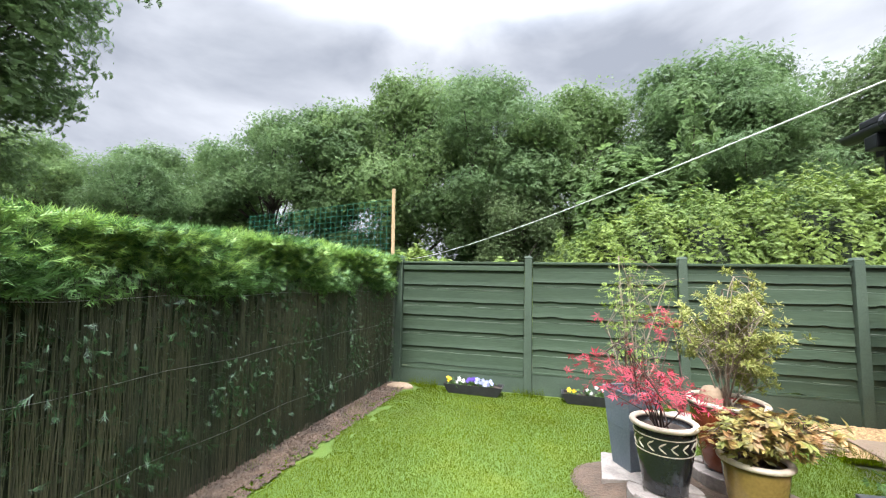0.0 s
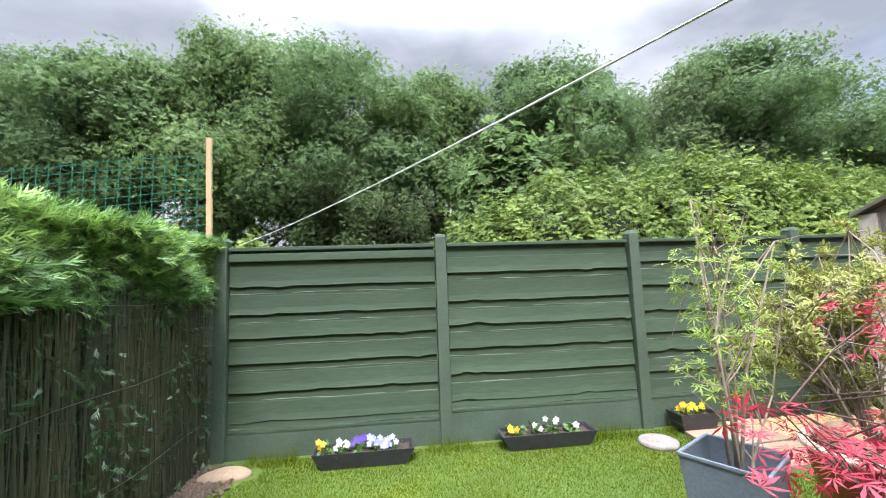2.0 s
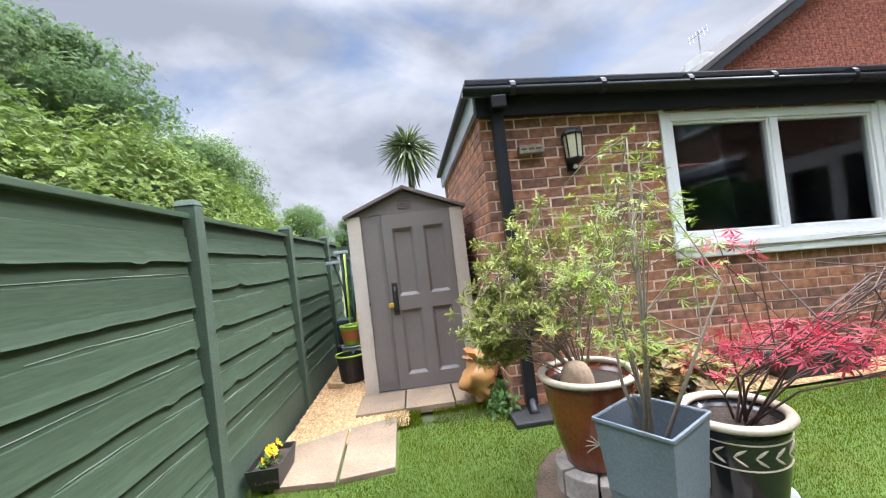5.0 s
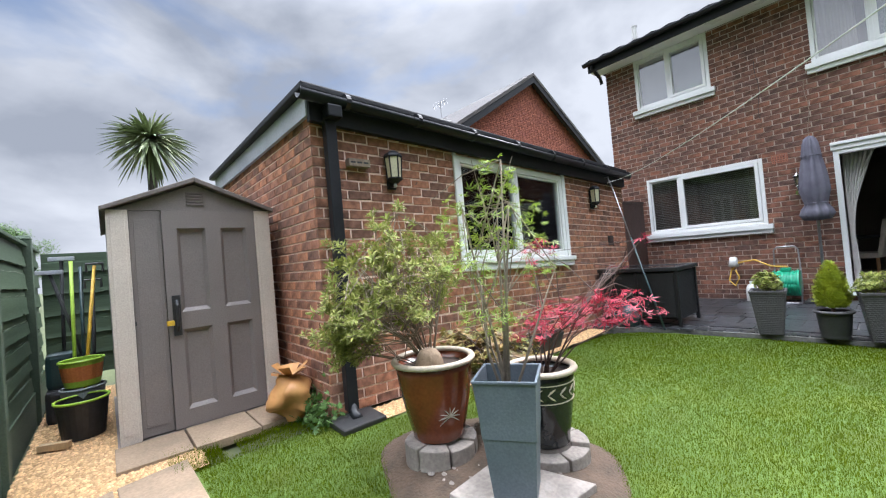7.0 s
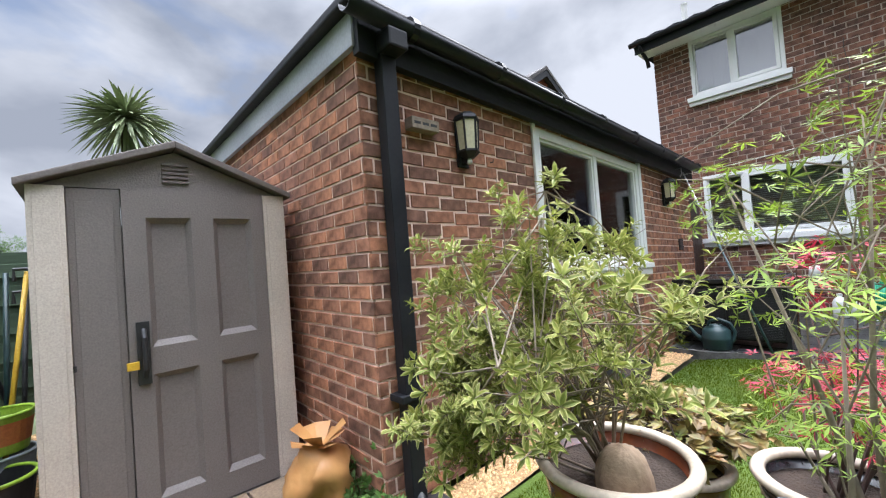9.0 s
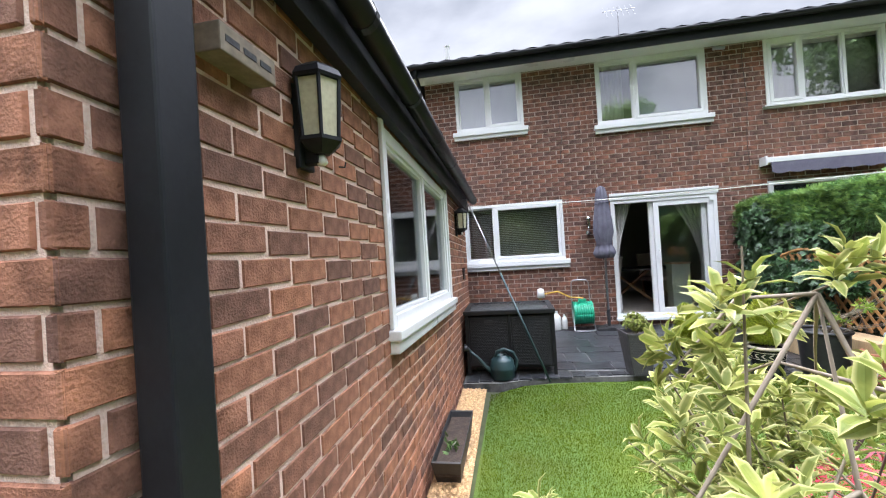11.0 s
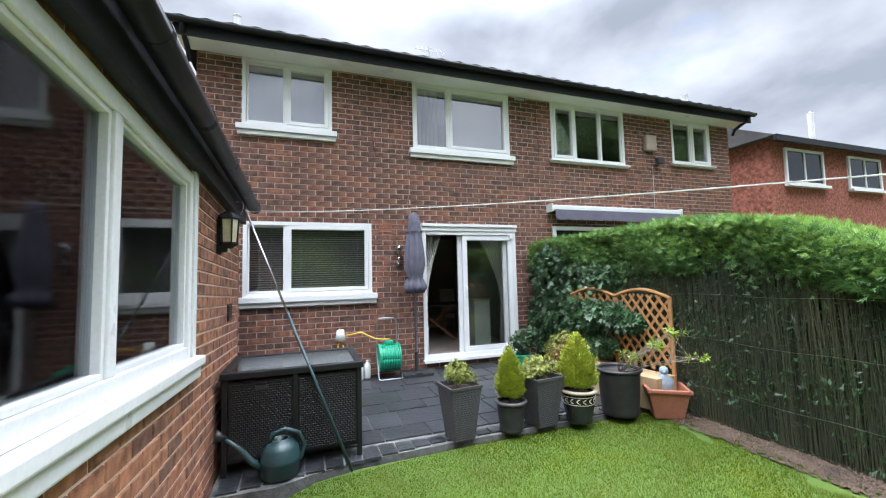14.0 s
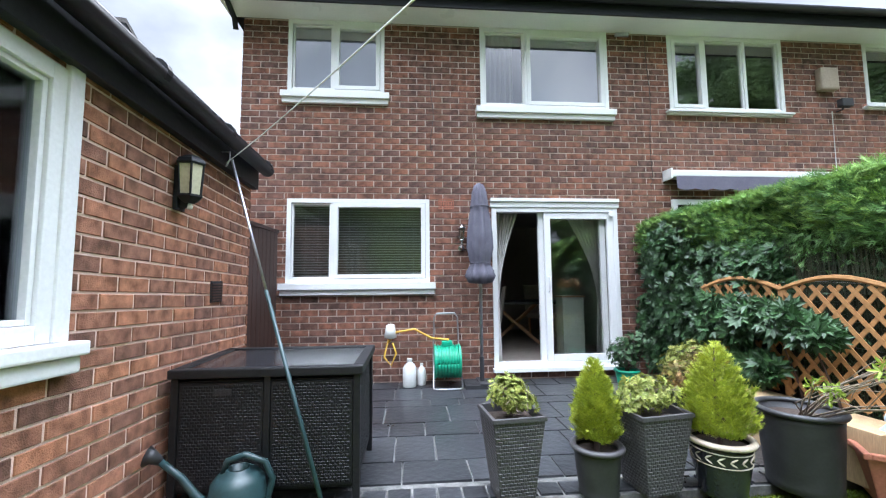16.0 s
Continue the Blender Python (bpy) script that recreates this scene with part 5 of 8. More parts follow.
box_part("front_panel", (SX - 0.008, SX + 0.02, SY1 - 0.33, SY1 - 0.127, 0.06, 1.805), SHED_TAUPE, shed, bevel=0.004)
box_part("panel_moulding", (SX - 0.014, SX - 0.0085, SY1 - 0.30, SY1 - 0.155, 0.13, 1.74), SHED_TAUPE, shed, bevel=0.004)
DY0, DY1 = SY0 + 0.128, SY1 - 0.333
b = bmesh.new()
cuts_y = (DY0, DY0 + 0.075, DY0 + 0.28, DY1 - 0.30, DY1 - 0.095, DY1)
cuts_z = (0.06, 0.20, 0.84, 0.98, 1.66, 1.805)
for i in range(5):
    for j in range(5):
        if not (i in (1, 3) and j in (1, 3)):
            box(b, SX - 0.034, SX + 0.02, cuts_y[i], cuts_y[i + 1], cuts_z[j], cuts_z[j + 1])
bmesh.ops.remove_doubles(b, verts=b.verts, dist=0.0005)
inside = [f for f in b.faces if any(g is not f and (g.calc_center_median() - f.calc_center_median()).length < 1e-5 for e in f.edges for g in e.link_faces)]
bmesh.ops.delete(b, geom=inside, context="FACES")
door = part("door", b, SHED_TAUPE, shed, "taupe four-panel door")
for z0, z1 in ((0.20, 0.84), (0.98, 1.66)):
    for y0, y1 in ((DY0 + 0.075, DY0 + 0.28), (DY1 - 0.30, DY1 - 0.095)):
        b = bmesh.new()
        inner = [(SX - 0.004, y0 + 0.026, z0 + 0.03), (SX - 0.004, y1 - 0.026, z0 + 0.03), (SX - 0.004, y1 - 0.026, z1 - 0.03), (SX - 0.004, y0 + 0.026, z1 - 0.03)]
        outer = [(SX - 0.034, y0, z0), (SX - 0.034, y1, z0), (SX - 0.034, y1, z1), (SX - 0.034, y0, z1)]
        lip = [b.verts.new(p) for p in outer]
        bed = [b.verts.new(p) for p in inner]
        for i in range(4):
            b.faces.new((lip[i], lip[(i + 1) % 4], bed[(i + 1) % 4], bed[i]))
        b.faces.new(bed)
        bmesh.ops.recalc_face_normals(b, faces=b.faces)
        part("sunk_panel", b, SHED_TAUPE, door)
b = bmesh.new()
box(b, SX - 0.055, SX - 0.0345, DY1 - 0.085, DY1 - 0.03, 0.80, 1.12)
tube(b, [(SX - 0.05, DY1 - 0.06, 0.84), (SX - 0.09, DY1 - 0.06, 0.88), (SX - 0.09, DY1 - 0.06, 1.04), (SX - 0.05, DY1 - 0.06, 1.08)], 0.012, 8)
part("handle", b, BLACK_PLASTIC, door, "black plastic handle", bevel=0.003)
b = bmesh.new()
box(b, SX - 0.08, SX - 0.056, DY1 - 0.035, DY1 + 0.015, 0.885, 0.925)
part("padlock", b, YELLOW, door, "brass-yellow padlock", bevel=0.004)
for yy in (DY0 - 0.004, SY1 - 0.13):
    box_part("hinge", (SX - 0.022, SX - 0.008, yy - 0.008, yy + 0.008, 0.92, 0.95), BLACK_PLASTIC, shed)
for side in (-1, 1):
    b = bmesh.new()
    y_e = MIDY + side * 0.615
    v = [b.verts.new(p) for x in (SX - 0.065, SX + 1.82) for p in ((x, MIDY, 2.085), (x, y_e, 1.83), (x, y_e, 1.795), (x, MIDY, 2.045))]
    for q in ((0, 1, 2, 3), (7, 6, 5, 4), (0, 4, 5, 1), (1, 5, 6, 2), (2, 6, 7, 3), (3, 7, 4, 0)):
        b.faces.new([v[i] for i in q])
    part("roof_half", b, SHED_ROOF, shed, "dark taupe roof", bevel=0.006)
b = bmesh.new()
box(b, SX - 0.05, SX + 1.78, SY0 - 0.02, SY1 + 0.02, 0.0, 0.05)
part("base", b, SHED_ROOF, shed)


# ---- paving by the shed ----
def slab(pts, z0, z1, material, label):
    b = bmesh.new()
    lo, hi = [b.verts.new((x, y, z0)) for x, y in pts], [b.verts.new((x, y, z1)) for x, y in pts]
    b.faces.new(lo[::-1])
    b.faces.new(hi)
    for i in range(len(pts)):
        b.faces.new((lo[i], lo[(i + 1) % len(pts)], hi[(i + 1) % len(pts)], hi[i]))
    return tagged(finish("paving_slab", b, material, bevel=0.006), label, "paving slab", "paving slabs by the shed")


slab([(1.42, 4.64), (1.46, 5.02), (2.0, 5.06), (2.18, 4.68)], 0.0, 0.058, SANDSTONE, "worn sandstone slab set in the lawn edge")
slab([(1.48, 4.28), (1.44, 4.62), (2.19, 4.66), (2.28, 4.30)], 0.0, 0.055, SANDSTONE, "worn sandstone slab set in the lawn edge")
slab([(2.42, 4.24), (2.42, 4.66), (2.90, 4.66), (2.90, 4.24)], 0.0, 0.06, SANDSTONE, "greyish slab before the shed door")
slab([(2.40, 3.80), (2.41, 4.225), (2.90, 4.225), (2.90, 3.80)], 0.0, 0.062, SANDSTONE, "greyish slab before the shed door")
slab([(2.44, 3.45), (2.42, 3.785), (2.90, 3.785), (2.90, 3.45)], 0.0, 0.058, SANDSTONE, "greyish slab before the shed door")
b = bmesh.new()
lathe(b, [(0.13, 0.0), (0.15, 0.03), (0.148, 0.05), (0.13, 0.058), (0.02, 0.06)], 22, 1.13, 4.86)
tagged(finish("stepping_stone", b, STONE, smooth=True), "round pale stepping stone sunk in the grass", "stepping stone")
b = bmesh.new()
bmesh.ops.create_icosphere(b, subdivisions=3, radius=0.16, matrix=Matrix.Translation((-2.2, 4.92, 0.02)) @ Matrix.Diagonal((1.2, 0.7, 0.35, 1)))
for v in b.verts:
    v.co += Vector((noise.noise(v.co * 9), noise.noise(v.co * 9 + Vector((5, 0, 0))), noise.noise(v.co * 7))) * 0.02
tagged(finish("stone", b, SANDSTONE, smooth=True), "flat brownish stone at the fence corner", "stone")


def pebbles(name, label, areas, per, size, material, z, seed):
    """Loose stones as low, uneven lumps."""
    g = np.random.default_rng(seed)
    base_v = np.array([(1, 0, 0), (0.5, 0.8, 0.05), (-0.6, 0.75, 0), (-1, -0.1, 0.05), (-0.4, -0.85, 0), (0.6, -0.7, 0.04), (0.35, 0.1, 0.62), (-0.35, -0.05, 0.6)])
    base_f = np.array([(0, 1, 6), (1, 2, 6), (2, 7, 6), (2, 3, 7), (3, 4, 7), (4, 6, 7), (4, 5, 6), (5, 0, 6)])
    pts = np.concatenate([np.stack([g.uniform(x0, x1, int(per * (x1 - x0) * (y1 - y0))), g.uniform(y0, y1, int(per * (x1 - x0) * (y1 - y0))), np.full(int(per * (x1 - x0) * (y1 - y0)), z)], 1) for x0, x1, y0, y1 in areas])
    n = len(pts)
    a, s = g.uniform(0, 6.28, n), g.uniform(0.5, 1.3, n) * size
    c, w = np.cos(a)[:, None], np.sin(a)[:, None]
    lx, ly, lz = base_v[None, :, 0] * s[:, None], base_v[None, :, 1] * s[:, None] * g.uniform(0.6, 1, (n, 1)), base_v[None, :, 2] * s[:, None]
    v = np.stack([pts[:, :1] + c * lx - w * ly, pts[:, 1:2] + w * lx + c * ly, pts[:, 2:] + lz + g.uniform(-0.004, 0.004, (n, 1))], -1)
    f = base_f[None] + (np.arange(n) * 8)[:, None, None]
    return raw(name, v.reshape(-1, 3), f.reshape(-1, 3), material, kind="stuff", label=label, category="gravel")


pebbles("gravel", "loose golden gravel", [(1.97, 5.45, 4.66, 5.16), (2.2, 2.42, 4.2, 4.66)], 4200, 0.013, GRAVEL, 0.036, 31)
pebbles("wall_gravel", "loose golden gravel along the brick wall", [(1.79, 2.04, -0.55, 3.1)], 4200, 0.012, GRAVEL, 0.034, 32)
pebbles("bark_litter", "dry leaf litter and chips on bare soil", [(-2.46, -2.19, -0.6, 5.05), (-2.26, -2.08, -0.6, 5.05)], 1500, 0.019, SOIL, 0.036, 33)
pebbles("stone_chips", "pale stone chips round the pot bases", [(0.30, 1.1, 2.7, 3.4)], 420, 0.016, STONE, 0.088, 34)

# ---- patio slabs ----
pr = random.Random(12)
slabs_at = []
yy = HOUSE_Y + 0.02
SIZES = (0.30, 0.45, 0.22, 0.45, 0.30, 0.45, 0.30)
for row, dep in enumerate(SIZES):
    if yy + dep > -1.0:
        dep = -1.02 - yy
    if dep < 0.1:
        break
    x = -2.48 - pr.uniform(0, 0.3)
    while x < 2.84:
        w = pr.choice((0.30, 0.45, 0.60, 0.45))
        xa, xb = max(x, -2.48), min(x + w, 2.02 if yy > GARAGE_S - 0.1 else 2.84)
        if xb - xa > 0.08:
            slabs_at.append((xa + 0.004, xb - 0.004, yy + 0.004, yy + dep - 0.004))
        x += w
    yy += dep
x = -2.48
while x < 2.0:
    y_far = -0.88 if x < 0.2 else -0.88 + (x - 0.2) * 0.14
    slabs_at.append((x + 0.005, min(x + 0.145, 2.03), -1.015, y_far))
    x += 0.15
for xa, xb, ya, yb in slabs_at:
    b = bmesh.new()
    lo = [b.verts.new(p) for p in ((xa, ya, PATIO_Z - 0.02), (xb, ya, PATIO_Z - 0.02), (xb, yb, PATIO_Z - 0.02), (xa, yb, PATIO_Z - 0.02))]
    j = [pr.uniform(-0.003, 0.003) for _ in range(8)]
    e, zt = 0.004, PATIO_Z + pr.uniform(-0.002, 0.002)
    hi = [b.verts.new(p) for p in ((xa + e + j[0], ya + e + j[1], zt), (xb - e + j[2], ya + e + j[3], zt), (xb - e + j[4], yb - e + j[5], zt), (xa + e + j[6], yb - e + j[7], zt))]
    b.faces.new(hi)
    for i in range(4):
        b.faces.new((lo[i], lo[(i + 1) % 4], hi[(i + 1) % 4], hi[i]))
    part("slate_slab", b, SLATE, patio)


# ---- plants ----
MAPLE_V, MAPLE_F = [(0, 0, 0)], []
for k, (an, ln) in enumerate(((-1.5, 0.55), (-0.75, 0.85), (0, 1.0), (0.75, 0.85), (1.5, 0.55))):
    i0 = len(MAPLE_V)
    for da, l in ((-0.17, 0.5), (0, 1.0), (0.17, 0.5)):
        MAPLE_V.append((ln * l * math.cos(an + da), ln * l * math.sin(an + da), -0.12 * ln * l))
    MAPLE_F += [(0, i0, i0 + 1), (0, i0 + 1, i0 + 2)]
WHORL_V, WHORL_F = [], []
for k in range(7):
    an, lift = k * 2.4, 0.1 + 0.13 * k
    i0 = len(WHORL_V)
    for lx, ly, lz in ((0.03, 0, 0), (0.36, 0.15, 0.05), (0.70, 0.125, 0.03), (1.0, 0, -0.14), (0.70, -0.125, 0.03), (0.36, -0.15, 0.05), (0.36, 0, 0.0), (0.70, 0, -0.02)):
        x1, z1 = lx * math.cos(lift) - lz * math.sin(lift), lx * math.sin(lift) + lz
        WHORL_V.append((x1 * math.cos(an) - ly * math.sin(an), x1 * math.sin(an) + ly * math.cos(an), z1 + 0.05 * k))
    WHORL_F += [tuple(i0 + q for q in f) for f in ((0, 6, 1), (1, 6, 7), (1, 7, 2), (2, 7, 3), (0, 5, 6), (5, 7, 6), (5, 4, 7), (4, 3, 7))]


def shrub(name, label, base, blobs, leaf_v, leaf_f, size, n, leaf, twig, seed, stems=9, stem_r=0.009, droop=0.2, upright=False, twigs=60, along=False):
    """Woody stems from base into blobs (centre, radii), with twigs and leaves scattered through them."""
    g, r = np.random.default_rng(seed), random.Random(seed)
    t = thing(name, label, "plant", m=Matrix.Translation(base))
    b = bmesh.new()
    tips, runs = [], []
    for k in range(stems):
        c, rad = blobs[k % len(blobs)]
        e = Vector([c[i] + rad[i] * r.uniform(-0.7, 0.7) for i in range(3)]) - Vector(base)
        m = Vector((e.x * 0.35 + r.uniform(-.04, .04), e.y * 0.35 + r.uniform(-.04, .04), e.z * 0.5))
        s = Vector((r.uniform(-.04, .04), r.uniform(-.04, .04), 0))
        one = bmesh.new()
        tube(one, [s, m, e], [stem_r, stem_r * 0.7, stem_r * 0.3], 6)
        part("stem", one, twig, t, smooth=True)
        tips += [(m + e) / 2, e, m]
    for k in range(twigs):
        c, rad = r.choice(blobs)
        s = r.choice(tips)
        e = Vector([c[i] + rad[i] * r.uniform(-0.95, 0.95) for i in range(3)]) - Vector(base)
        if (e - s).length < 0.6:
            m = (s + e) / 2 + Vector((0, 0, r.uniform(-.02, .05)))
            tube(b, [s, m, e], [0.0032, 0.0024, 0.001], 4, caps=False)
            runs.append((m, e))
    tagged(part("twigs", b, twig, t, smooth=True), kind="stuff")
    pts, nrm = [], []
    tot = sum(rad[0] * rad[1] * rad[2] for c, rad in blobs)
    for c, rad in blobs:
        m = max(int(n * (rad[0] * rad[1] * rad[2]) / tot), 6)
        d = g.normal(size=(m, 3))
        d /= np.linalg.norm(d, axis=1, keepdims=True)
        pts.append(np.array(c) - np.array(base) + d * np.array(rad) * g.uniform(0.25, 1.08, (m, 1)) ** 0.6)
        nrm.append(d)
    nn = np.concatenate(nrm)
    if along:
        pick = g.integers(0, len(runs), n)
        q = g.uniform(0.25, 1.06, n)[:, None]
        m0, m1 = np.array([tuple(a) for a, c in runs])[pick], np.array([tuple(c) for a, c in runs])[pick]
        pts = [m0 + (m1 - m0) * q + g.normal(0, 0.012, (n, 3))]
        nn = (m1 - m0) / np.linalg.norm(m1 - m0, axis=1, keepdims=True) + np.array([0, 0, 0.5])
    if upright:
        nn = nn * 0.4 + np.array([0, 0, 0.9])
    v, f = scatter(np.concatenate(pts), np.asarray(leaf_v) * size, leaf_f, g, (0.55, 1.35), nn, droop)
    mid = np.array([1.0 if abs(p[1]) > 0.1 else 0.0 for p in LEAF_V] * (len(leaf_v) // 4)) if leaf_v is SPRIG_V else np.array([(0.3, 1, 1, 0.8, 1, 1, 0, 0)[k % 8] for k in range(len(leaf_v))])
    raw("leaves", v, f, leaf, t, kind="stuff", edge=np.tile(mid, len(v) // len(leaf_v)))
    return t


def round_pot(name, label, at, rim_r, base_r, h, body, rim=None, bands=0, leaves_band=False, fill=COMPOST, belly=1.0):
    """A turned pot with a rolled rim, hollow to the compost."""
    p = thing(name, label, "plant pot", m=Matrix.Translation(at))
    b = bmesh.new()
    prof = [(base_r, 0), (base_r + 0.01, 0.01)]
    for k in range(1, 10):
        q = k / 10
        prof.append((base_r + (rim_r * 0.93 - base_r) * q ** 0.75 * (1 + 0.09 * belly * math.sin(q * math.pi)), q * h * 0.94))
    prof += [(rim_r * 0.94, h * 0.945), (rim_r * 0.88, h * 0.945), (rim_r * 0.82, h * 0.8)]
    lathe(b, prof, 36)
    part("body", b, body, p, smooth=True)
    b = bmesh.new()
    seg, rr = 40, 0.017
    rings = []
    for k in range(seg):
        a = 2 * math.pi * k / seg
        rings.append([b.verts.new(((rim_r * 0.94 + rr * 1.25 * math.cos(w)) * math.cos(a), (rim_r * 0.94 + rr * 1.25 * math.cos(w)) * math.sin(a), h * 0.965 + rr * math.sin(w))) for w in [2 * math.pi * j / 8 for j in range(8)]])
    for k in range(seg):
        for j in range(8):
            b.faces.new((rings[k][j], rings[(k + 1) % seg][j], rings[(k + 1) % seg][(j + 1) % 8], rings[k][(j + 1) % 8]))
    part("rim", b, rim or body, p, smooth=True)
    b = bmesh.new()
    bmesh.ops.create_circle(b, cap_ends=True, segments=30, radius=rim_r * 0.87, matrix=Matrix.Translation((0, 0, h * 0.86)))
    bmesh.ops.subdivide_edges(b, edges=b.edges, cuts=1)
    part("compost", b, fill, p)

    def rad(z):
        q = z / (h * 0.94)
        return base_r + (rim_r * 0.93 - base_r) * q ** 0.75 * (1 + 0.09 * belly * math.sin(q * math.pi))
    for k in range(bands):
        z = h * (0.60 + 0.23 * k)
        b = bmesh.new()
        tube(b, [((rad(z) + 0.0015) * math.cos(a), (rad(z) + 0.0015) * math.sin(a), z) for a in [2 * math.pi * j / 48 for j in range(49)]], 0.003, 5)
        part("painted_ring", b, CREAM_GLAZE, p)
    if leaves_band:
        for j in range(16):
            a = 2 * math.pi * j / 16
            for s in (-1, 1):
                b = bmesh.new()
                pts = []
                for q in (0, 0.35, 0.7, 1.0):
                    aa, z = a + 0.24 * q, h * 0.715 + s * h * 0.075 * q ** 0.8
                    pts.append(((rad(z) + 0.001) * math.cos(aa), (rad(z) + 0.001) * math.sin(aa), z))
                tube(b, pts, [0.002, 0.0055, 0.0045, 0.001], 5)
                part("painted_leaf", b, CREAM_GLAZE, p)
    return p


def pedestal(label, x, y, r, seed, tall=0.105):
    """A low round base of curved stone blocks."""
    t = thing("plinth", label, "stone base", "stone pot bases")
    rr = random.Random(seed)
    for k in range(7):
        a0, a1 = 2 * math.pi * k / 7 + 0.03, 2 * math.pi * (k + 1) / 7 - 0.03
        b = bmesh.new()
        z1 = tall + rr.uniform(-0.012, 0.012)
        prof = []
        for i in range(6):
            a = a0 + (a1 - a0) * i / 5
            prof.append([b.verts.new((x + q * math.cos(a), y + q * math.sin(a), z)) for q, z in ((r * 0.55, 0.0), (r, 0.0), (r * 0.99, z1), (r * 0.55, z1))])
        for p, q in zip(prof, prof[1:]):
            for i in range(4):
                b.faces.new((p[i], p[(i + 1) % 4], q[(i + 1) % 4], q[i]))
        b.faces.new(prof[0][::-1])
        b.faces.new(prof[-1])
        part("stone_block", b, STONE, t, bevel=0.008)
    b = bmesh.new()
    lathe(b, [(r * 0.54, 0.0), (r * 0.54, tall + 0.007), (0.02, tall + 0.009)], 20, x, y)
    part("core", b, STONE, t)
    return t


b = bmesh.new()
rings = []
for q, h in ((1.0, 0.012), (0.88, 0.04), (0.7, 0.075), (0.45, 0.097), (0.2, 0.102)):
    rings.append([b.verts.new((0.70 + 0.80 * q * math.cos(a) * (1 + 0.06 * math.sin(3 * a)), 3.02 + 0.62 * q * math.sin(a) * (1 + 0.05 * math.sin(5 * a)), h + 0.008 * noise.noise(Vector((q * 9, a * 2, 0))))) for a in [2 * math.pi * k / 40 for k in range(40)]])
for p, q in zip(rings, rings[1:]):
    for k in range(40):
        b.faces.new((p[k], p[(k + 1) % 40], q[(k + 1) % 40], q[k]))
b.faces.new(rings[-1])
structure("soil_rise", b, SOIL, "low bare rise of soil under the potted plants", "soil", smooth=True)
pedestal("low round base of grey stone blocks under a pot", 0.955, 3.20, 0.215, 1, 0.185)
pedestal("low round base of grey stone blocks under a pot", 0.48, 2.81, 0.225, 2, 0.15)
slab([(0.12, 2.95), (0.16, 3.42), (0.60, 3.46), (0.64, 3.06)], 0.0, 0.105, STONE, "rough grey slab under a square planter").name = "base_slab"
big_pot = round_pot("plant_pot", "brown glazed pot with cream rim and painted palm", (0.965, 3.20, 0.194), 0.245, 0.14, 0.465, BROWN_GLAZE, CREAM_GLAZE)
for k in range(9):
    b = bmesh.new()
    fan, pts = radians(-20 + 27 * k), []
    for q in (0.0, 0.35, 0.7, 1.0):
        an = radians(163) - 0.36 * q * math.cos(fan)
        z = 0.16 + 0.075 * q * math.sin(fan) - 0.02 * q * q
        f = z / (0.455 * 0.94)
        rr_ = 0.14 + (0.245 * 0.93 - 0.14) * f ** 0.75 * (1 + 0.09 * math.sin(f * math.pi)) + 0.001
        pts.append((rr_ * math.cos(an), rr_ * math.sin(an), z))
    tube(b, pts, [0.002, 0.0032, 0.0026, 0.001], 5)
    part("painted_frond", b, CREAM_GLAZE, big_pot)
round_pot("plant_pot", "black glazed pot with a painted cream leaf band", (0.48, 2.815, 0.159), 0.192, 0.118, 0.425, GLOSS_BLACK, CREAM_GLAZE, bands=2, leaves_band=True)
round_pot("plant_pot", "ochre glazed pot with a pale rim on the grass", (0.93, 2.72, 0.085), 0.178, 0.11, 0.37, OCHRE_GLAZE, CREAM_GLAZE)
gp = thing("square_planter", "tall tapered blue-grey square planter on a slab", "planter", m=pose(0.36, 3.235, 0.105, 0, 0, 31))
b = bmesh.new()
square_pot(b, 0.142, 0.095, 0.56, 0.008, 0.27)
part("body", b, GREY_PLANTER, gp, bevel=0.004)
for k in range(4):
    b = bmesh.new()
    box(b, -0.144, 0.144, 0.137, 0.147, 0.548, 0.562)
    part("rim", b, GREY_PLANTER, gp, bevel=0.003).matrix_basis = pose(0, 0, 0, 0, 0, 90 * k)
for nm, x, y, s in (("a", 0.72, 2.62, 0.075), ("b", 0.64, 2.52, 0.07)):
    b = bmesh.new()
    bmesh.ops.create_icosphere(b, subdivisions=3, radius=s, matrix=Matrix.Translation((x, y, 0.055 + s * 0.55)) @ Matrix.Diagonal((1.15, 0.95, 0.62, 1)))
    tagged(finish("pebble", b, PEBBLE, smooth=True), "smooth pale grey pebble beside the pots", "pebble", "pebbles by the pots")
b = bmesh.new()
lathe(b, [(0.075, 0.56), (0.082, 0.60), (0.078, 0.65), (0.066, 0.69), (0.046, 0.715), (0.02, 0.725), (0.002, 0.727)], 40, 0.90, 3.28)
for v in b.verts:
    v.co += Vector((v.co.x - 0.90, v.co.y - 3.28, 0.02)).normalized() * 0.004 * math.sin(math.atan2(v.co.y - 3.28, v.co.x - 0.90) * 14) * math.sin(v.co.z * 260)
tagged(finish("stone_ornament", b, SANDSTONE, smooth=True), "pitted pale stone dome standing in a pot", "ornament")

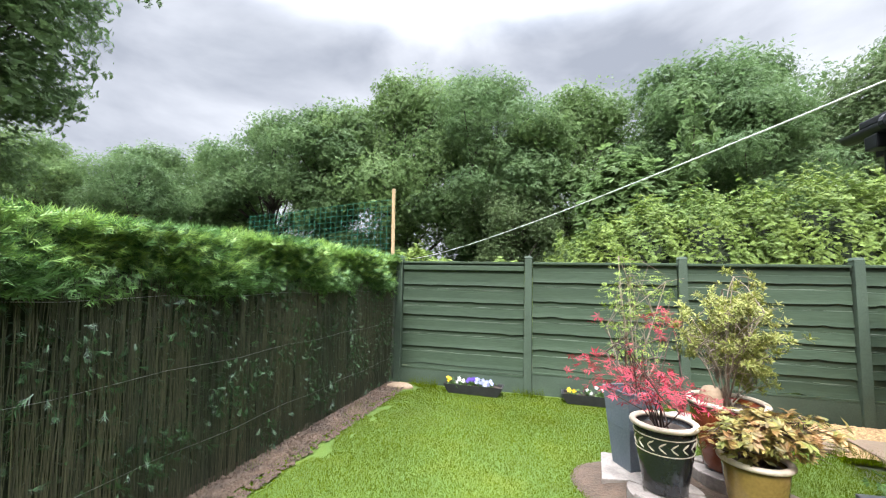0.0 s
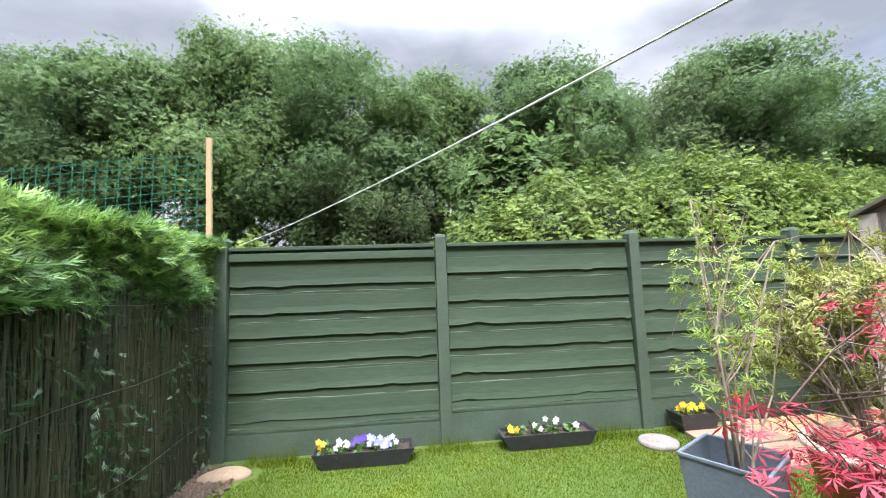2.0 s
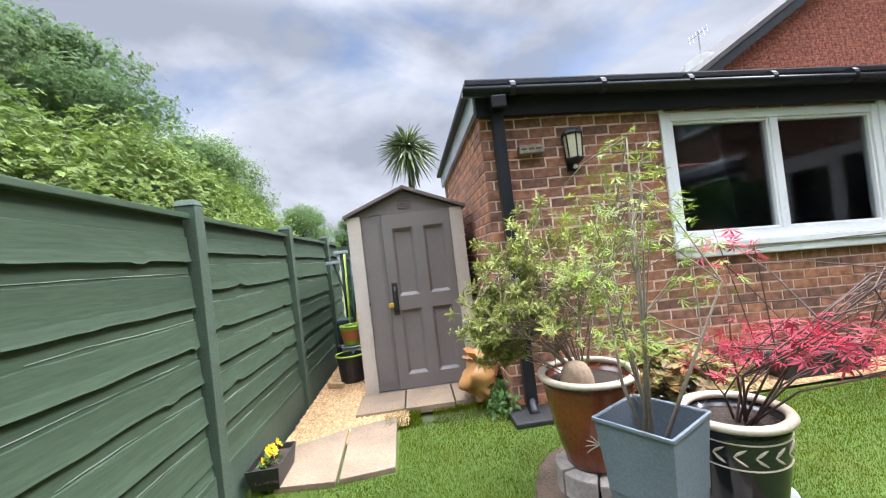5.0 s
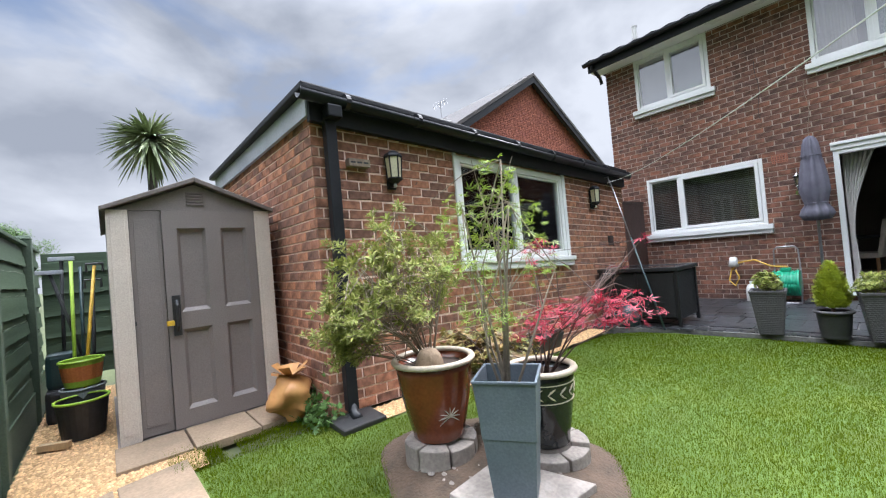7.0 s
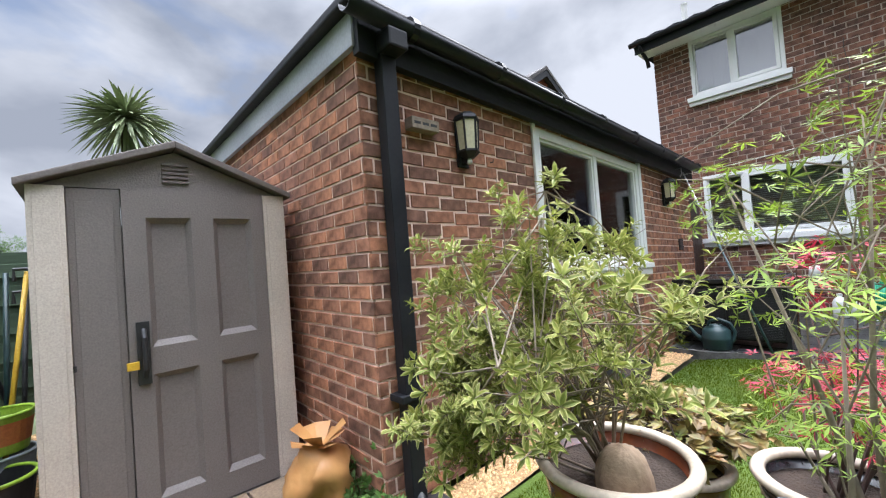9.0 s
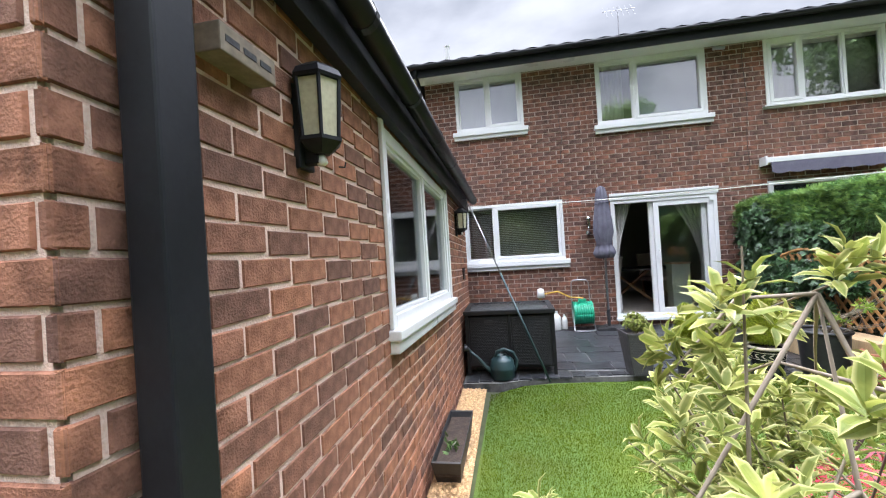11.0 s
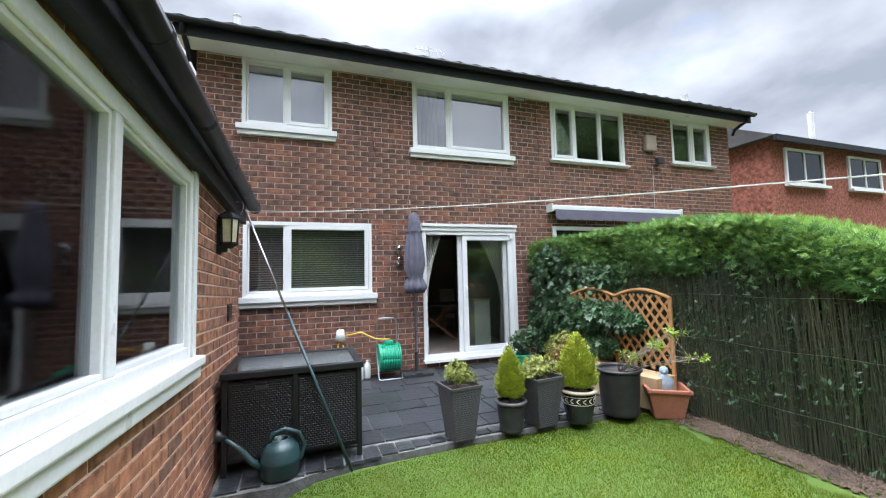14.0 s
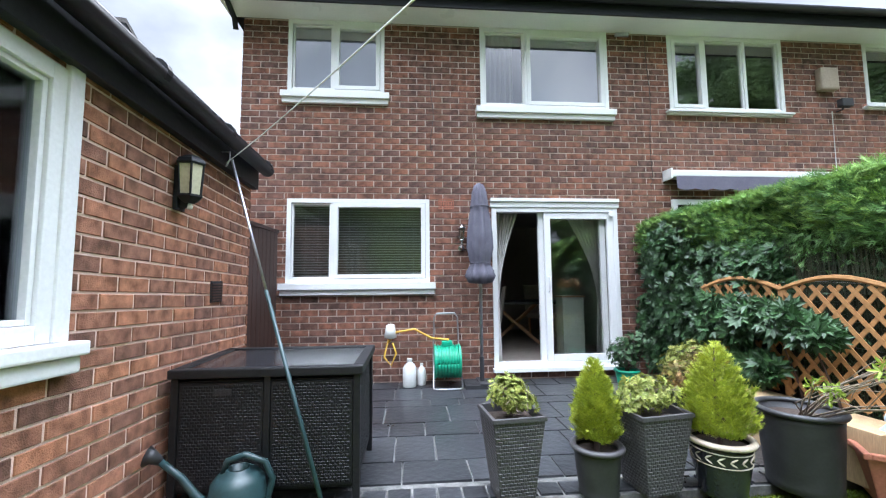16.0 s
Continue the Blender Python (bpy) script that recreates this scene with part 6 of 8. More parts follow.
shrub("variegated_shrub", "cream and green variegated shrub in a brown pot", (0.97, 3.22, 0.58),
      [((1.08, 3.38, 1.12), (0.38, 0.34, 0.30)), ((1.28, 3.48, 1.18), (0.2, 0.2, 0.2)), ((0.85, 3.22, 1.18), (0.30, 0.28, 0.26)), ((1.12, 3.30, 1.44), (0.18, 0.18, 0.16)), ((1.06, 3.60, 0.95), (0.26, 0.2, 0.22)), ((1.04, 3.72, 1.02), (0.22, 0.12, 0.16)), ((1.3, 3.6, 0.82), (0.12, 0.12, 0.18)), ((1.10, 2.98, 1.20), (0.15, 0.14, 0.17))],
      WHORL_V, WHORL_F, 0.040, 1250, VARIEGATED, TWIG, 71, stems=18, stem_r=0.006, droop=0.3, twigs=210, along=True)
shrub("green_maple", "young green cut-leaved maple with thin stems", (0.37, 3.23, 0.40),
      [((0.36, 3.22, 1.56), (0.13, 0.13, 0.15)), ((0.30, 3.20, 1.35), (0.18, 0.16, 0.14)), ((0.56, 3.26, 1.42), (0.17, 0.15, 0.13)), ((0.26, 3.06, 1.18), (0.13, 0.12, 0.12)), ((0.45, 3.32, 1.18), (0.2, 0.14, 0.12)), ((0.40, 3.28, 0.96), (0.2, 0.18, 0.13))],
      MAPLE_V, MAPLE_F, 0.042, 560, MAPLE_GREEN, TWIG, 72, stems=7, stem_r=0.009, upright=True, twigs=60)
shrub("red_maple", "crimson cut-leaved maple with spreading twigs", (0.48, 2.81, 0.49),
      [((0.40, 2.72, 0.86), (0.22, 0.22, 0.10)), ((0.12, 2.60, 0.88), (0.24, 0.18, 0.09)), ((0.55, 2.52, 0.80), (0.2, 0.2, 0.08)), ((0.05, 2.78, 0.96), (0.16, 0.12, 0.07)), ((0.46, 2.78, 1.20), (0.14, 0.13, 0.13)), ((0.32, 2.42, 0.82), (0.2, 0.16, 0.08)), ((0.46, 2.9, 0.78), (0.16, 0.14, 0.07)), ((0.06, 2.33, 1.24), (0.05, 0.05, 0.03)), ((0.22, 2.30, 1.10), (0.06, 0.05, 0.03)), ((0.17, 2.30, 0.93), (0.06, 0.06, 0.03))],
      MAPLE_V, MAPLE_F, 0.05, 430, MAPLE_RED, TWIG_DARK, 73, stems=10, stem_r=0.0055, upright=True, twigs=70)
shrub("bronze_shrub", "low bronze and yellow-green shrub in an ochre pot", (0.93, 2.72, 0.37),
      [((0.98, 2.74, 0.60), (0.26, 0.24, 0.14)), ((1.22, 2.74, 0.62), (0.18, 0.15, 0.10)), ((0.80, 2.62, 0.58), (0.18, 0.15, 0.1))],
      SPRIG_V, SPRIG_F, 0.05, 560, SHRUB_RED, TWIG_DARK, 74, stems=10, stem_r=0.006, upright=True)


def bedding(label, cx, cy, w, d, h, z, flowers, seed, soil_only=False):
    """A black tapered trough with compost and small bedding flowers."""
    t = thing("flower_trough", label, "flower trough", "troughs along the fence", m=pose(cx, cy, z))
    b = bmesh.new()
    rings = []
    for q, zz in ((0.82, 0), (1.0, h), (0.94, h), (0.90, h * 0.75)):
        dy = d * q if q < 1 else d
        rings.append([b.verts.new((sx * w / 2 * (q if q < 0.9 else 0.96 + (q - 0.96)), sy * dy / 2, zz)) for sx, sy in ((-1, -1), (1, -1), (1, 1), (-1, 1))])
    for p, q in zip(rings, rings[1:]):
        for i in range(4):
            b.faces.new((p[i], p[(i + 1) % 4], q[(i + 1) % 4], q[i]))
    b.faces.new(rings[0][::-1])
    part("tray", b, BLACK_PLASTIC, t, bevel=0.004)
    box_part("compost", (-w * 0.45, w * 0.45, -d * 0.43, d * 0.43, h * 0.3, h * 0.76), COMPOST, t)
    g = np.random.default_rng(seed)
    r = random.Random(seed)
    for x, y, petal, nf in flowers:
        n = 26
        p = np.stack([x + g.normal(0, 0.035, n), y + g.normal(0, 0.03, n), h * 0.8 + np.abs(g.normal(0, 0.025, n))], 1)
        v, f = scatter(p, np.asarray(SPRIG_V) * 0.035, SPRIG_F, g, (0.6, 1.2))
        raw("foliage", v, f, LEAF, t)
        b = bmesh.new()
        for k in range(nf):
            c = Vector((x + r.uniform(-.05, .05), y + r.uniform(-.05, .03), h + r.uniform(0.0, 0.075)))
            face = Vector((r.uniform(-.5, .5), -0.8, r.uniform(0.1, 0.7))).normalized()
            s = face.orthogonal().normalized()
            u = face.cross(s)
            for j in range(5):
                a = 2 * math.pi * j / 5
                d1 = s * math.cos(a) + u * math.sin(a)
                d2 = s * math.cos(a + 0.55) + u * math.sin(a + 0.55)
                d0 = s * math.cos(a - 0.55) + u * math.sin(a - 0.55)
                b.faces.new([b.verts.new(c + q) for q in (Vector((0, 0, 0)), d0 * 0.018 + face * 0.003, d1 * 0.027 + face * 0.005, d2 * 0.018 + face * 0.003)])
        part("blooms", b, petal, t)
    return t


bedding("black plastic trough of white, violet and yellow pansies", -1.20, 4.98, 0.76, 0.22, 0.12, 0.02,
        [(-0.31, 0.0, PETAL_YELLOW, 4), (-0.17, 0.0, PETAL_WHITE, 10), (-0.05, 0.02, PETAL_VIOLET, 8), (0.07, 0.0, PETAL_BLUE, 10), (0.19, 0.0, PETAL_BLUE, 10)], 81)
bedding("black plastic trough of sparse yellow and white pansies", 0.27, 5.04, 0.80, 0.22, 0.12, 0.02,
        [(-0.27, 0.0, PETAL_YELLOW, 5), (-0.1, 0.0, PETAL_WHITE, 3), (0.05, 0.0, PETAL_WHITE, 3), (0.2, 0.0, PETAL_WHITE, 2)], 82)
bedding("black plastic pot of bright yellow pansies", 1.60, 5.06, 0.36, 0.20, 0.14, 0.05,
        [(-0.08, 0.0, PETAL_YELLOW, 9), (0.05, 0.02, PETAL_YELLOW, 9)], 83)
tw = bedding("dark trough with a straggly plant beside the brick wall", 0, 0, 0.85, 0.20, 0.17, 0.04, [(0.15, 0.0, PETAL_WHITE, 1)], 84)
tw.matrix_basis = pose(1.93, 0.88, 0.04, 0, 0, 90)
mt = thing("rubber_mat", "folded black rubber sheet at the downpipe foot", "mat")
b = bmesh.new()
box(b, 1.78, 2.05, 3.06, 3.42, 0.03, 0.075)
for v in b.verts:
    v.co.z += 0.02 * math.sin(v.co.x * 20)
part("sheet", b, BLACK_PLASTIC, mt, bevel=0.012)
# sack of compost by the shed
b = bmesh.new()
bmesh.ops.create_uvsphere(b, u_segments=24, v_segments=16, radius=0.2, matrix=Matrix.Translation((2.42, 3.55, 0.2)) @ Matrix.Diagonal((0.8, 0.8, 1.0, 1)))
for v in b.verts:
    k = (v.co.z) / 0.4
    if k > 0.62:
        f = 1 - 0.75 * (k - 0.62) / 0.38
        v.co.x, v.co.y = 2.42 + (v.co.x - 2.42) * f * 1.25, 3.55 + (v.co.y - 3.55) * f * 1.25
        v.co.z += 0.06 * (k - 0.62)
    v.co += Vector((noise.noise(v.co * 8), noise.noise(v.co * 8 + Vector((3, 1, 0))), noise.noise(v.co * 6))) * 0.085
    v.co.z = max(v.co.z, 0.045)
sack = thing("sack", "half-full orange plastic sack slumped by the shed", "sack")
part("bag", b, SACK, sack, smooth=True)
b = bmesh.new()
for k in range(10):
    a = k * 0.63
    c = Vector((2.42, 3.55, 0.37))
    e = c + Vector((0.14 * math.cos(a), 0.14 * math.sin(a), 0.08 + 0.035 * math.sin(k * 2.1)))
    s = Vector((-math.sin(a), math.cos(a), 0)) * 0.045
    b.faces.new([b.verts.new(p) for p in (c - s * 0.5, e - s, e + s, c + s * 0.5)])
tagged(part("neck", b, SACK, sack), kind="stuff")
iv = thing("ivy_clump", "small ivy clump at the garage corner", "ivy")
p = np.stack([rg.normal(2.22, 0.14, 260), rg.normal(3.42, 0.06, 260), np.abs(rg.normal(0.06, 0.08, 260)) + 0.02], 1)
v, f = scatter(p, np.asarray(SPRIG_V) * 0.045, SPRIG_F, rg, (0.6, 1.3))
raw("leaves", v, f, LEAF, iv, kind="stuff")


# ---- patio furniture and pots ----
def weave(b, o, du, dv, n, nu, nv, h=0.003):
    """Raised over-and-under strands on a flat face: o corner, du and dv full sides, n outward."""
    o, du, dv, n = Vector(o), Vector(du), Vector(dv), Vector(n)
    for i in range(nu):
        for j in range(nv):
            c0, c1 = i / nu + (0.5 / nu if j % 2 else 0), (i + 1) / nu + (0.5 / nu if j % 2 else 0)
            c1 = min(c1, 1.0)
            if c1 - c0 < 0.2 / nu:
                continue
            base = [o + du * u + dv * v for u, v in ((c0, j / nv), (c1, j / nv), (c1, (j + 0.9) / nv), (c0, (j + 0.9) / nv))]
            m = sum(base, Vector()) / 4
            top = [m + (p - m) * 0.62 + n * h for p in base]
            lo, hi = [b.verts.new(p) for p in base], [b.verts.new(p) for p in top]
            b.faces.new(hi)
            for k in range(4):
                b.faces.new((lo[k], lo[(k + 1) % 4], hi[(k + 1) % 4], hi[k]))


bx = thing("storage_box", "black woven rattan storage box with a dark glass top", "storage box")
BX0, BX1, BY0, BY1, BZ0, BZ1 = 0.97, 2.02, -1.62, -0.88, 0.17, 0.80
b = bmesh.new()
box(b, BX0 + 0.02, BX1 - 0.02, BY0 + 0.02, BY1 - 0.02, BZ0, BZ1 - 0.02)
part("body", b, RATTAN, bx)
for px, py in ((BX0, BY0), (BX1 - 0.04, BY0), (BX0, BY1 - 0.04), (BX1 - 0.04, BY1 - 0.04)):
    box_part("leg", (px, px + 0.04, py, py + 0.04, PATIO_Z, BZ1), RATTAN, bx)
mx = (BX0 + BX1) / 2
for a, c in ((BX0 + 0.045, mx - 0.022), (mx + 0.022, BX1 - 0.045)):
    b = bmesh.new()
    box(b, a, c, BY1 - 0.02, BY1 - 0.004, BZ0 + 0.02, BZ1 - 0.03)
    dr = part("door", b, RATTAN, bx, bevel=0.003)
    b = bmesh.new()
    weave(b, (a + 0.01, BY1 - 0.0045, BZ0 + 0.03), (c - a - 0.02, 0, 0), (0, 0, BZ1 - BZ0 - 0.07), (0, 1, 0), 16, 32)
    part("weave", b, RATTAN, dr)
box_part("post", (mx - 0.018, mx + 0.018, BY1 - 0.02, BY1 + 0.002, BZ0, BZ1), RATTAN, bx)
box_part("handle_slot", (BX1 - 0.33, BX1 - 0.23, BY1 - 0.003, BY1 + 0.0015, 0.70, 0.735), IRON, bx)
b = bmesh.new()
weave(b, (BX0 + 0.0195, BY0 + 0.05, BZ0 + 0.03), (0, BY1 - BY0 - 0.1, 0), (0, 0, BZ1 - BZ0 - 0.07), (-1, 0, 0), 18, 30)
part("side_weave", b, RATTAN, bx)
for dims in ((BX0 - 0.015, BX1 + 0.015, BY1 - 0.05, BY1 + 0.015, BZ1, BZ1 + 0.05), (BX0 - 0.015, BX1 + 0.015, BY0 - 0.015, BY0 + 0.05, BZ1, BZ1 + 0.05), (BX0 - 0.015, BX0 + 0.05, BY0 + 0.051, BY1 - 0.051, BZ1, BZ1 + 0.05), (BX1 - 0.05, BX1 + 0.015, BY0 + 0.051, BY1 - 0.051, BZ1, BZ1 + 0.05)):
    box_part("lid_rail", dims, RATTAN, bx, bevel=0.008)
b = bmesh.new()
box(b, BX0 + 0.045, BX1 - 0.045, BY0 + 0.045, BY1 - 0.045, BZ1 + 0.034, BZ1 + 0.042)
part("glass_top", b, GLOSS_BLACK, bx, "dark glossy glass top")

# watering can
wc = thing("watering_can", "dark green plastic watering can with a black rose", "watering can", m=pose(1.52, -0.66, PATIO_Z))
b = bmesh.new()
lathe(b, [(0.125, 0), (0.135, 0.015), (0.14, 0.11), (0.142, 0.12), (0.138, 0.13), (0.13, 0.20), (0.10, 0.235), (0.062, 0.25), (0.06, 0.262), (0.05, 0.262), (0.048, 0.235)], 30)
part("tank", b, CAN_GREEN, wc, smooth=True)
b = bmesh.new()
tube(b, [(0.11, 0, 0.07), (0.19, 0.0, 0.13), (0.27, 0.0, 0.24), (0.37, 0.0, 0.33)], [0.032, 0.024, 0.018, 0.016], 12)
part("spout", b, CAN_GREEN, wc, smooth=True)
b = bmesh.new()
tube(b, [(0.365, 0, 0.328), (0.40, 0, 0.352), (0.43, 0, 0.36)], [0.02, 0.032, 0.05], 14)
part("rose", b, BLACK_PLASTIC, wc, "black plastic rose", smooth=True)
b = bmesh.new()
tube(b, [(0.075, 0, 0.23), (0.055, 0, 0.30), (-0.03, 0, 0.325), (-0.13, 0, 0.28), (-0.17, 0, 0.19), (-0.15, 0, 0.10), (-0.125, 0, 0.07)], 0.017, 10)
part("handle", b, CAN_GREEN, wc, smooth=True)
wc.matrix_basis = pose(1.60, -0.79, PATIO_Z, 0, 0, 8) @ Matrix.Scale(1.02, 4)

# washing line and its prop
ln = thing("washing_line", "thin pale washing line stretched across the garden", "washing line")
A, B = Vector((1.96, -1.30, 2.17)), Vector((-2.18, 5.17, 1.75))
b = bmesh.new()
tube(b, [A.lerp(B, t) + Vector((0, 0, -0.60 * t * (1 - t))) for t in [k / 24 for k in range(25)]], 0.0027, 5)
part("cord", b, ROPE, ln)
b = bmesh.new()
tube(b, [(2.02, -1.33, 2.26), (1.95, -1.33, 2.26), (1.945, -1.32, 2.20), (1.96, -1.30, 2.145)], 0.006, 6)
part("hook", b, STEEL, ln)
pp = thing("line_prop", "slim steel and green prop leaning from the gutter", "clothes prop")
b = bmesh.new()
P0, P1 = Vector((1.93, -1.32, 2.20)), Vector((1.08, -0.62, 0.08))
tube(b, [P0, P0.lerp(P1, 0.45)], 0.009, 8)
part("upper_tube", b, STEEL, pp, smooth=True)
b = bmesh.new()
tube(b, [P0.lerp(P1, 0.43), P1], 0.0125, 8)
part("lower_tube", b, CAN_GREEN, pp, smooth=True)


def lantern(label, at, s=1.0):
    """A black six-sided wall lantern; local -x is away from the wall."""
    t = thing("wall_lantern", label, "wall lantern", "wall lanterns", m=Matrix.Translation(at) @ Matrix.Scale(s, 4))
    cx = -0.06

    def hexa(b, prof, rot=0.0):
        rings = [[b.verts.new((cx + r * math.cos(a + rot), r * math.sin(a + rot), z)) for a in [math.pi / 3 * k for k in range(6)]] for r, z in prof]
        for p, q in zip(rings, rings[1:]):
            for i in range(6):
                b.faces.new((p[i], p[(i + 1) % 6], q[(i + 1) % 6], q[i]))
        b.faces.new(rings[0][::-1])
        b.faces.new(rings[-1])
    b = bmesh.new()
    hexa(b, [(0.082, 0.108), (0.086, 0.118), (0.075, 0.140), (0.035, 0.165), (0.02, 0.17)])
    part("roof", b, BLACK_PAINT, t)
    b = bmesh.new()
    hexa(b, [(0.06, -0.075), (0.072, 0.106)])
    part("glass", b, CREAM_GLASS, t, "cream frosted lamp glass")
    for k in range(6):
        a = math.pi / 3 * k
        b = bmesh.new()
        tube(b, [(cx + 0.063 * math.cos(a), 0.063 * math.sin(a), -0.078), (cx + 0.075 * math.cos(a), 0.075 * math.sin(a), 0.11)], 0.0065, 6)
        part("bar", b, BLACK_PAINT, t)
    b = bmesh.new()
    hexa(b, [(0.03, -0.125), (0.055, -0.105), (0.073, -0.088), (0.073, -0.076)])
    part("base", b, BLACK_PAINT, t)
    b = bmesh.new()
    lathe(b, [(0.012, -0.16), (0.02, -0.15), (0.012, -0.126)], 12, cx, 0)
    part("sensor", b, WHITE_PVC, t, "small pale sensor", smooth=True)
    b = bmesh.new()
    box(b, -0.012, 0.012, -0.045, 0.045, -0.17, 0.10)
    box(b, -0.06, -0.008, -0.02, 0.02, -0.155, -0.10)
    part("back_plate", b, BLACK_PAINT, t, bevel=0.005)
    return t


lantern("black wall lantern with cream glass on the garage wall", (GARAGE_X - 0.012, 2.64, 2.06))
lantern("black wall lantern with cream glass on the garage wall", (GARAGE_X - 0.02, -0.95, 1.94))
pq = thing("wooden_block", "weathered wooden block fixed to the brick wall", "wall block")
b = bmesh.new()
box(b, GARAGE_X - 0.075, GARAGE_X - 0.005, 2.88, 3.08, 2.06, 2.125)
part("block", b, TWIG, pq, bevel=0.004)
b = bmesh.new()
for k in range(3):
    box(b, GARAGE_X - 0.0765, GARAGE_X - 0.0745, 2.90 + k * 0.06, 2.945 + k * 0.06, 2.085, 2.10)
part("faded_lettering", b, IRON, pq)
b = bmesh.new()
tube(b, [(GARAGE_X, 2.36, 1.96), (GARAGE_X - 0.03, 2.36, 1.955), (GARAGE_X - 0.035, 2.36, 1.975)] , 0.004, 6)
tagged(finish("wall_hook", b, IRON), "small black iron hook in the brickwork", "hook")


def air_brick(label, x, y, z, along_x, w, h, material):
    t = thing("air_brick", label, "air brick", "air bricks")
    b = bmesh.new()
    # near-black back sheet stands in for shade in the vent openings
    if along_x:
        frame_rect(b, x, x + w, z, z + h, y - 0.01, y + 0.012, 0.012)
        part("rim", b, material, t)
        for k in range(1, 6):
            box_part("rib", (x + w * k / 6 - 0.006, x + w * k / 6 + 0.006, y - 0.008, y + 0.01, z + 0.012, z + h - 0.012), material, t, bevel=0)
        for k in range(1, 4):
            box_part("rib", (x + 0.012, x + w - 0.012, y - 0.008, y + 0.008, z + h * k / 4 - 0.005, z + h * k / 4 + 0.005), material, t, bevel=0)
        box_part("back", (x + 0.005, x + w - 0.005, y - 0.012, y - 0.0085 + 0.016 - 0.008, z + 0.005, z + h - 0.005), INNER_DARK, t, bevel=0)
    else:
        box_part("back", (x - 0.009, x - 0.001, y, y + w, z, z + h), INNER_DARK, t, bevel=0)
        for k in range(7):
            box_part("slat", (x - 0.018, x - 0.009, y + 0.006, y + w - 0.006, z + 0.008 + k * (h - 0.016) / 7, z + 0.008 + (k + 0.55) * (h - 0.016) / 7), material, t, bevel=0)
        box_part("rim", (x - 0.016, x - 0.0095, y, y + 0.006, z, z + h), material, t, bevel=0)
    return t


air_brick("terracotta air brick in the house wall", 0.12, HOUSE_Y, 2.27, True, 0.20, 0.14, TERRACOTTA)
air_brick("brown louvred vent in the garage wall", GARAGE_X - 0.006, -1.53, 1.20, False, 0.15, 0.15, DARK_WOOD)

# gate between garage and house
gt = thing("garden_gate", "dark brown boarded wooden gate, ajar", "gate", m=pose(2.38, -2.50, 0.1, 0, 0, -93))
for k in range(9):
    box_part("board", (k * 0.108, k * 0.108 + 0.104, -0.01, 0.01, 0.0, 1.84), DARK_WOOD, gt)
for z in (0.25, 0.95, 1.62):
    box_part("ledge", (0.02, 0.95, 0.011, 0.035, z, z + 0.11), DARK_WOOD, gt)
for z in (0.36, 1.06):
    b = bmesh.new()
    v = [b.verts.new((x, y, zz)) for y in (0.011, 0.033) for x, zz in ((0.03, z), (0.14, z), (0.94, z + 0.56), (0.83, z + 0.56))]
    for q in ((0, 1, 2, 3), (7, 6, 5, 4), (0, 4, 5, 1), (1, 5, 6, 2), (2, 6, 7, 3), (3, 7, 4, 0)):
        b.faces.new([v[i] for i in q])
    part("brace", b, DARK_WOOD, gt)
box_part("gate_cap", (-0.01, 0.985, -0.02, 0.045, 1.842, 1.885), DARK_WOOD, gt)
b = bmesh.new()
box(b, 2.62, 2.70, -3.52, -2.03, 0.0, 1.9)
structure("side_boarding", b, DARK_WOOD, "dark boarding closing the side passage", "boarding")


# tall woven planters
def woven_planter(label, at, top, base, h, plant_seed, turn=0):
    t = thing("woven_planter", label, "planter", "planters along the patio edge", m=Matrix.Translation(at) @ pose(0, 0, 0, 0, 0, turn))
    b = bmesh.new()
    square_pot(b, top, base, h, 0.014, 0.09)
    part("body", b, RATTAN_GREY, t)
    for k in range(4):
        b = bmesh.new()
        nu, nv = 10, 24
        for j in range(nv):
            for i in range(nu):
                def P(u, w, out):
                    half = base + (top - base) * w
                    return Vector((-half + 2 * half * u, -half - out, h * w))
                u0, u1 = (i + (0.5 if j % 2 else 0)) / nu, min((i + 1 + (0.5 if j % 2 else 0)) / nu, 1.0)
                if u1 - u0 < 0.03:
                    continue
                lo = [P(u, w, 0.0003) for u, w in ((u0, j / nv), (u1, j / nv), (u1, (j + 0.92) / nv), (u0, (j + 0.92) / nv))]
                m = sum(lo, Vector()) / 4
                hi = [m + (p - m) * 0.65 + Vector((0, -0.0028, 0)) for p in lo]
                a, c = [b.verts.new(p) for p in lo], [b.verts.new(p) for p in hi]
                b.faces.new(c)
                for q in range(4):
                    b.faces.new((a[q], a[(q + 1) % 4], c[(q + 1) % 4], c[q]))
        part("weave", b, RATTAN_GREY, t).matrix_basis = pose(0, 0, 0, 0, 0, 90 * k)
        b = bmesh.new()
        box(b, -top - 0.006, top + 0.006, -top - 0.007, -top + 0.012, h - 0.022, h + 0.004)
        part("rim", b, RATTAN_GREY, t, bevel=0.003).matrix_basis = pose(0, 0, 0, 0, 0, 90 * k)
    b = bmesh.new()
    box(b, -top + 0.02, top - 0.02, -top + 0.02, top - 0.02, h - 0.06, h - 0.045)
    part("compost", b, COMPOST, t)
    return t


woven_planter("tall tapered dark grey woven planter on the slate", (0.08, -0.90, PATIO_Z), 0.155, 0.10, 0.48, 1, 6)
woven_planter("tall tapered dark grey woven planter on the slate", (-0.78, -0.90, PATIO_Z), 0.17, 0.11, 0.47, 2, 8)
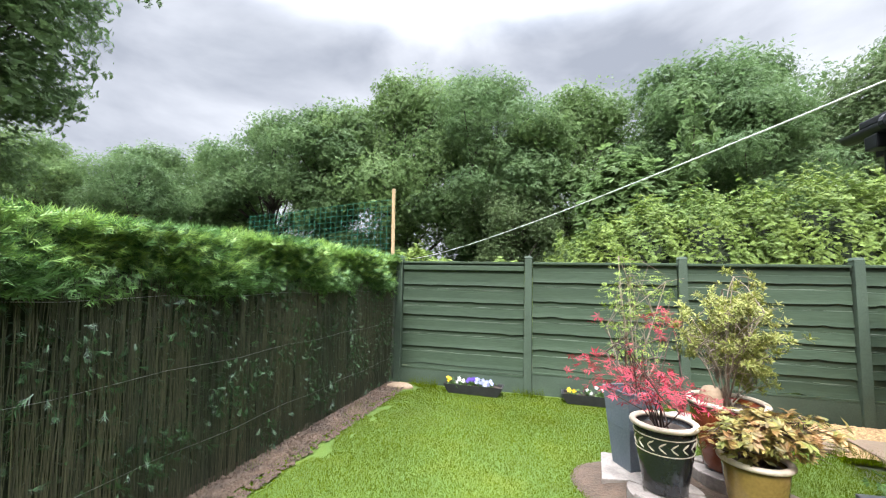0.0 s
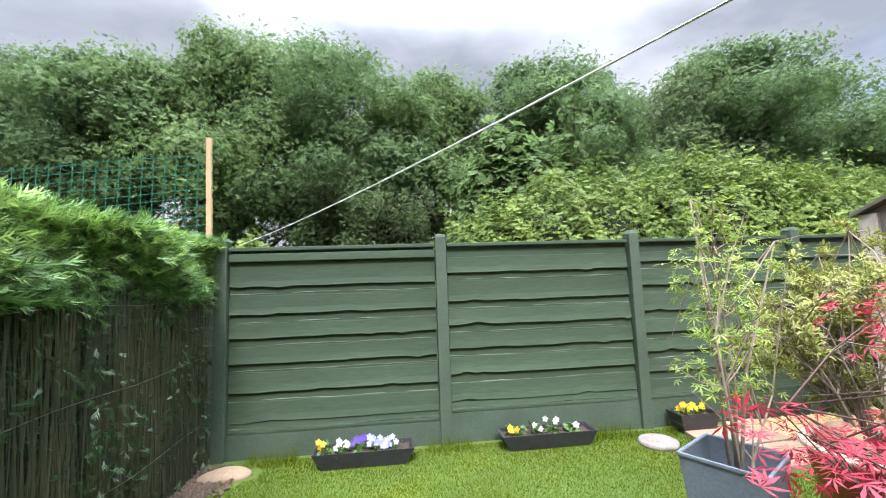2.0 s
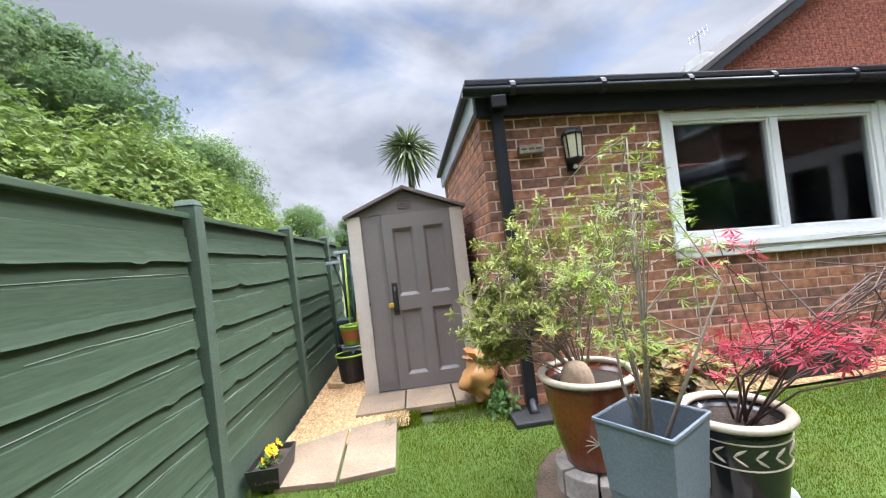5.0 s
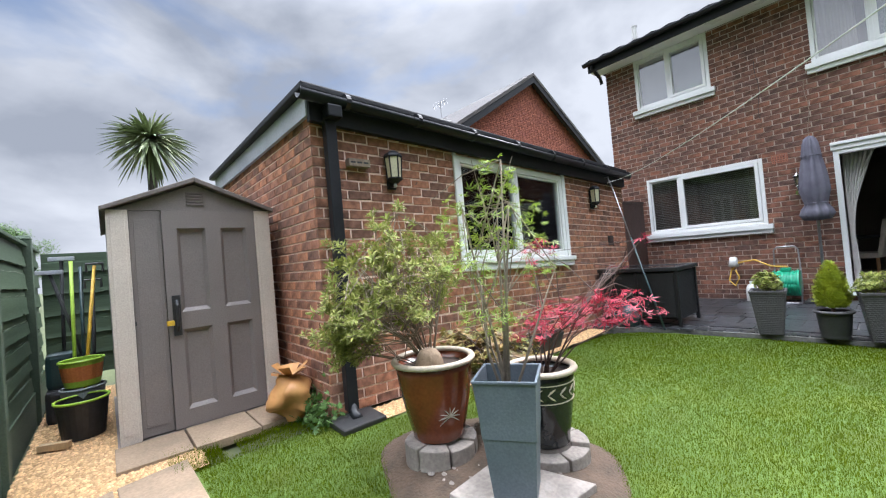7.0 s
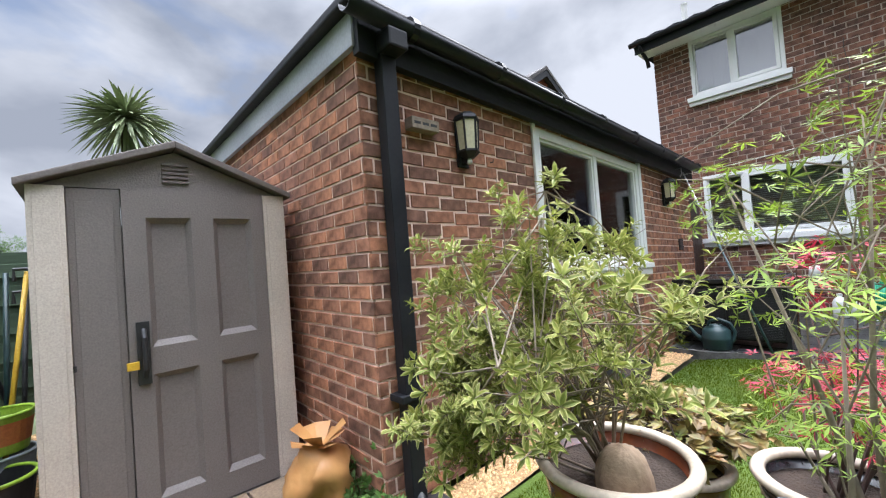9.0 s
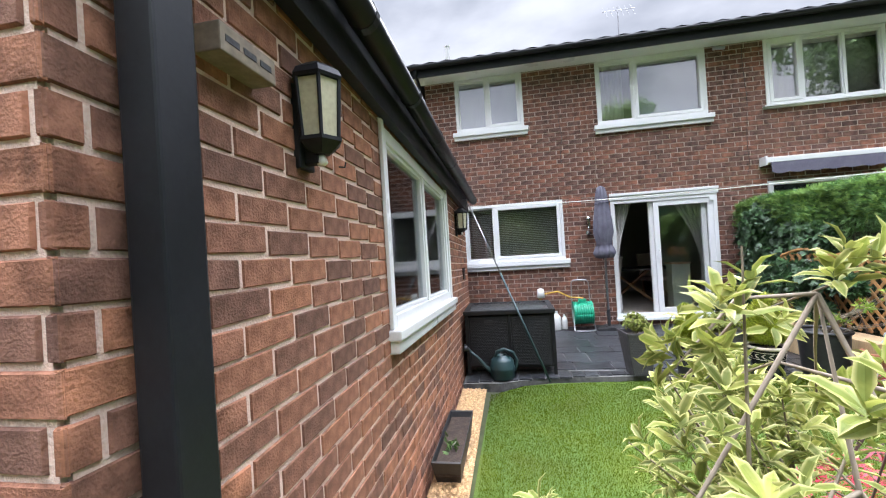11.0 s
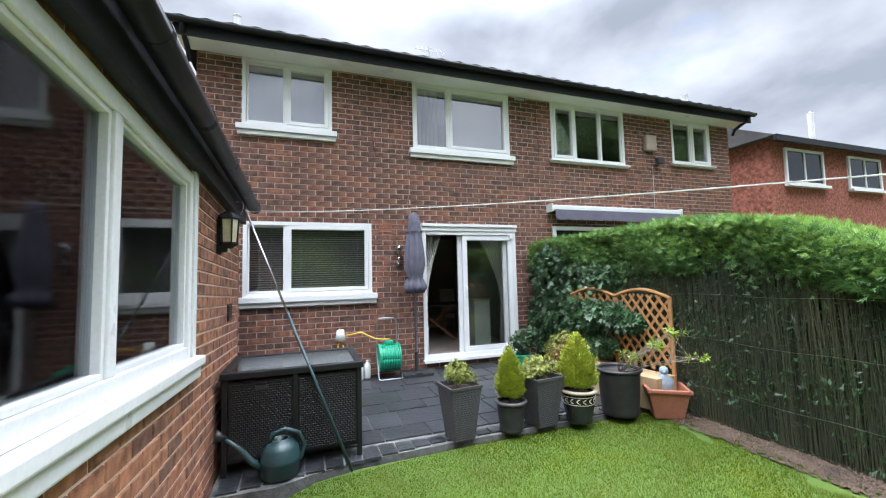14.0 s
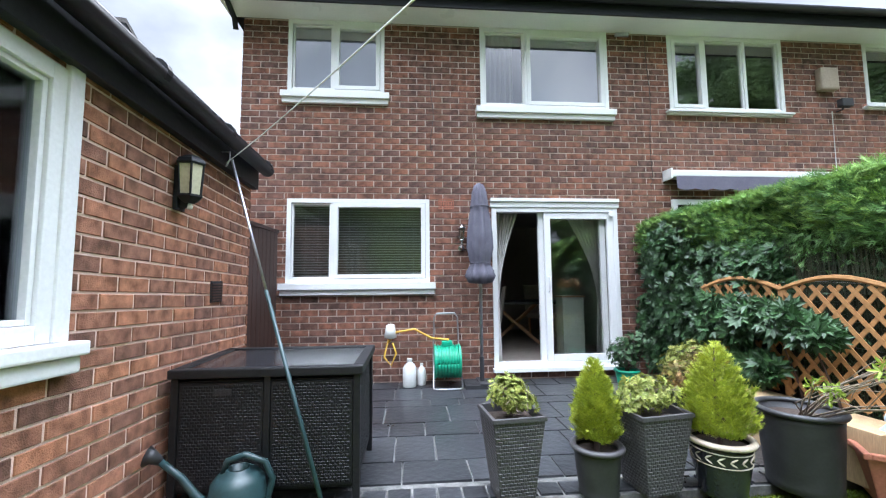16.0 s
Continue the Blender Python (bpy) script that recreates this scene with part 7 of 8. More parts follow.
shrub("gold_shrub", "small cream and yellow leaved shrub in a woven planter", (0.08, -0.90, 0.54), [((0.09, -0.90, 0.66), (0.13, 0.13, 0.10)), ((0.02, -0.86, 0.62), (0.10, 0.1, 0.06))], SPRIG_V, SPRIG_F, 0.034, 420, VARIEGATED, TWIG, 91, stems=6, stem_r=0.004)
shrub("gold_shrub", "small cream and yellow leaved shrub in a woven planter", (-0.78, -0.90, 0.53), [((-0.78, -0.90, 0.64), (0.17, 0.15, 0.10)), ((-0.66, -0.86, 0.60), (0.1, 0.1, 0.06))], SPRIG_V, SPRIG_F, 0.036, 480, VARIEGATED, TWIG, 92, stems=6, stem_r=0.004)
round_pot("plant_pot", "ribbed dark plastic pot on the slate", (-0.43, -0.86, PATIO_Z), 0.145, 0.105, 0.28, BLACK_PLASTIC, RATTAN_GREY, belly=0.3)
round_pot("plant_pot", "dark green glazed pot with a painted cream leaf band", (-1.16, -0.80, PATIO_Z), 0.175, 0.115, 0.32, GLOSS_BLACK, CREAM_GLAZE, bands=2, leaves_band=True)


def cone_conifer(label, at, h, r, seed):
    """A clipped golden conifer: small upright sprays on a cone."""
    g = np.random.default_rng(seed)
    t = thing("dwarf_conifer", label, "conifer", "golden conifers", m=Matrix.Translation(at))
    b = bmesh.new()
    tube(b, [(0, 0, -0.06), (0.01, 0, h * 0.5), (0, 0, h * 0.9)], [0.016, 0.01, 0.003], 7)
    for k in range(14):
        a = k * 2.4
        tube(b, [(0, 0, 0.02), (r * 0.35 * math.cos(a), r * 0.35 * math.sin(a), 0.03 + h * 0.2), (r * 0.6 * math.cos(a), r * 0.6 * math.sin(a), h * 0.35)], [0.006, 0.004, 0.002], 4, caps=False)
    part("trunk", b, TWIG_DARK, t)
    n = 4200
    q = 1 - np.sqrt(g.uniform(0, 1, n)) * 0.97
    a = g.uniform(0, 2 * np.pi, n)
    wide = r * np.sin(np.clip((1 - q) * 1.12, 0, 1) * np.pi * 0.56) ** 0.85 * np.where(q < 0.12, 0.7 + q * 2.5, 1)
    rr = wide * (0.80 + 0.13 * np.sin(a * 5 + q * 16) + g.uniform(-0.22, 0.2, n))
    p = np.stack([rr * np.cos(a), rr * np.sin(a), 0.05 + q * (h - 0.08)], 1)
    d = np.stack([np.cos(a) * 0.55, np.sin(a) * 0.55, np.full(n, 0.75)], 1) + g.normal(0, 0.25, (n, 3))
    d /= np.linalg.norm(d, axis=1, keepdims=True)
    side = np.cross(d, np.stack([np.cos(a), np.sin(a), g.normal(0, 0.4, n)], 1))
    side /= np.linalg.norm(side, axis=1, keepdims=True) + 1e-6
    nrm = np.cross(d, side)
    sh = np.asarray(FROND_V)[None] * g.uniform(0.6, 1.25, (n, 1, 1)) * 0.042
    v = sh[..., 0:1] * d[:, None] + sh[..., 1:2] * 1.6 * side[:, None] + sh[..., 2:3] * nrm[:, None] + p[:, None]
    f = np.asarray(FROND_F)[None] + (np.arange(n) * len(FROND_V))[:, None, None]
    raw("foliage", v.reshape(-1, 3), f.reshape(-1, 3), CONIFER_GOLD, t, kind="stuff")
    return t


cone_conifer("narrow pointed golden-green conifer in a pot", (-0.43, -0.86, 0.33), 0.56, 0.122, 93)
cone_conifer("bushy rounded golden-green conifer in a pot", (-1.16, -0.80, 0.36), 0.62, 0.185, 94)
bp = round_pot("plant_pot", "large black woven-look plastic pot", (-1.70, -0.82, PATIO_Z), 0.225, 0.175, 0.47, BLACK_PLASTIC, BLACK_PLASTIC, belly=0.2)
shrub("sparse_shrub", "sparse shrub with bright leaf tufts on bare twigs", (-1.70, -0.82, 0.46),
      [((-1.55, -0.55, 0.72), (0.07, 0.07, 0.05)), ((-1.95, -0.35, 0.95), (0.08, 0.08, 0.05)), ((-1.72, -0.35, 0.85), (0.07, 0.07, 0.05)), ((-1.98, -0.12, 0.74), (0.07, 0.07, 0.04)), ((-1.80, -0.70, 0.62), (0.06, 0.06, 0.04))], WHORL_V, WHORL_F, 0.05, 26, MAPLE_GREEN, TWIG, 95, stems=14, stem_r=0.006, twigs=26)
# trellis planter
tp = thing("trellis_planter", "orange-brown wooden planter with an arched lattice trellis", "trellis planter", m=pose(-2.13, -1.24, PATIO_Z, 0, 0, -82))
box_part("trough", (-0.56, 0.56, -0.16, 0.16, 0.0, 0.34), PALE_WOOD, tp, bevel=0.006)
for x in (-0.56, 0.16, 0.88):
    box_part("upright", (x, x + 0.04, -0.185, -0.162, 0.0, 1.18), TRELLIS_WOOD, tp)
for half in (0, 1):
    xa = -0.54 + half * 0.72
    b = bmesh.new()
    tube(b, [(xa + 0.72 * k / 8, -0.173, 1.17 + 0.09 * math.sin(math.pi * k / 8)) for k in range(9)], 0.02, 6)
    part("arch", b, TRELLIS_WOOD, tp)
for k in range(-8, 19):
    for s, dy in ((1, -0.168), (-1, -0.179)):
        x0 = k * 0.115 - 0.55
        pts = []
        for q in range(0, 21):
            z = 0.36 + 0.84 * q / 20
            x = x0 + s * (z - 0.36) * 0.75 + (0 if s > 0 else 0.62)
            if -0.54 < x < 0.90:
                pts.append((x, z))
        if len(pts) > 2:
            (xa, za), (xb, zb) = pts[0], pts[-1]
            d = Vector((xb - xa, 0, zb - za)).normalized()
            p = Vector((-d.z, 0, d.x)) * 0.014
            b = bmesh.new()
            v = [b.verts.new(Vector((x, dy + e, z)) + sg * p) for e in (-0.005, 0.005) for x, z, sg in ((xa, za, -1), (xb, zb, -1), (xb, zb, 1), (xa, za, 1))]
            for qd in ((0, 1, 2, 3), (7, 6, 5, 4), (0, 4, 5, 1), (1, 5, 6, 2), (2, 6, 7, 3), (3, 7, 4, 0)):
                b.faces.new([v[i] for i in qd])
            part("lath", b, TRELLIS_WOOD, tp)


def climber(name, label, blobs, n, leaf, size, seed):
    g = np.random.default_rng(seed)
    t = thing(name, label, "climber")
    pts = []
    b = bmesh.new()
    for c, r in blobs:
        m = int(n / len(blobs))
        d = g.normal(size=(m, 3))
        d /= np.linalg.norm(d, axis=1, keepdims=True)
        pts.append(np.array(c) + d * np.array(r) * g.uniform(0.3, 1.05, (m, 1)) ** 0.5)
        tube(b, [(-2.42, c[1], 0.05), ((c[0] - 2.42) / 2, c[1] + 0.06, c[2] * 0.5), c], [0.012, 0.009, 0.004], 5)
    part("stems", b, TWIG_DARK, t)
    p = np.concatenate(pts)
    p[:, 2] = np.maximum(p[:, 2], 0.09)
    v, f = scatter(p, np.asarray(SPRIG_V) * size, SPRIG_F, g, (0.6, 1.4), np.tile([[0.8, 0.1, 0.3]], (len(p), 1)), 0.1)
    raw("leaves", v, f, leaf, t, kind="stuff")
    return t


climber("climbing_ivy", "dark green ivy climbing over the hedge end", [((-2.38, -3.2, 0.7), (0.16, 0.4, 0.55)), ((-2.38, -2.7, 0.8), (0.18, 0.45, 0.6)), ((-2.36, -2.9, 1.5), (0.18, 0.55, 0.5)), ((-2.38, -2.15, 1.1), (0.18, 0.4, 0.6)), ((-2.38, -1.75, 1.35), (0.15, 0.3, 0.3))], 5200, IVY, 0.07, 96)
climber("trellis_climber", "green climber with broad leaves spilling over the trellis", [((-2.16, -1.42, 1.02), (0.10, 0.26, 0.15)), ((-2.16, -1.75, 0.98), (0.12, 0.26, 0.20)), ((-2.16, -2.05, 0.95), (0.12, 0.2, 0.26)), ((-2.16, -1.15, 0.96), (0.08, 0.2, 0.10)), ((-2.16, -2.0, 0.5), (0.1, 0.22, 0.2)), ((-2.16, -1.6, 0.62), (0.08, 0.2, 0.12))], 1500, IVY, 0.08, 97)
for lb, at, r1, s, lf in (("small white-flowered plant in a green pot by the door", (-1.80, -2.95, PATIO_Z), 0.13, 98, IVY), ("variegated shrub in a dark pot by the hedge", (-1.98, -2.25, PATIO_Z), 0.17, 99, VARIEGATED), ("yellow-leaved shrub in a dark pot by the hedge", (-1.75, -1.85, PATIO_Z), 0.16, 100, SHRUB_RED)):
    round_pot("plant_pot", "small pot on the slate beside the hedge", at, r1, r1 * 0.7, 0.22, GREEN_PLASTIC if s == 98 else BLACK_PLASTIC)
    x, y = at[:2]
    shrub("pot_shrub", lb, (x, y, 0.26), [((x, y, 0.48), (0.22, 0.2, 0.17)), ((x - 0.1, y + 0.08, 0.62), (0.16, 0.16, 0.12))], SPRIG_V, SPRIG_F, 0.042, 460, lf, TWIG_DARK, s, stems=7, stem_r=0.005)
shrub("pot_shrub", "yellow-green variegated shrub beside the hedge", (-2.0, -2.0, 0.12), [((-1.98, -2.05, 0.55), (0.26, 0.24, 0.2))], SPRIG_V, SPRIG_F, 0.042, 520, VARIEGATED, TWIG_DARK, 105, stems=7, stem_r=0.005)
# terracotta trough with a bird ornament
tc = thing("terracotta_trough", "tapered terracotta plastic trough on the lawn edge", "planter", m=pose(-2.20, -0.72, 0.03, 0, 0, 55))
b = bmesh.new()
square_pot(b, 0.235, 0.165, 0.30, 0.03, 0.13)
bmesh.ops.scale(b, vec=(1, 0.82, 1), verts=b.verts)
part("body", b, TERRACOTTA, tc, bevel=0.01)
b = bmesh.new()
frame_w = 0.25
for x0, x1, y0, y1 in ((-frame_w, frame_w, -0.208, -0.172), (-frame_w, frame_w, 0.172, 0.208), (-frame_w, -frame_w + 0.036, -0.1715, 0.1715), (frame_w - 0.036, frame_w, -0.1715, 0.1715)):
    box(b, x0, x1, y0, y1, 0.275, 0.31)
part("rim", b, TERRACOTTA, tc, bevel=0.008)
b = bmesh.new()
bmesh.ops.create_uvsphere(b, u_segments=24, v_segments=18, radius=1.0)
for v in b.verts:
    z = v.co.z
    k = 0.095 * (1 + 0.15 * z) if z < 0.35 else 0.095 * (1.05 - 0.75 * (z - 0.35))
    v.co = Vector((v.co.x * k * 0.95 + (0.018 if z > 0.55 else 0) - 0.015 * (1 - z), v.co.y * k, 0.20 + z * 0.17))
head = bmesh.ops.create_uvsphere(b, u_segments=16, v_segments=12, radius=0.046, matrix=Matrix.Translation((0.02, 0, 0.37)))
tail = bmesh.ops.create_cone(b, segments=10, radius1=0.045, radius2=0.02, depth=0.22, cap_ends=True, matrix=pose(-0.055, 0, 0.10, 0, 20, 0))
beak = bmesh.ops.create_cone(b, segments=8, radius1=0.016, radius2=0.003, depth=0.045, cap_ends=True, matrix=pose(0.07, 0, 0.365, 0, 100, 0))
ob = finish("bird_statue", b, PALE_BLUE, smooth=True)
ob.matrix_basis = pose(-2.20, -0.71, 0.12, 0, 0, 50)
tagged(ob, "pale blue-grey stone bird ornament in a trough", "statue")


# ---- against the house wall ----
hr = thing("hose_reel", "bright green hose reel cart with a steel handle", "hose reel", m=pose(0.25, -3.31, PATIO_Z) @ Matrix.Scale(1.22, 4))
for xa in (-0.13, 0.11):
    b = bmesh.new()
    tube(b, [(xa, 0, 0.24), (xa + 0.02, 0, 0.24)], 0.165, 26)
    part("side_disc", b, GREEN_PLASTIC, hr, bevel=0.004)
b = bmesh.new()
tube(b, [(-0.12, 0, 0.24), (0.12, 0, 0.24)], 0.15, 26)
part("drum", b, GREEN_PLASTIC, hr, smooth=False)
for k in range(7):
    b = bmesh.new()
    tube(b, [(-0.095 + k * 0.03, 0.152 * math.cos(a), 0.24 + 0.152 * math.sin(a)) for a in [2 * math.pi * j / 24 for j in range(25)]], 0.011, 6)
    part("hose_coil", b, GREEN_PLASTIC, hr, smooth=True)
b = bmesh.new()
tube(b, [(-0.14, 0.14, 0.012), (-0.13, -0.10, 0.30), (-0.12, -0.11, 0.66), (-0.09, -0.11, 0.70), (0.09, -0.11, 0.70), (0.12, -0.11, 0.66), (0.13, -0.10, 0.30), (0.14, 0.14, 0.012), (0.10, 0.17, 0.012), (-0.10, 0.17, 0.012), (-0.14, 0.14, 0.012)], 0.009, 8)
part("frame", b, STEEL, hr, smooth=True)
b = bmesh.new()
tube(b, [(0.03, 0.02, 0.40), (-0.02, 0.0, 0.45), (0.15, -0.05, 0.46), (0.32, -0.06, 0.55), (0.5, -0.08, 0.52), (0.58, -0.08, 0.42)], 0.011, 8)
tube(b, [(0.58, -0.08, 0.45), (0.62, -0.06, 0.28), (0.55, -0.04, 0.2), (0.50, -0.05, 0.32), (0.54, -0.06, 0.42)], 0.009, 8)
part("yellow_hose", b, YELLOW, hr, "yellow hose", smooth=True)
b = bmesh.new()
box(b, -0.05, 0.05, -0.05, 0.05, 0.39, 0.44)
part("guide", b, GREEN_PLASTIC, hr, bevel=0.01)
b = bmesh.new()
lathe(b, [(0.042, 0.46), (0.062, 0.47), (0.045, 0.59), (0.02, 0.60)], 20, 0.56, -0.09)
part("tap_cover", b, MILKY, hr, "pale grey cup over the tap", smooth=True)
for x, y, s, h in ((0.70, -3.34, 0.078, 0.32), (0.555, -3.40, 0.05, 0.25)):
    bt = thing("plastic_bottle", "milky white plastic bottle against the wall", "bottle", "bottles by the wall", m=pose(x, y, PATIO_Z))
    b = bmesh.new()
    lathe(b, [(s, 0), (s * 1.05, 0.01), (s * 1.05, h * 0.66), (s * 0.8, h * 0.8), (s * 0.34, h * 0.9), (s * 0.34, h * 0.95)], 20)
    part("body", b, MILKY, bt, smooth=True)
    b = bmesh.new()
    lathe(b, [(s * 0.4, h * 0.95), (s * 0.4, h * 1.03), (s * 0.1, h * 1.035)], 16)
    part("cap", b, MILKY, bt)
ps = thing("parasol", "closed grey canvas parasol on a cast base", "parasol", m=pose(-0.17, -3.28, PATIO_Z))
b = bmesh.new()
tube(b, [(0, 0, 0.05), (0, 0, 2.40)], 0.019, 12)
part("pole", b, STEEL, ps, smooth=True)
b = bmesh.new()
tube(b, [(0, 0, 0.03), (0, 0, 0.34)], 0.028, 12)
part("socket", b, IRON, ps)
for k in range(6):
    box_part("base_bar", (-0.22, 0.22, -0.17 + k * 0.06, -0.13 + k * 0.06, 0.0, 0.045), IRON, ps)
box_part("base_plate", (-0.05, 0.05, -0.175, 0.175, 0.046, 0.06), IRON, ps)
b = bmesh.new()
prof = [(0.012, 2.47), (0.055, 2.44), (0.082, 2.35), (0.098, 2.20), (0.10, 2.14), (0.115, 2.05), (0.14, 1.85), (0.15, 1.66), (0.118, 1.50), (0.108, 1.46), (0.15, 1.38), (0.17, 1.31), (0.13, 1.23), (0.06, 1.22)]
seg = 48
rings = [[b.verts.new((r * (1 + 0.17 * math.sin(8 * a + 0.5 * z)) * math.cos(a), r * (1 + 0.17 * math.sin(8 * a + 0.5 * z)) * math.sin(a), z)) for a in [2 * math.pi * k / seg for k in range(seg)]] for r, z in prof]
for p, q in zip(rings, rings[1:]):
    for i in range(seg):
        b.faces.new((p[i], p[(i + 1) % seg], q[(i + 1) % seg], q[i]))
b.faces.new(rings[0])
part("canopy", b, CANVAS, ps, smooth=True)
for z, r in ((2.165, 0.116), (1.465, 0.126)):
    b = bmesh.new()
    tube(b, [(r * math.cos(a), r * math.sin(a), z + 0.01 * math.sin(a)) for a in [2 * math.pi * j / 20 for j in range(21)]], 0.007, 6)
    part("tie", b, CANVAS, ps)
wl1 = thing("coach_lamp", "small chrome coach lamp on the house wall", "wall lamp", m=pose(0.03, HOUSE_Y, 1.86))
b = bmesh.new()
lathe(b, [(0.03, 0.0), (0.045, 0.14), (0.05, 0.145)], 6, 0, 0.1)
part("glass", b, glass_mat("lamp_glass", 0.15, (0.75, 0.75, 0.72)), wl1)
b = bmesh.new()
lathe(b, [(0.062, 0.145), (0.05, 0.165), (0.02, 0.195), (0.008, 0.215)], 12, 0, 0.1)
part("hood", b, CHROME, wl1, smooth=True)
b = bmesh.new()
tube(b, [(0, 0.0, -0.10), (0, 0.05, -0.12), (0, 0.1, -0.06), (0, 0.1, 0.0)], 0.012, 8)
lathe(b, [(0.034, -0.012), (0.034, 0.002)], 12, 0, 0.1)
part("arm", b, CHROME, wl1, smooth=True)
b = bmesh.new()
tube(b, [(0, 0.001, -0.1), (0, 0.02, -0.1)], 0.04, 16)
part("wall_plate", b, CHROME, wl1)

# neighbour's awning, box, flood lamp
aw = thing("awning", "rolled-up white-cased awning with a scalloped grey valance", "awning")
b = bmesh.new()
box(b, -5.95, -2.80, HOUSE_Y + 0.01, HOUSE_Y + 0.17, 2.70, 2.80)
part("case", b, WHITE_PVC, aw, bevel=0.02)
for x in (-2.81, -5.97):
    box_part("end_cap", (x, x + 0.03, HOUSE_Y, HOUSE_Y + 0.19, 2.67, 2.82), WHITE_PVC, aw, bevel=0.012)
b = bmesh.new()
n = 96
pts = [(-2.86 - 3.03 * k / n, 2.545 - 0.028 * abs(math.sin(math.pi * k / 8))) for k in range(n + 1)]
up = [[b.verts.new((x, HOUSE_Y + 0.175 + dy, 2.71)) for x, z in pts] for dy in (0, 0.006)]
dn = [[b.verts.new((x, HOUSE_Y + 0.182 + dy, z)) for x, z in pts] for dy in (0, 0.006)]
for k in range(n):
    b.faces.new((up[0][k], up[0][k + 1], dn[0][k + 1], dn[0][k]))
    b.faces.new((up[1][k], dn[1][k], dn[1][k + 1], up[1][k + 1]))
    b.faces.new((dn[0][k], dn[0][k + 1], dn[1][k + 1], dn[1][k]))
part("valance", b, AWNING, aw)
nd = tagged(new("door_2"), "white patio door of the adjoining house, mostly hidden", "door", kind="structure")
b = bmesh.new()
frame_rect(b, -5.0, -2.88, 0.2, 2.42, HOUSE_Y + 0.008, HOUSE_Y + 0.05, 0.07)
part("door_frame", b, WHITE_PVC, nd, bevel=0.005)
b = bmesh.new()
box(b, -4.92, -2.96, HOUSE_Y + 0.012, HOUSE_Y + 0.02, 0.28, 2.34)
part("pane", b, GLOSS_BLACK, nd)
mb = thing("burglar_alarm", "beige alarm box high on the house wall", "alarm box")
box_part("case", (-5.47, -5.19, HOUSE_Y + 0.005, HOUSE_Y + 0.11, 4.03, 4.36), BEIGE, mb, bevel=0.03)
fl = thing("flood_lamp", "small dark flood lamp with a hanging cable", "flood lamp")
b = bmesh.new()
box(b, -5.60, -5.42, HOUSE_Y + 0.08, HOUSE_Y + 0.16, 3.76, 3.88)
part("head", b, IRON, fl, bevel=0.012)
b = bmesh.new()
tube(b, [(-5.5, HOUSE_Y, 3.74), (-5.5, HOUSE_Y + 0.09, 3.74), (-5.5, HOUSE_Y + 0.1, 3.79)], 0.012, 6)
part("bracket", b, IRON, fl)
b = bmesh.new()
tube(b, [(-5.42, HOUSE_Y + 0.012, 3.74), (-5.41, HOUSE_Y + 0.012, 2.85)], 0.005, 5)
part("cable", b, MILKY, fl)
cb = thing("wall_cable", "thin dark cables running down the brickwork", "cable")
for x, z0, z1 in ((0.40, 3.0, 4.0), (-0.16, 2.5, 3.45), (-2.64, 2.75, 4.78), (-2.62, 2.60, 2.75)):
    b = bmesh.new()
    tube(b, [(x + 0.02 * math.sin(k * 1.1), HOUSE_Y + 0.011, z0 + (z1 - z0) * k / 8) for k in range(9)], 0.004, 5)
    part("cable_run", b, BEIGE if x == -0.16 else IRON, cb)
sl = thing("security_camera", "small white camera under the eaves", "camera box")
b = bmesh.new()
tube(b, [(-2.16, HOUSE_Y + 0.06, 4.74), (-2.32, HOUSE_Y + 0.13, 4.70)], 0.03, 10)
part("housing", b, STEEL, sl)
dpp = thing("downpipe_neighbour", "black gutter outlet bend at the house corner", "downpipe")
for x in (2.93, -7.85):
    b = bmesh.new()
    tube(b, [(x, HOUSE_Y + 0.44, 4.93), (x, HOUSE_Y + 0.40, 4.84), (x, HOUSE_Y + 0.10, 4.72), (x, HOUSE_Y + 0.05, 4.6)], 0.034, 10)
    part("bend", b, BLACK_PVC, dpp, smooth=True)
for k, (x, y, z0, z1, r) in enumerate(((2.46, HOUSE_Y - 0.7, 5.2, 5.86, 0.05), (-6.8, HOUSE_Y - 0.25, 5.05, 5.55, 0.06))):
    fu = thing("boiler_flue", "pale metal flue pipe on the roof", "flue", "flues")
    b = bmesh.new()
    lathe(b, [(r, z0), (r, z1 - 0.02), (r * 1.15, z1 - 0.02), (r * 1.15, z1), (r * 0.8, z1 + 0.005)], 16, x, y)
    part("pipe", b, MILKY, fu, smooth=False)
an = thing("aerial", "thin steel television aerial on the roof", "aerial")


def aerial(t, x, y, z, s):
    b = bmesh.new()
    tube(b, [(x, y, z - 1.3 * s), (x, y, z + 0.3 * s)], 0.015, 6)
    part("mast", b, STEEL, t)
    b = bmesh.new()
    tube(b, [(x - 0.5 * s, y + 0.1, z + 0.12 * s), (x + 0.5 * s, y, z + 0.2 * s)], 0.01, 5)
    part("boom", b, STEEL, t)
    for k in range(6):
        b = bmesh.new()
        xx = x - 0.45 * s + k * 0.17 * s
        tube(b, [(xx - 0.05, y + 0.05, z - 0.03 * s), (xx + 0.05, y, z + 0.33 * s)], 0.006, 4)
        part("element", b, STEEL, t)


aerial(an, -1.75, HOUSE_Y - 3.6, 7.5, 0.8)

# dining room seen through the open door
dt = thing("dining_table", "oak dining table with crossed legs", "table", m=pose(-1.15, -5.35, 0.215))
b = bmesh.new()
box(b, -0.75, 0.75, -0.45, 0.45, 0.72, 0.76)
# tabletop coloured near-black for the dim room
part("tabletop", b, INNER_DARK, dt, bevel=0.008)
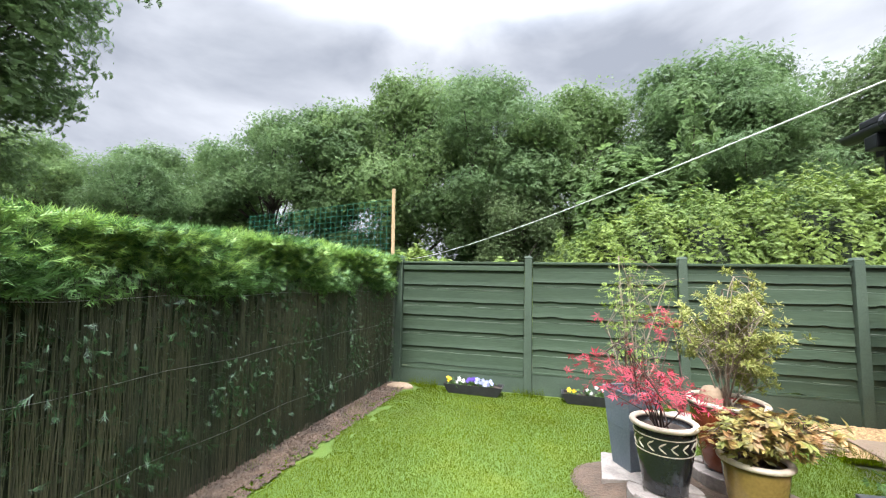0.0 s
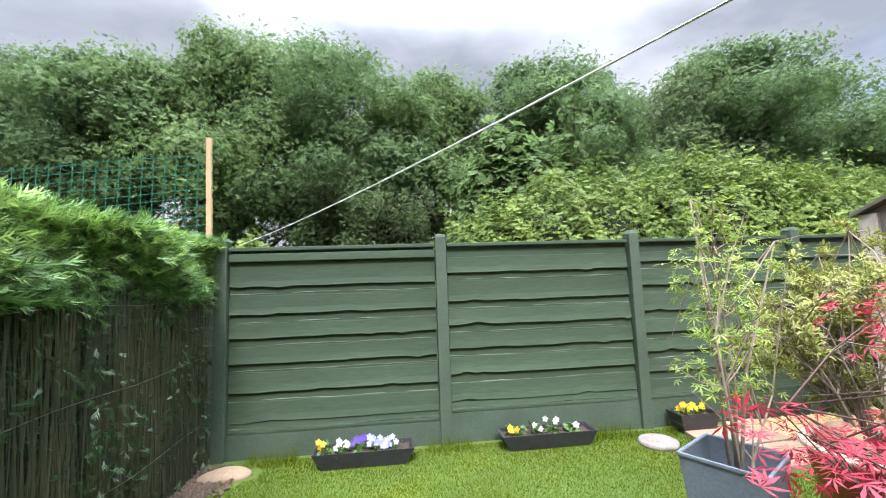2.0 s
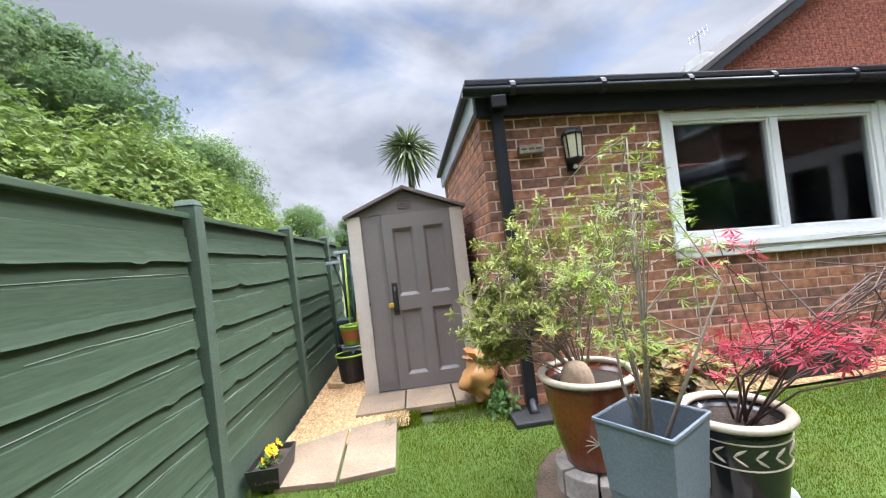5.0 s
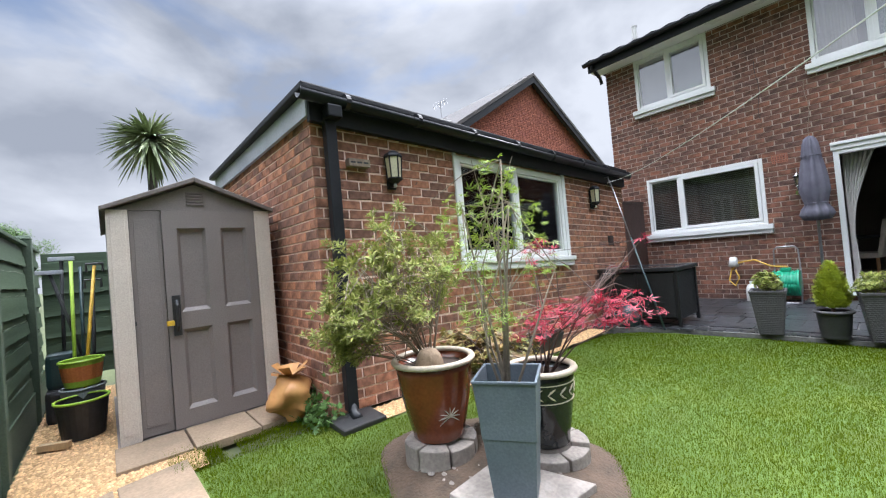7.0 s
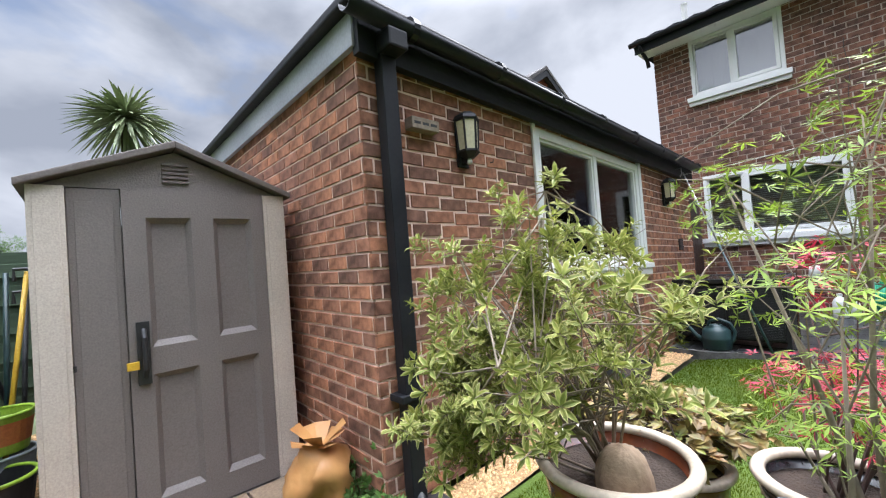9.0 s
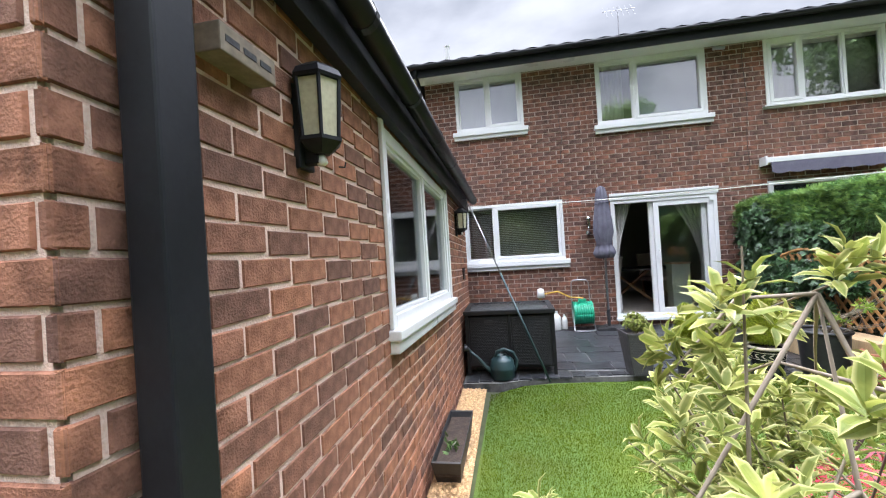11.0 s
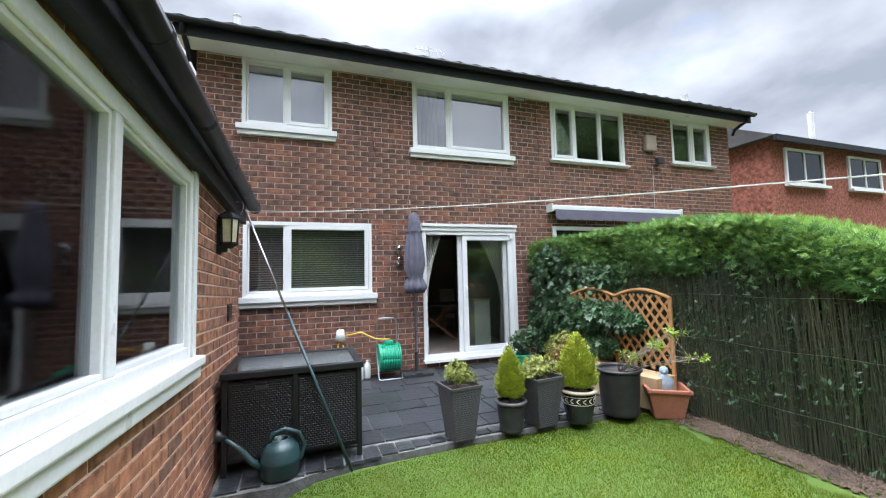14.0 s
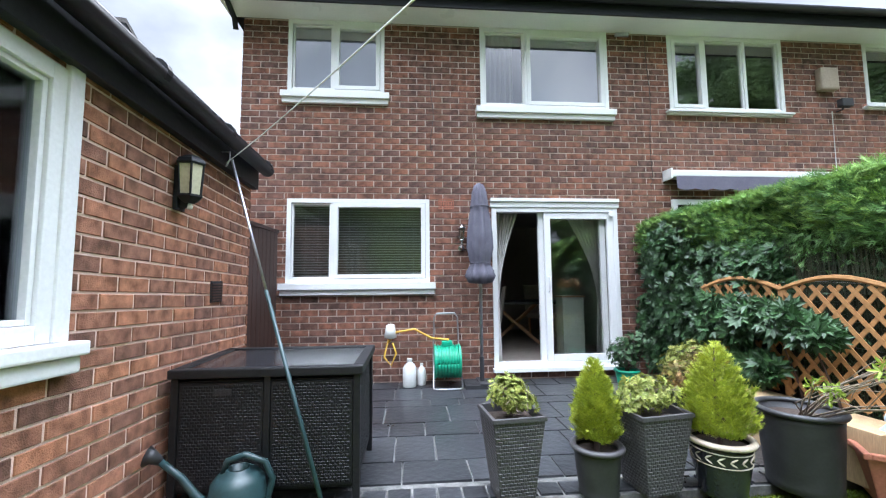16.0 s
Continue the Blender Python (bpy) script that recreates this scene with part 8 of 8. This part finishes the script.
for s in (-1, 1):
    b = bmesh.new()
    v = [b.verts.new((x, y, z)) for y in (0.10 * s - 0.035, 0.10 * s + 0.035) for x, z in ((-0.42 * s - 0.04, 0), (-0.42 * s + 0.04, 0), (0.42 * s + 0.04, 0.72), (0.42 * s - 0.04, 0.72))]
    for q in ((0, 1, 2, 3), (7, 6, 5, 4), (0, 4, 5, 1), (1, 5, 6, 2), (2, 6, 7, 3), (3, 7, 4, 0)):
        b.faces.new([v[i] for i in q])
    part("crossed_leg", b, OAK_WOOD, dt, bevel=0.005)
ch = thing("dining_chair", "cream upholstered high-backed dining chair", "chair", "dining chairs", m=pose(-0.55, -5.0, 0.215, 0, 0, 75))
box_part("seat", (-0.23, 0.23, -0.22, 0.22, 0.40, 0.49), UPHOLSTERY, ch, bevel=0.02)
b = bmesh.new()
box(b, -0.22, 0.22, 0.19, 0.25, 0.42, 1.02)
for v in b.verts:
    if v.co.z > 0.9:
        v.co.y += 0.10
part("backrest", b, UPHOLSTERY, ch, bevel=0.015)
for x, y in ((-0.2, -0.19), (0.17, -0.19), (-0.2, 0.19), (0.17, 0.19)):
    box_part("leg", (x, x + 0.035, y - 0.017, y + 0.018, 0, 0.40), OAK_WOOD, ch)
copy_thing(ch, pose(-1.85, -5.95, 0.215, 0, 0, 200))
cb2 = thing("sideboard", "sage green narrow cabinet against the room wall", "cabinet", m=pose(-1.72, -4.35, 0.215))
box_part("body", (-0.16, 0.16, -0.14, 0.14, 0, 0.86), SAGE, cb2)
box_part("top", (-0.18, 0.18, -0.16, 0.16, 0.861, 0.885), OAK_WOOD, cb2)

# ---- beyond the garden ----
def house_block(name, label, x0, x1, y0, y1, zt, ridge, brick, gable_axis="x"):
    """A plain neighbouring house: brick walls, tiled roof."""
    t = thing(name, label, "house", "neighbouring houses")
    b = bmesh.new()
    box(b, x0, x1, y0, y1, 0, zt)
    part("wall", b, brick, t)
    b = bmesh.new()
    e = 0.3
    if gable_axis == "x":
        ym = (y0 + y1) / 2
        v = [b.verts.new(p) for p in ((x0 - e, y0 - e, zt), (x1 + e, y0 - e, zt), (x1 + e, ym, ridge), (x0 - e, ym, ridge), (x1 + e, y1 + e, zt), (x0 - e, y1 + e, zt))]
    else:
        xm = (x0 + x1) / 2
        v = [b.verts.new(p) for p in ((x0 - e, y1 + e, zt), (x0 - e, y0 - e, zt), (xm, y0 - e, ridge), (xm, y1 + e, ridge), (x1 + e, y0 - e, zt), (x1 + e, y1 + e, zt))]
    b.faces.new((v[0], v[1], v[2], v[3]))
    b.faces.new((v[3], v[2], v[4], v[5]))
    b.faces.new((v[0], v[3], v[5]))
    b.faces.new((v[1], v[4], v[2]))
    b.faces.new((v[0], v[5], v[4], v[1]))
    part("roof", b, ROOF_TILE, t)
    return t


nr = house_block("house", "red brick neighbouring house with dark roof", -20, -10.5, -12, -4.3, 5.05, 7.2, RED_BRICK)
for k in range(3):
    x = -11.0 - k * 2.9
    b = bmesh.new()
    frame_rect(b, x - 1.7, x, 3.85, 4.85, -4.31, -4.24, 0.07)
    box(b, x - 0.87, x - 0.83, -4.3, -4.25, 3.92, 4.78)
    w = part("window", b, WHITE_PVC, nr)
    b = bmesh.new()
    box(b, x - 1.63, x - 0.07, -4.295, -4.28, 3.92, 4.78)
    part("pane", b, GLOSS_BLACK, w)
    box_part("sill", (x - 1.78, x + 0.06, -4.29, -4.15, 3.77, 3.848), WHITE_PVC, w)
b = bmesh.new()
box(b, -20.2, -10.2, -4.05, -3.97, 4.9, 5.06)
part("fascia", b, BLACK_PAINT, nr)
fu = thing("boiler_flue", "pale metal flue pipe on the roof", "flue", "flues")
b = bmesh.new()
lathe(b, [(0.09, 5.3), (0.09, 7.1), (0.06, 7.12)], 14, -15.8, -6.0)
part("pipe", b, MILKY, fu)
# red gable behind the garage
gh = thing("house", "red brick gabled house behind the garage", "house", "neighbouring houses")
GX, GYA, GYB, GYM, GZE, GZA = 9.0, -15.6, -3.6, -9.6, 4.9, 8.55
b = bmesh.new()
box(b, GX, GX + 9, GYA, GYB, 0, GZE)
v = [b.verts.new(p) for p in ((GX, GYA, GZE), (GX, GYB, GZE), (GX, GYM, GZA), (GX + 0.3, GYA, GZE), (GX + 0.3, GYB, GZE), (GX + 0.3, GYM, GZA))]
for q in ((0, 2, 1), (3, 4, 5), (0, 1, 4, 3), (1, 2, 5, 4), (2, 0, 3, 5)):
    b.faces.new([v[i] for i in q])
gwall = part("wall", b, RED_BRICK, gh)
gv, gf = [], []
z = 4.0
j = 0
while z < GZA - 0.1:
    half = 6.0 * (1 - max(z - GZE, 0) / (GZA - GZE))
    y = GYM - half + (0.1125 if j % 2 else 0)
    while y < GYM + half - 0.2:
        k0 = len(gv)
        gv += [(GX - 0.012, y + 0.006, z + 0.006), (GX - 0.012, y + 0.219, z + 0.006), (GX - 0.012, y + 0.219, z + 0.069), (GX - 0.012, y + 0.006, z + 0.069), (GX + 0.001, y, z), (GX + 0.001, y + 0.225, z), (GX + 0.001, y + 0.225, z + 0.075), (GX + 0.001, y, z + 0.075)]
        gf += [(k0, k0 + 1, k0 + 2, k0 + 3), (k0, k0 + 4, k0 + 5, k0 + 1), (k0 + 1, k0 + 5, k0 + 6, k0 + 2), (k0 + 2, k0 + 6, k0 + 7, k0 + 3), (k0 + 3, k0 + 7, k0 + 4, k0)]
        y += 0.225
    z += 0.075
    j += 1
raw("bricks", gv, gf, RED_BRICK, gwall, kind="stuff")
for s in (-1, 1):
    b = bmesh.new()
    dy = s * 6.3
    dz = (GZA - GZE) * 1.05
    v = [b.verts.new(p) for x in (GX - 0.35, GX + 9.3) for p in ((x, GYM, GZA + 0.22), (x, GYM + dy, GZA + 0.22 - dz), (x, GYM + dy, GZA + 0.08 - dz), (x, GYM, GZA + 0.08))]
    for q in ((0, 1, 2, 3), (7, 6, 5, 4), (0, 4, 5, 1), (1, 5, 6, 2), (2, 6, 7, 3), (3, 7, 4, 0)):
        b.faces.new([v[i] for i in q])
    part("roof", b, ROOF_TILE, gh)
    b = bmesh.new()
    v = [b.verts.new(p) for x in (GX - 0.33, GX - 0.28) for p in ((x, GYM, GZA + 0.07), (x, GYM + dy, GZA + 0.07 - dz), (x, GYM + dy, GZA - 0.20 - dz), (x, GYM, GZA - 0.20))]
    for q in ((0, 1, 2, 3), (7, 6, 5, 4), (0, 4, 5, 1), (1, 5, 6, 2), (2, 6, 7, 3), (3, 7, 4, 0)):
        b.faces.new([v[i] for i in q])
    part("bargeboard", b, BLACK_PAINT, gh)
an2 = thing("aerial", "thin steel television aerial above a chimney", "aerial")
aerial(an2, 10.75, -6.0, 7.3, 0.9)
box_part("chimney", (10.4, 11.1, -6.3, -5.7, 5.0, 6.7), MILKY, gh)

# cordyline palm beyond the shed
pm = thing("palm", "spiky cordyline palm on a slim trunk", "palm", m=pose(9.0, 3.80, 0))
b = bmesh.new()
tube(b, [(0, 0, 0), (0.05, 0, 2.0), (0, 0, 4.15)], [0.11, 0.085, 0.08], 9)
part("trunk", b, BARK, pm, smooth=True)
g = np.random.default_rng(15)
vv, ff = [], []
for k in range(300):
    d = g.normal(size=3)
    d[2] = d[2] * 0.8 + 0.15
    d /= np.linalg.norm(d)
    s = np.cross(d, [0.1, 0.2, 1.0])
    s /= np.linalg.norm(s)
    L = g.uniform(0.6, 0.95)
    k0 = len(vv)
    for q, w in ((0.03, 0.015), (0.4, 0.03), (0.75, 0.022), (1.0, 0.002)):
        c = np.array([0, 0, 4.2]) + d * L * q - np.array([0, 0, 0.28 * q * q])
        vv += [c - s * w, c + s * w]
    for q in range(3):
        ff.append((k0 + 2 * q, k0 + 2 * q + 1, k0 + 2 * q + 3, k0 + 2 * q + 2))
raw("fronds", vv, ff, PALM_LEAF, pm, kind="stuff")


# ---- tools and buckets beside the shed ----
def bucket(label, x, y, z, r, h, body, rim, band=None):
    t = thing("bucket", label, "bucket", "buckets by the shed", m=pose(x, y, z))
    b = bmesh.new()
    lathe(b, [(r * 0.78, 0), (r * 0.8, 0.008), (r, h), (r * 0.95, h), (r * 0.76, 0.03)], 26)
    part("body", b, body, t, smooth=False)
    b = bmesh.new()
    tube(b, [(r * math.cos(a), r * math.sin(a), h) for a in [2 * math.pi * k / 26 for k in range(27)]], 0.011, 6)
    part("rim", b, rim, t, smooth=True)
    if band:
        b = bmesh.new()
        lathe(b, [(r * 0.86, h * 0.25), (r * 0.975, h * 0.82), (r * 0.97, h * 0.82), (r * 0.85, h * 0.25)], 26)
        part("label_band", b, band, t)
    return t


bucket("black bucket with a lime rim on gravel", 3.55, 4.84, 0.045, 0.17, 0.30, BLACK_PLASTIC, LIME)
bucket("grey tub standing on gravel beside the shed", 3.85, 4.84, 0.045, 0.15, 0.34, GREY_FASCIA, GREY_FASCIA)
bucket("orange and lime tub stacked on a grey tub", 3.85, 4.84, 0.40, 0.15, 0.22, LIME, LIME, ORANGE)
bk = thing("brush_head", "pale wooden broom head lying on gravel", "broom head", m=pose(3.35, 5.0, 0.05, 0, 0, 60))
box_part("stock", (-0.1, 0.1, -0.025, 0.025, 0, 0.05), PALE_WOOD, bk)


def tool(label, foot, top, stick, head, head_mat, kind):
    t = thing("garden_tool", label, "garden tool", "long-handled tools")
    b = bmesh.new()
    tube(b, [foot, top], 0.014, 8)
    part("handle", b, stick, t, smooth=True)
    f, p = Vector(foot), Vector(top)
    d = (p - f).normalized()
    b = bmesh.new()
    if kind == "broom":
        m = f + d * (p - f).length
        box(b, m.x - 0.03, m.x + 0.03, m.y - 0.09, m.y + 0.09, m.z - 0.012, m.z + 0.025)
    elif kind == "grip":
        tube(b, [p + Vector((0, -0.06, -0.06)), p + Vector((0, -0.06, 0.02)), p + Vector((0, 0.06, 0.02)), p + Vector((0, 0.06, -0.06))], 0.013, 6)
    else:
        box(b, f.x - 0.015, f.x + 0.015, f.y - 0.09, f.y + 0.09, f.z - 0.02, f.z + 0.2)
    part("head", b, head_mat, t, bevel=0.005)
    return t


tool("dark handled window brush with a pale head", (4.5, 5.0, 0.05), (4.25, 4.95, 1.53), IRON, None, GREY_FASCIA, "broom")
tool("grey squeegee on a slim dark handle", (4.35, 4.72, 0.05), (4.05, 5.02, 1.40), IRON, None, GREY_FASCIA, "broom")
tool("green handled broom leaning on the fence", (4.0, 4.90, 0.07), (4.1, 4.88, 1.50), LIME, None, BLACK_PLASTIC, "head")
tool("grey handled rake leaning on the fence", (4.05, 4.84, 0.07), (4.2, 4.82, 1.45), CAN_GREEN, None, IRON, "head")
tool("yellow handled spade with a black grip", (3.95, 4.86, 0.08), (4.15, 4.72, 1.45), YELLOW, None, IRON, "grip")
tool("dark handled garden fork leaning on the shed", (4.1, 4.78, 0.08), (4.3, 4.74, 1.30), IRON, None, IRON, "grip")
br = thing("leaf_blower", "folded dark garden machine behind the tools", "garden machine", m=pose(4.3, 5.0, 0.04))
box_part("body", (-0.16, 0.16, -0.11, 0.11, 0.0, 0.30), IRON, br, bevel=0.04)
box_part("hopper", (-0.12, 0.12, -0.1, 0.1, 0.301, 0.62), CAN_GREEN, br, bevel=0.04)

# ---- grass blades ----
gr = np.random.default_rng(77)


def blades(name, n, x0, x1, y0, y1, h, keep, label):
    x, y = gr.uniform(x0, x1, n), gr.uniform(y0, y1, n)
    ok = keep(x, y)
    x, y = x[ok], y[ok]
    n = len(x)
    hh = gr.uniform(0.5, 1.2, n) * h * (1 + 0.12 * np.sin(x * 3.1) * np.sin(y * 2.7))
    a = gr.uniform(0, 2 * np.pi, n)
    w = gr.uniform(0.0011, 0.0023, n)
    bend = gr.uniform(0.1, 0.75, n) * hh
    dx, dy = np.cos(a), np.sin(a)
    z0 = np.full(n, 0.018)
    v = np.stack([np.stack([x - dy * w, y + dx * w, z0], 1), np.stack([x + dy * w, y - dx * w, z0], 1), np.stack([x + dx * bend, y + dy * bend, z0 + hh], 1)], 1)
    return raw(name, v.reshape(-1, 3), np.arange(3 * n).reshape(-1, 3), GRASS, kind="stuff", label=label, category="grass")


def on_lawn(x, y):
    ok = (y > -0.835 + 0.012 * x) & (x > -2.28 + 0.05 * np.sin(y * 9)) & (y < 5.14)
    ok &= ~((x > 1.73) & (y < 3.0)) & ~((x > 1.9) & (y < 3.25)) & ~((x > 1.45) & (y > 4.27)) & ~((x > 2.15) & (y > 4.0))
    ok &= ~(((x - 0.95) ** 2 + (y - 3.2) ** 2) < 0.07) & ~(((x - 0.44) ** 2 + (y - 2.78) ** 2) < 0.08) & ~(((x - 0.95) ** 2 + (y - 2.76) ** 2) < 0.03)
    ok &= ~((x > 0.1) & (x < 0.64) & (y > 2.98) & (y < 3.44)) & ~(((x - 1.13) ** 2 + (y - 4.86) ** 2) < 0.024)
    ok &= ~((x > 1.35) & (y < -0.49 - (1.6 - x) * 0.74)) & ~((x > 0.2) & (y < -0.665 - (1.35 - x) * 0.14))
    bare = np.sin(x * 7 + 1) * np.sin(y * 6) + np.sin(x * 17) * np.sin(y * 15) * 0.6
    ok &= ((x - 0.70) / 0.70) ** 2 + ((y - 3.02) / 0.54) ** 2 > 1
    return ok & ~((x < -1.95) & (bare > 0.35))


blades("grass", 620000, -2.3, 2.6, -0.87, 5.15, 0.019, on_lawn, "short dense mown grass")
blades("verge_grass", 9000, -2.44, -2.12, -0.7, 5.1, 0.04, lambda x, y: np.sin(x * 21 + y * 3) + np.sin(y * 5.3) + (x + 2.28) * 9 > 0.3, "thin straggling grass on the bare soil edge")
blades("long_grass", 2600, -2.1, 1.4, 5.0, 5.17, 0.12, lambda x, y: (np.sin(x * 9) > -0.2), "longer grass tufts at the fence foot")
blades("edge_grass", 1600, 2.1, 2.5, 4.1, 4.4, 0.06, lambda x, y: x > 0, "grass tufts in the gravel edge")


# ---- walls, brick by brick ----
build_walls()
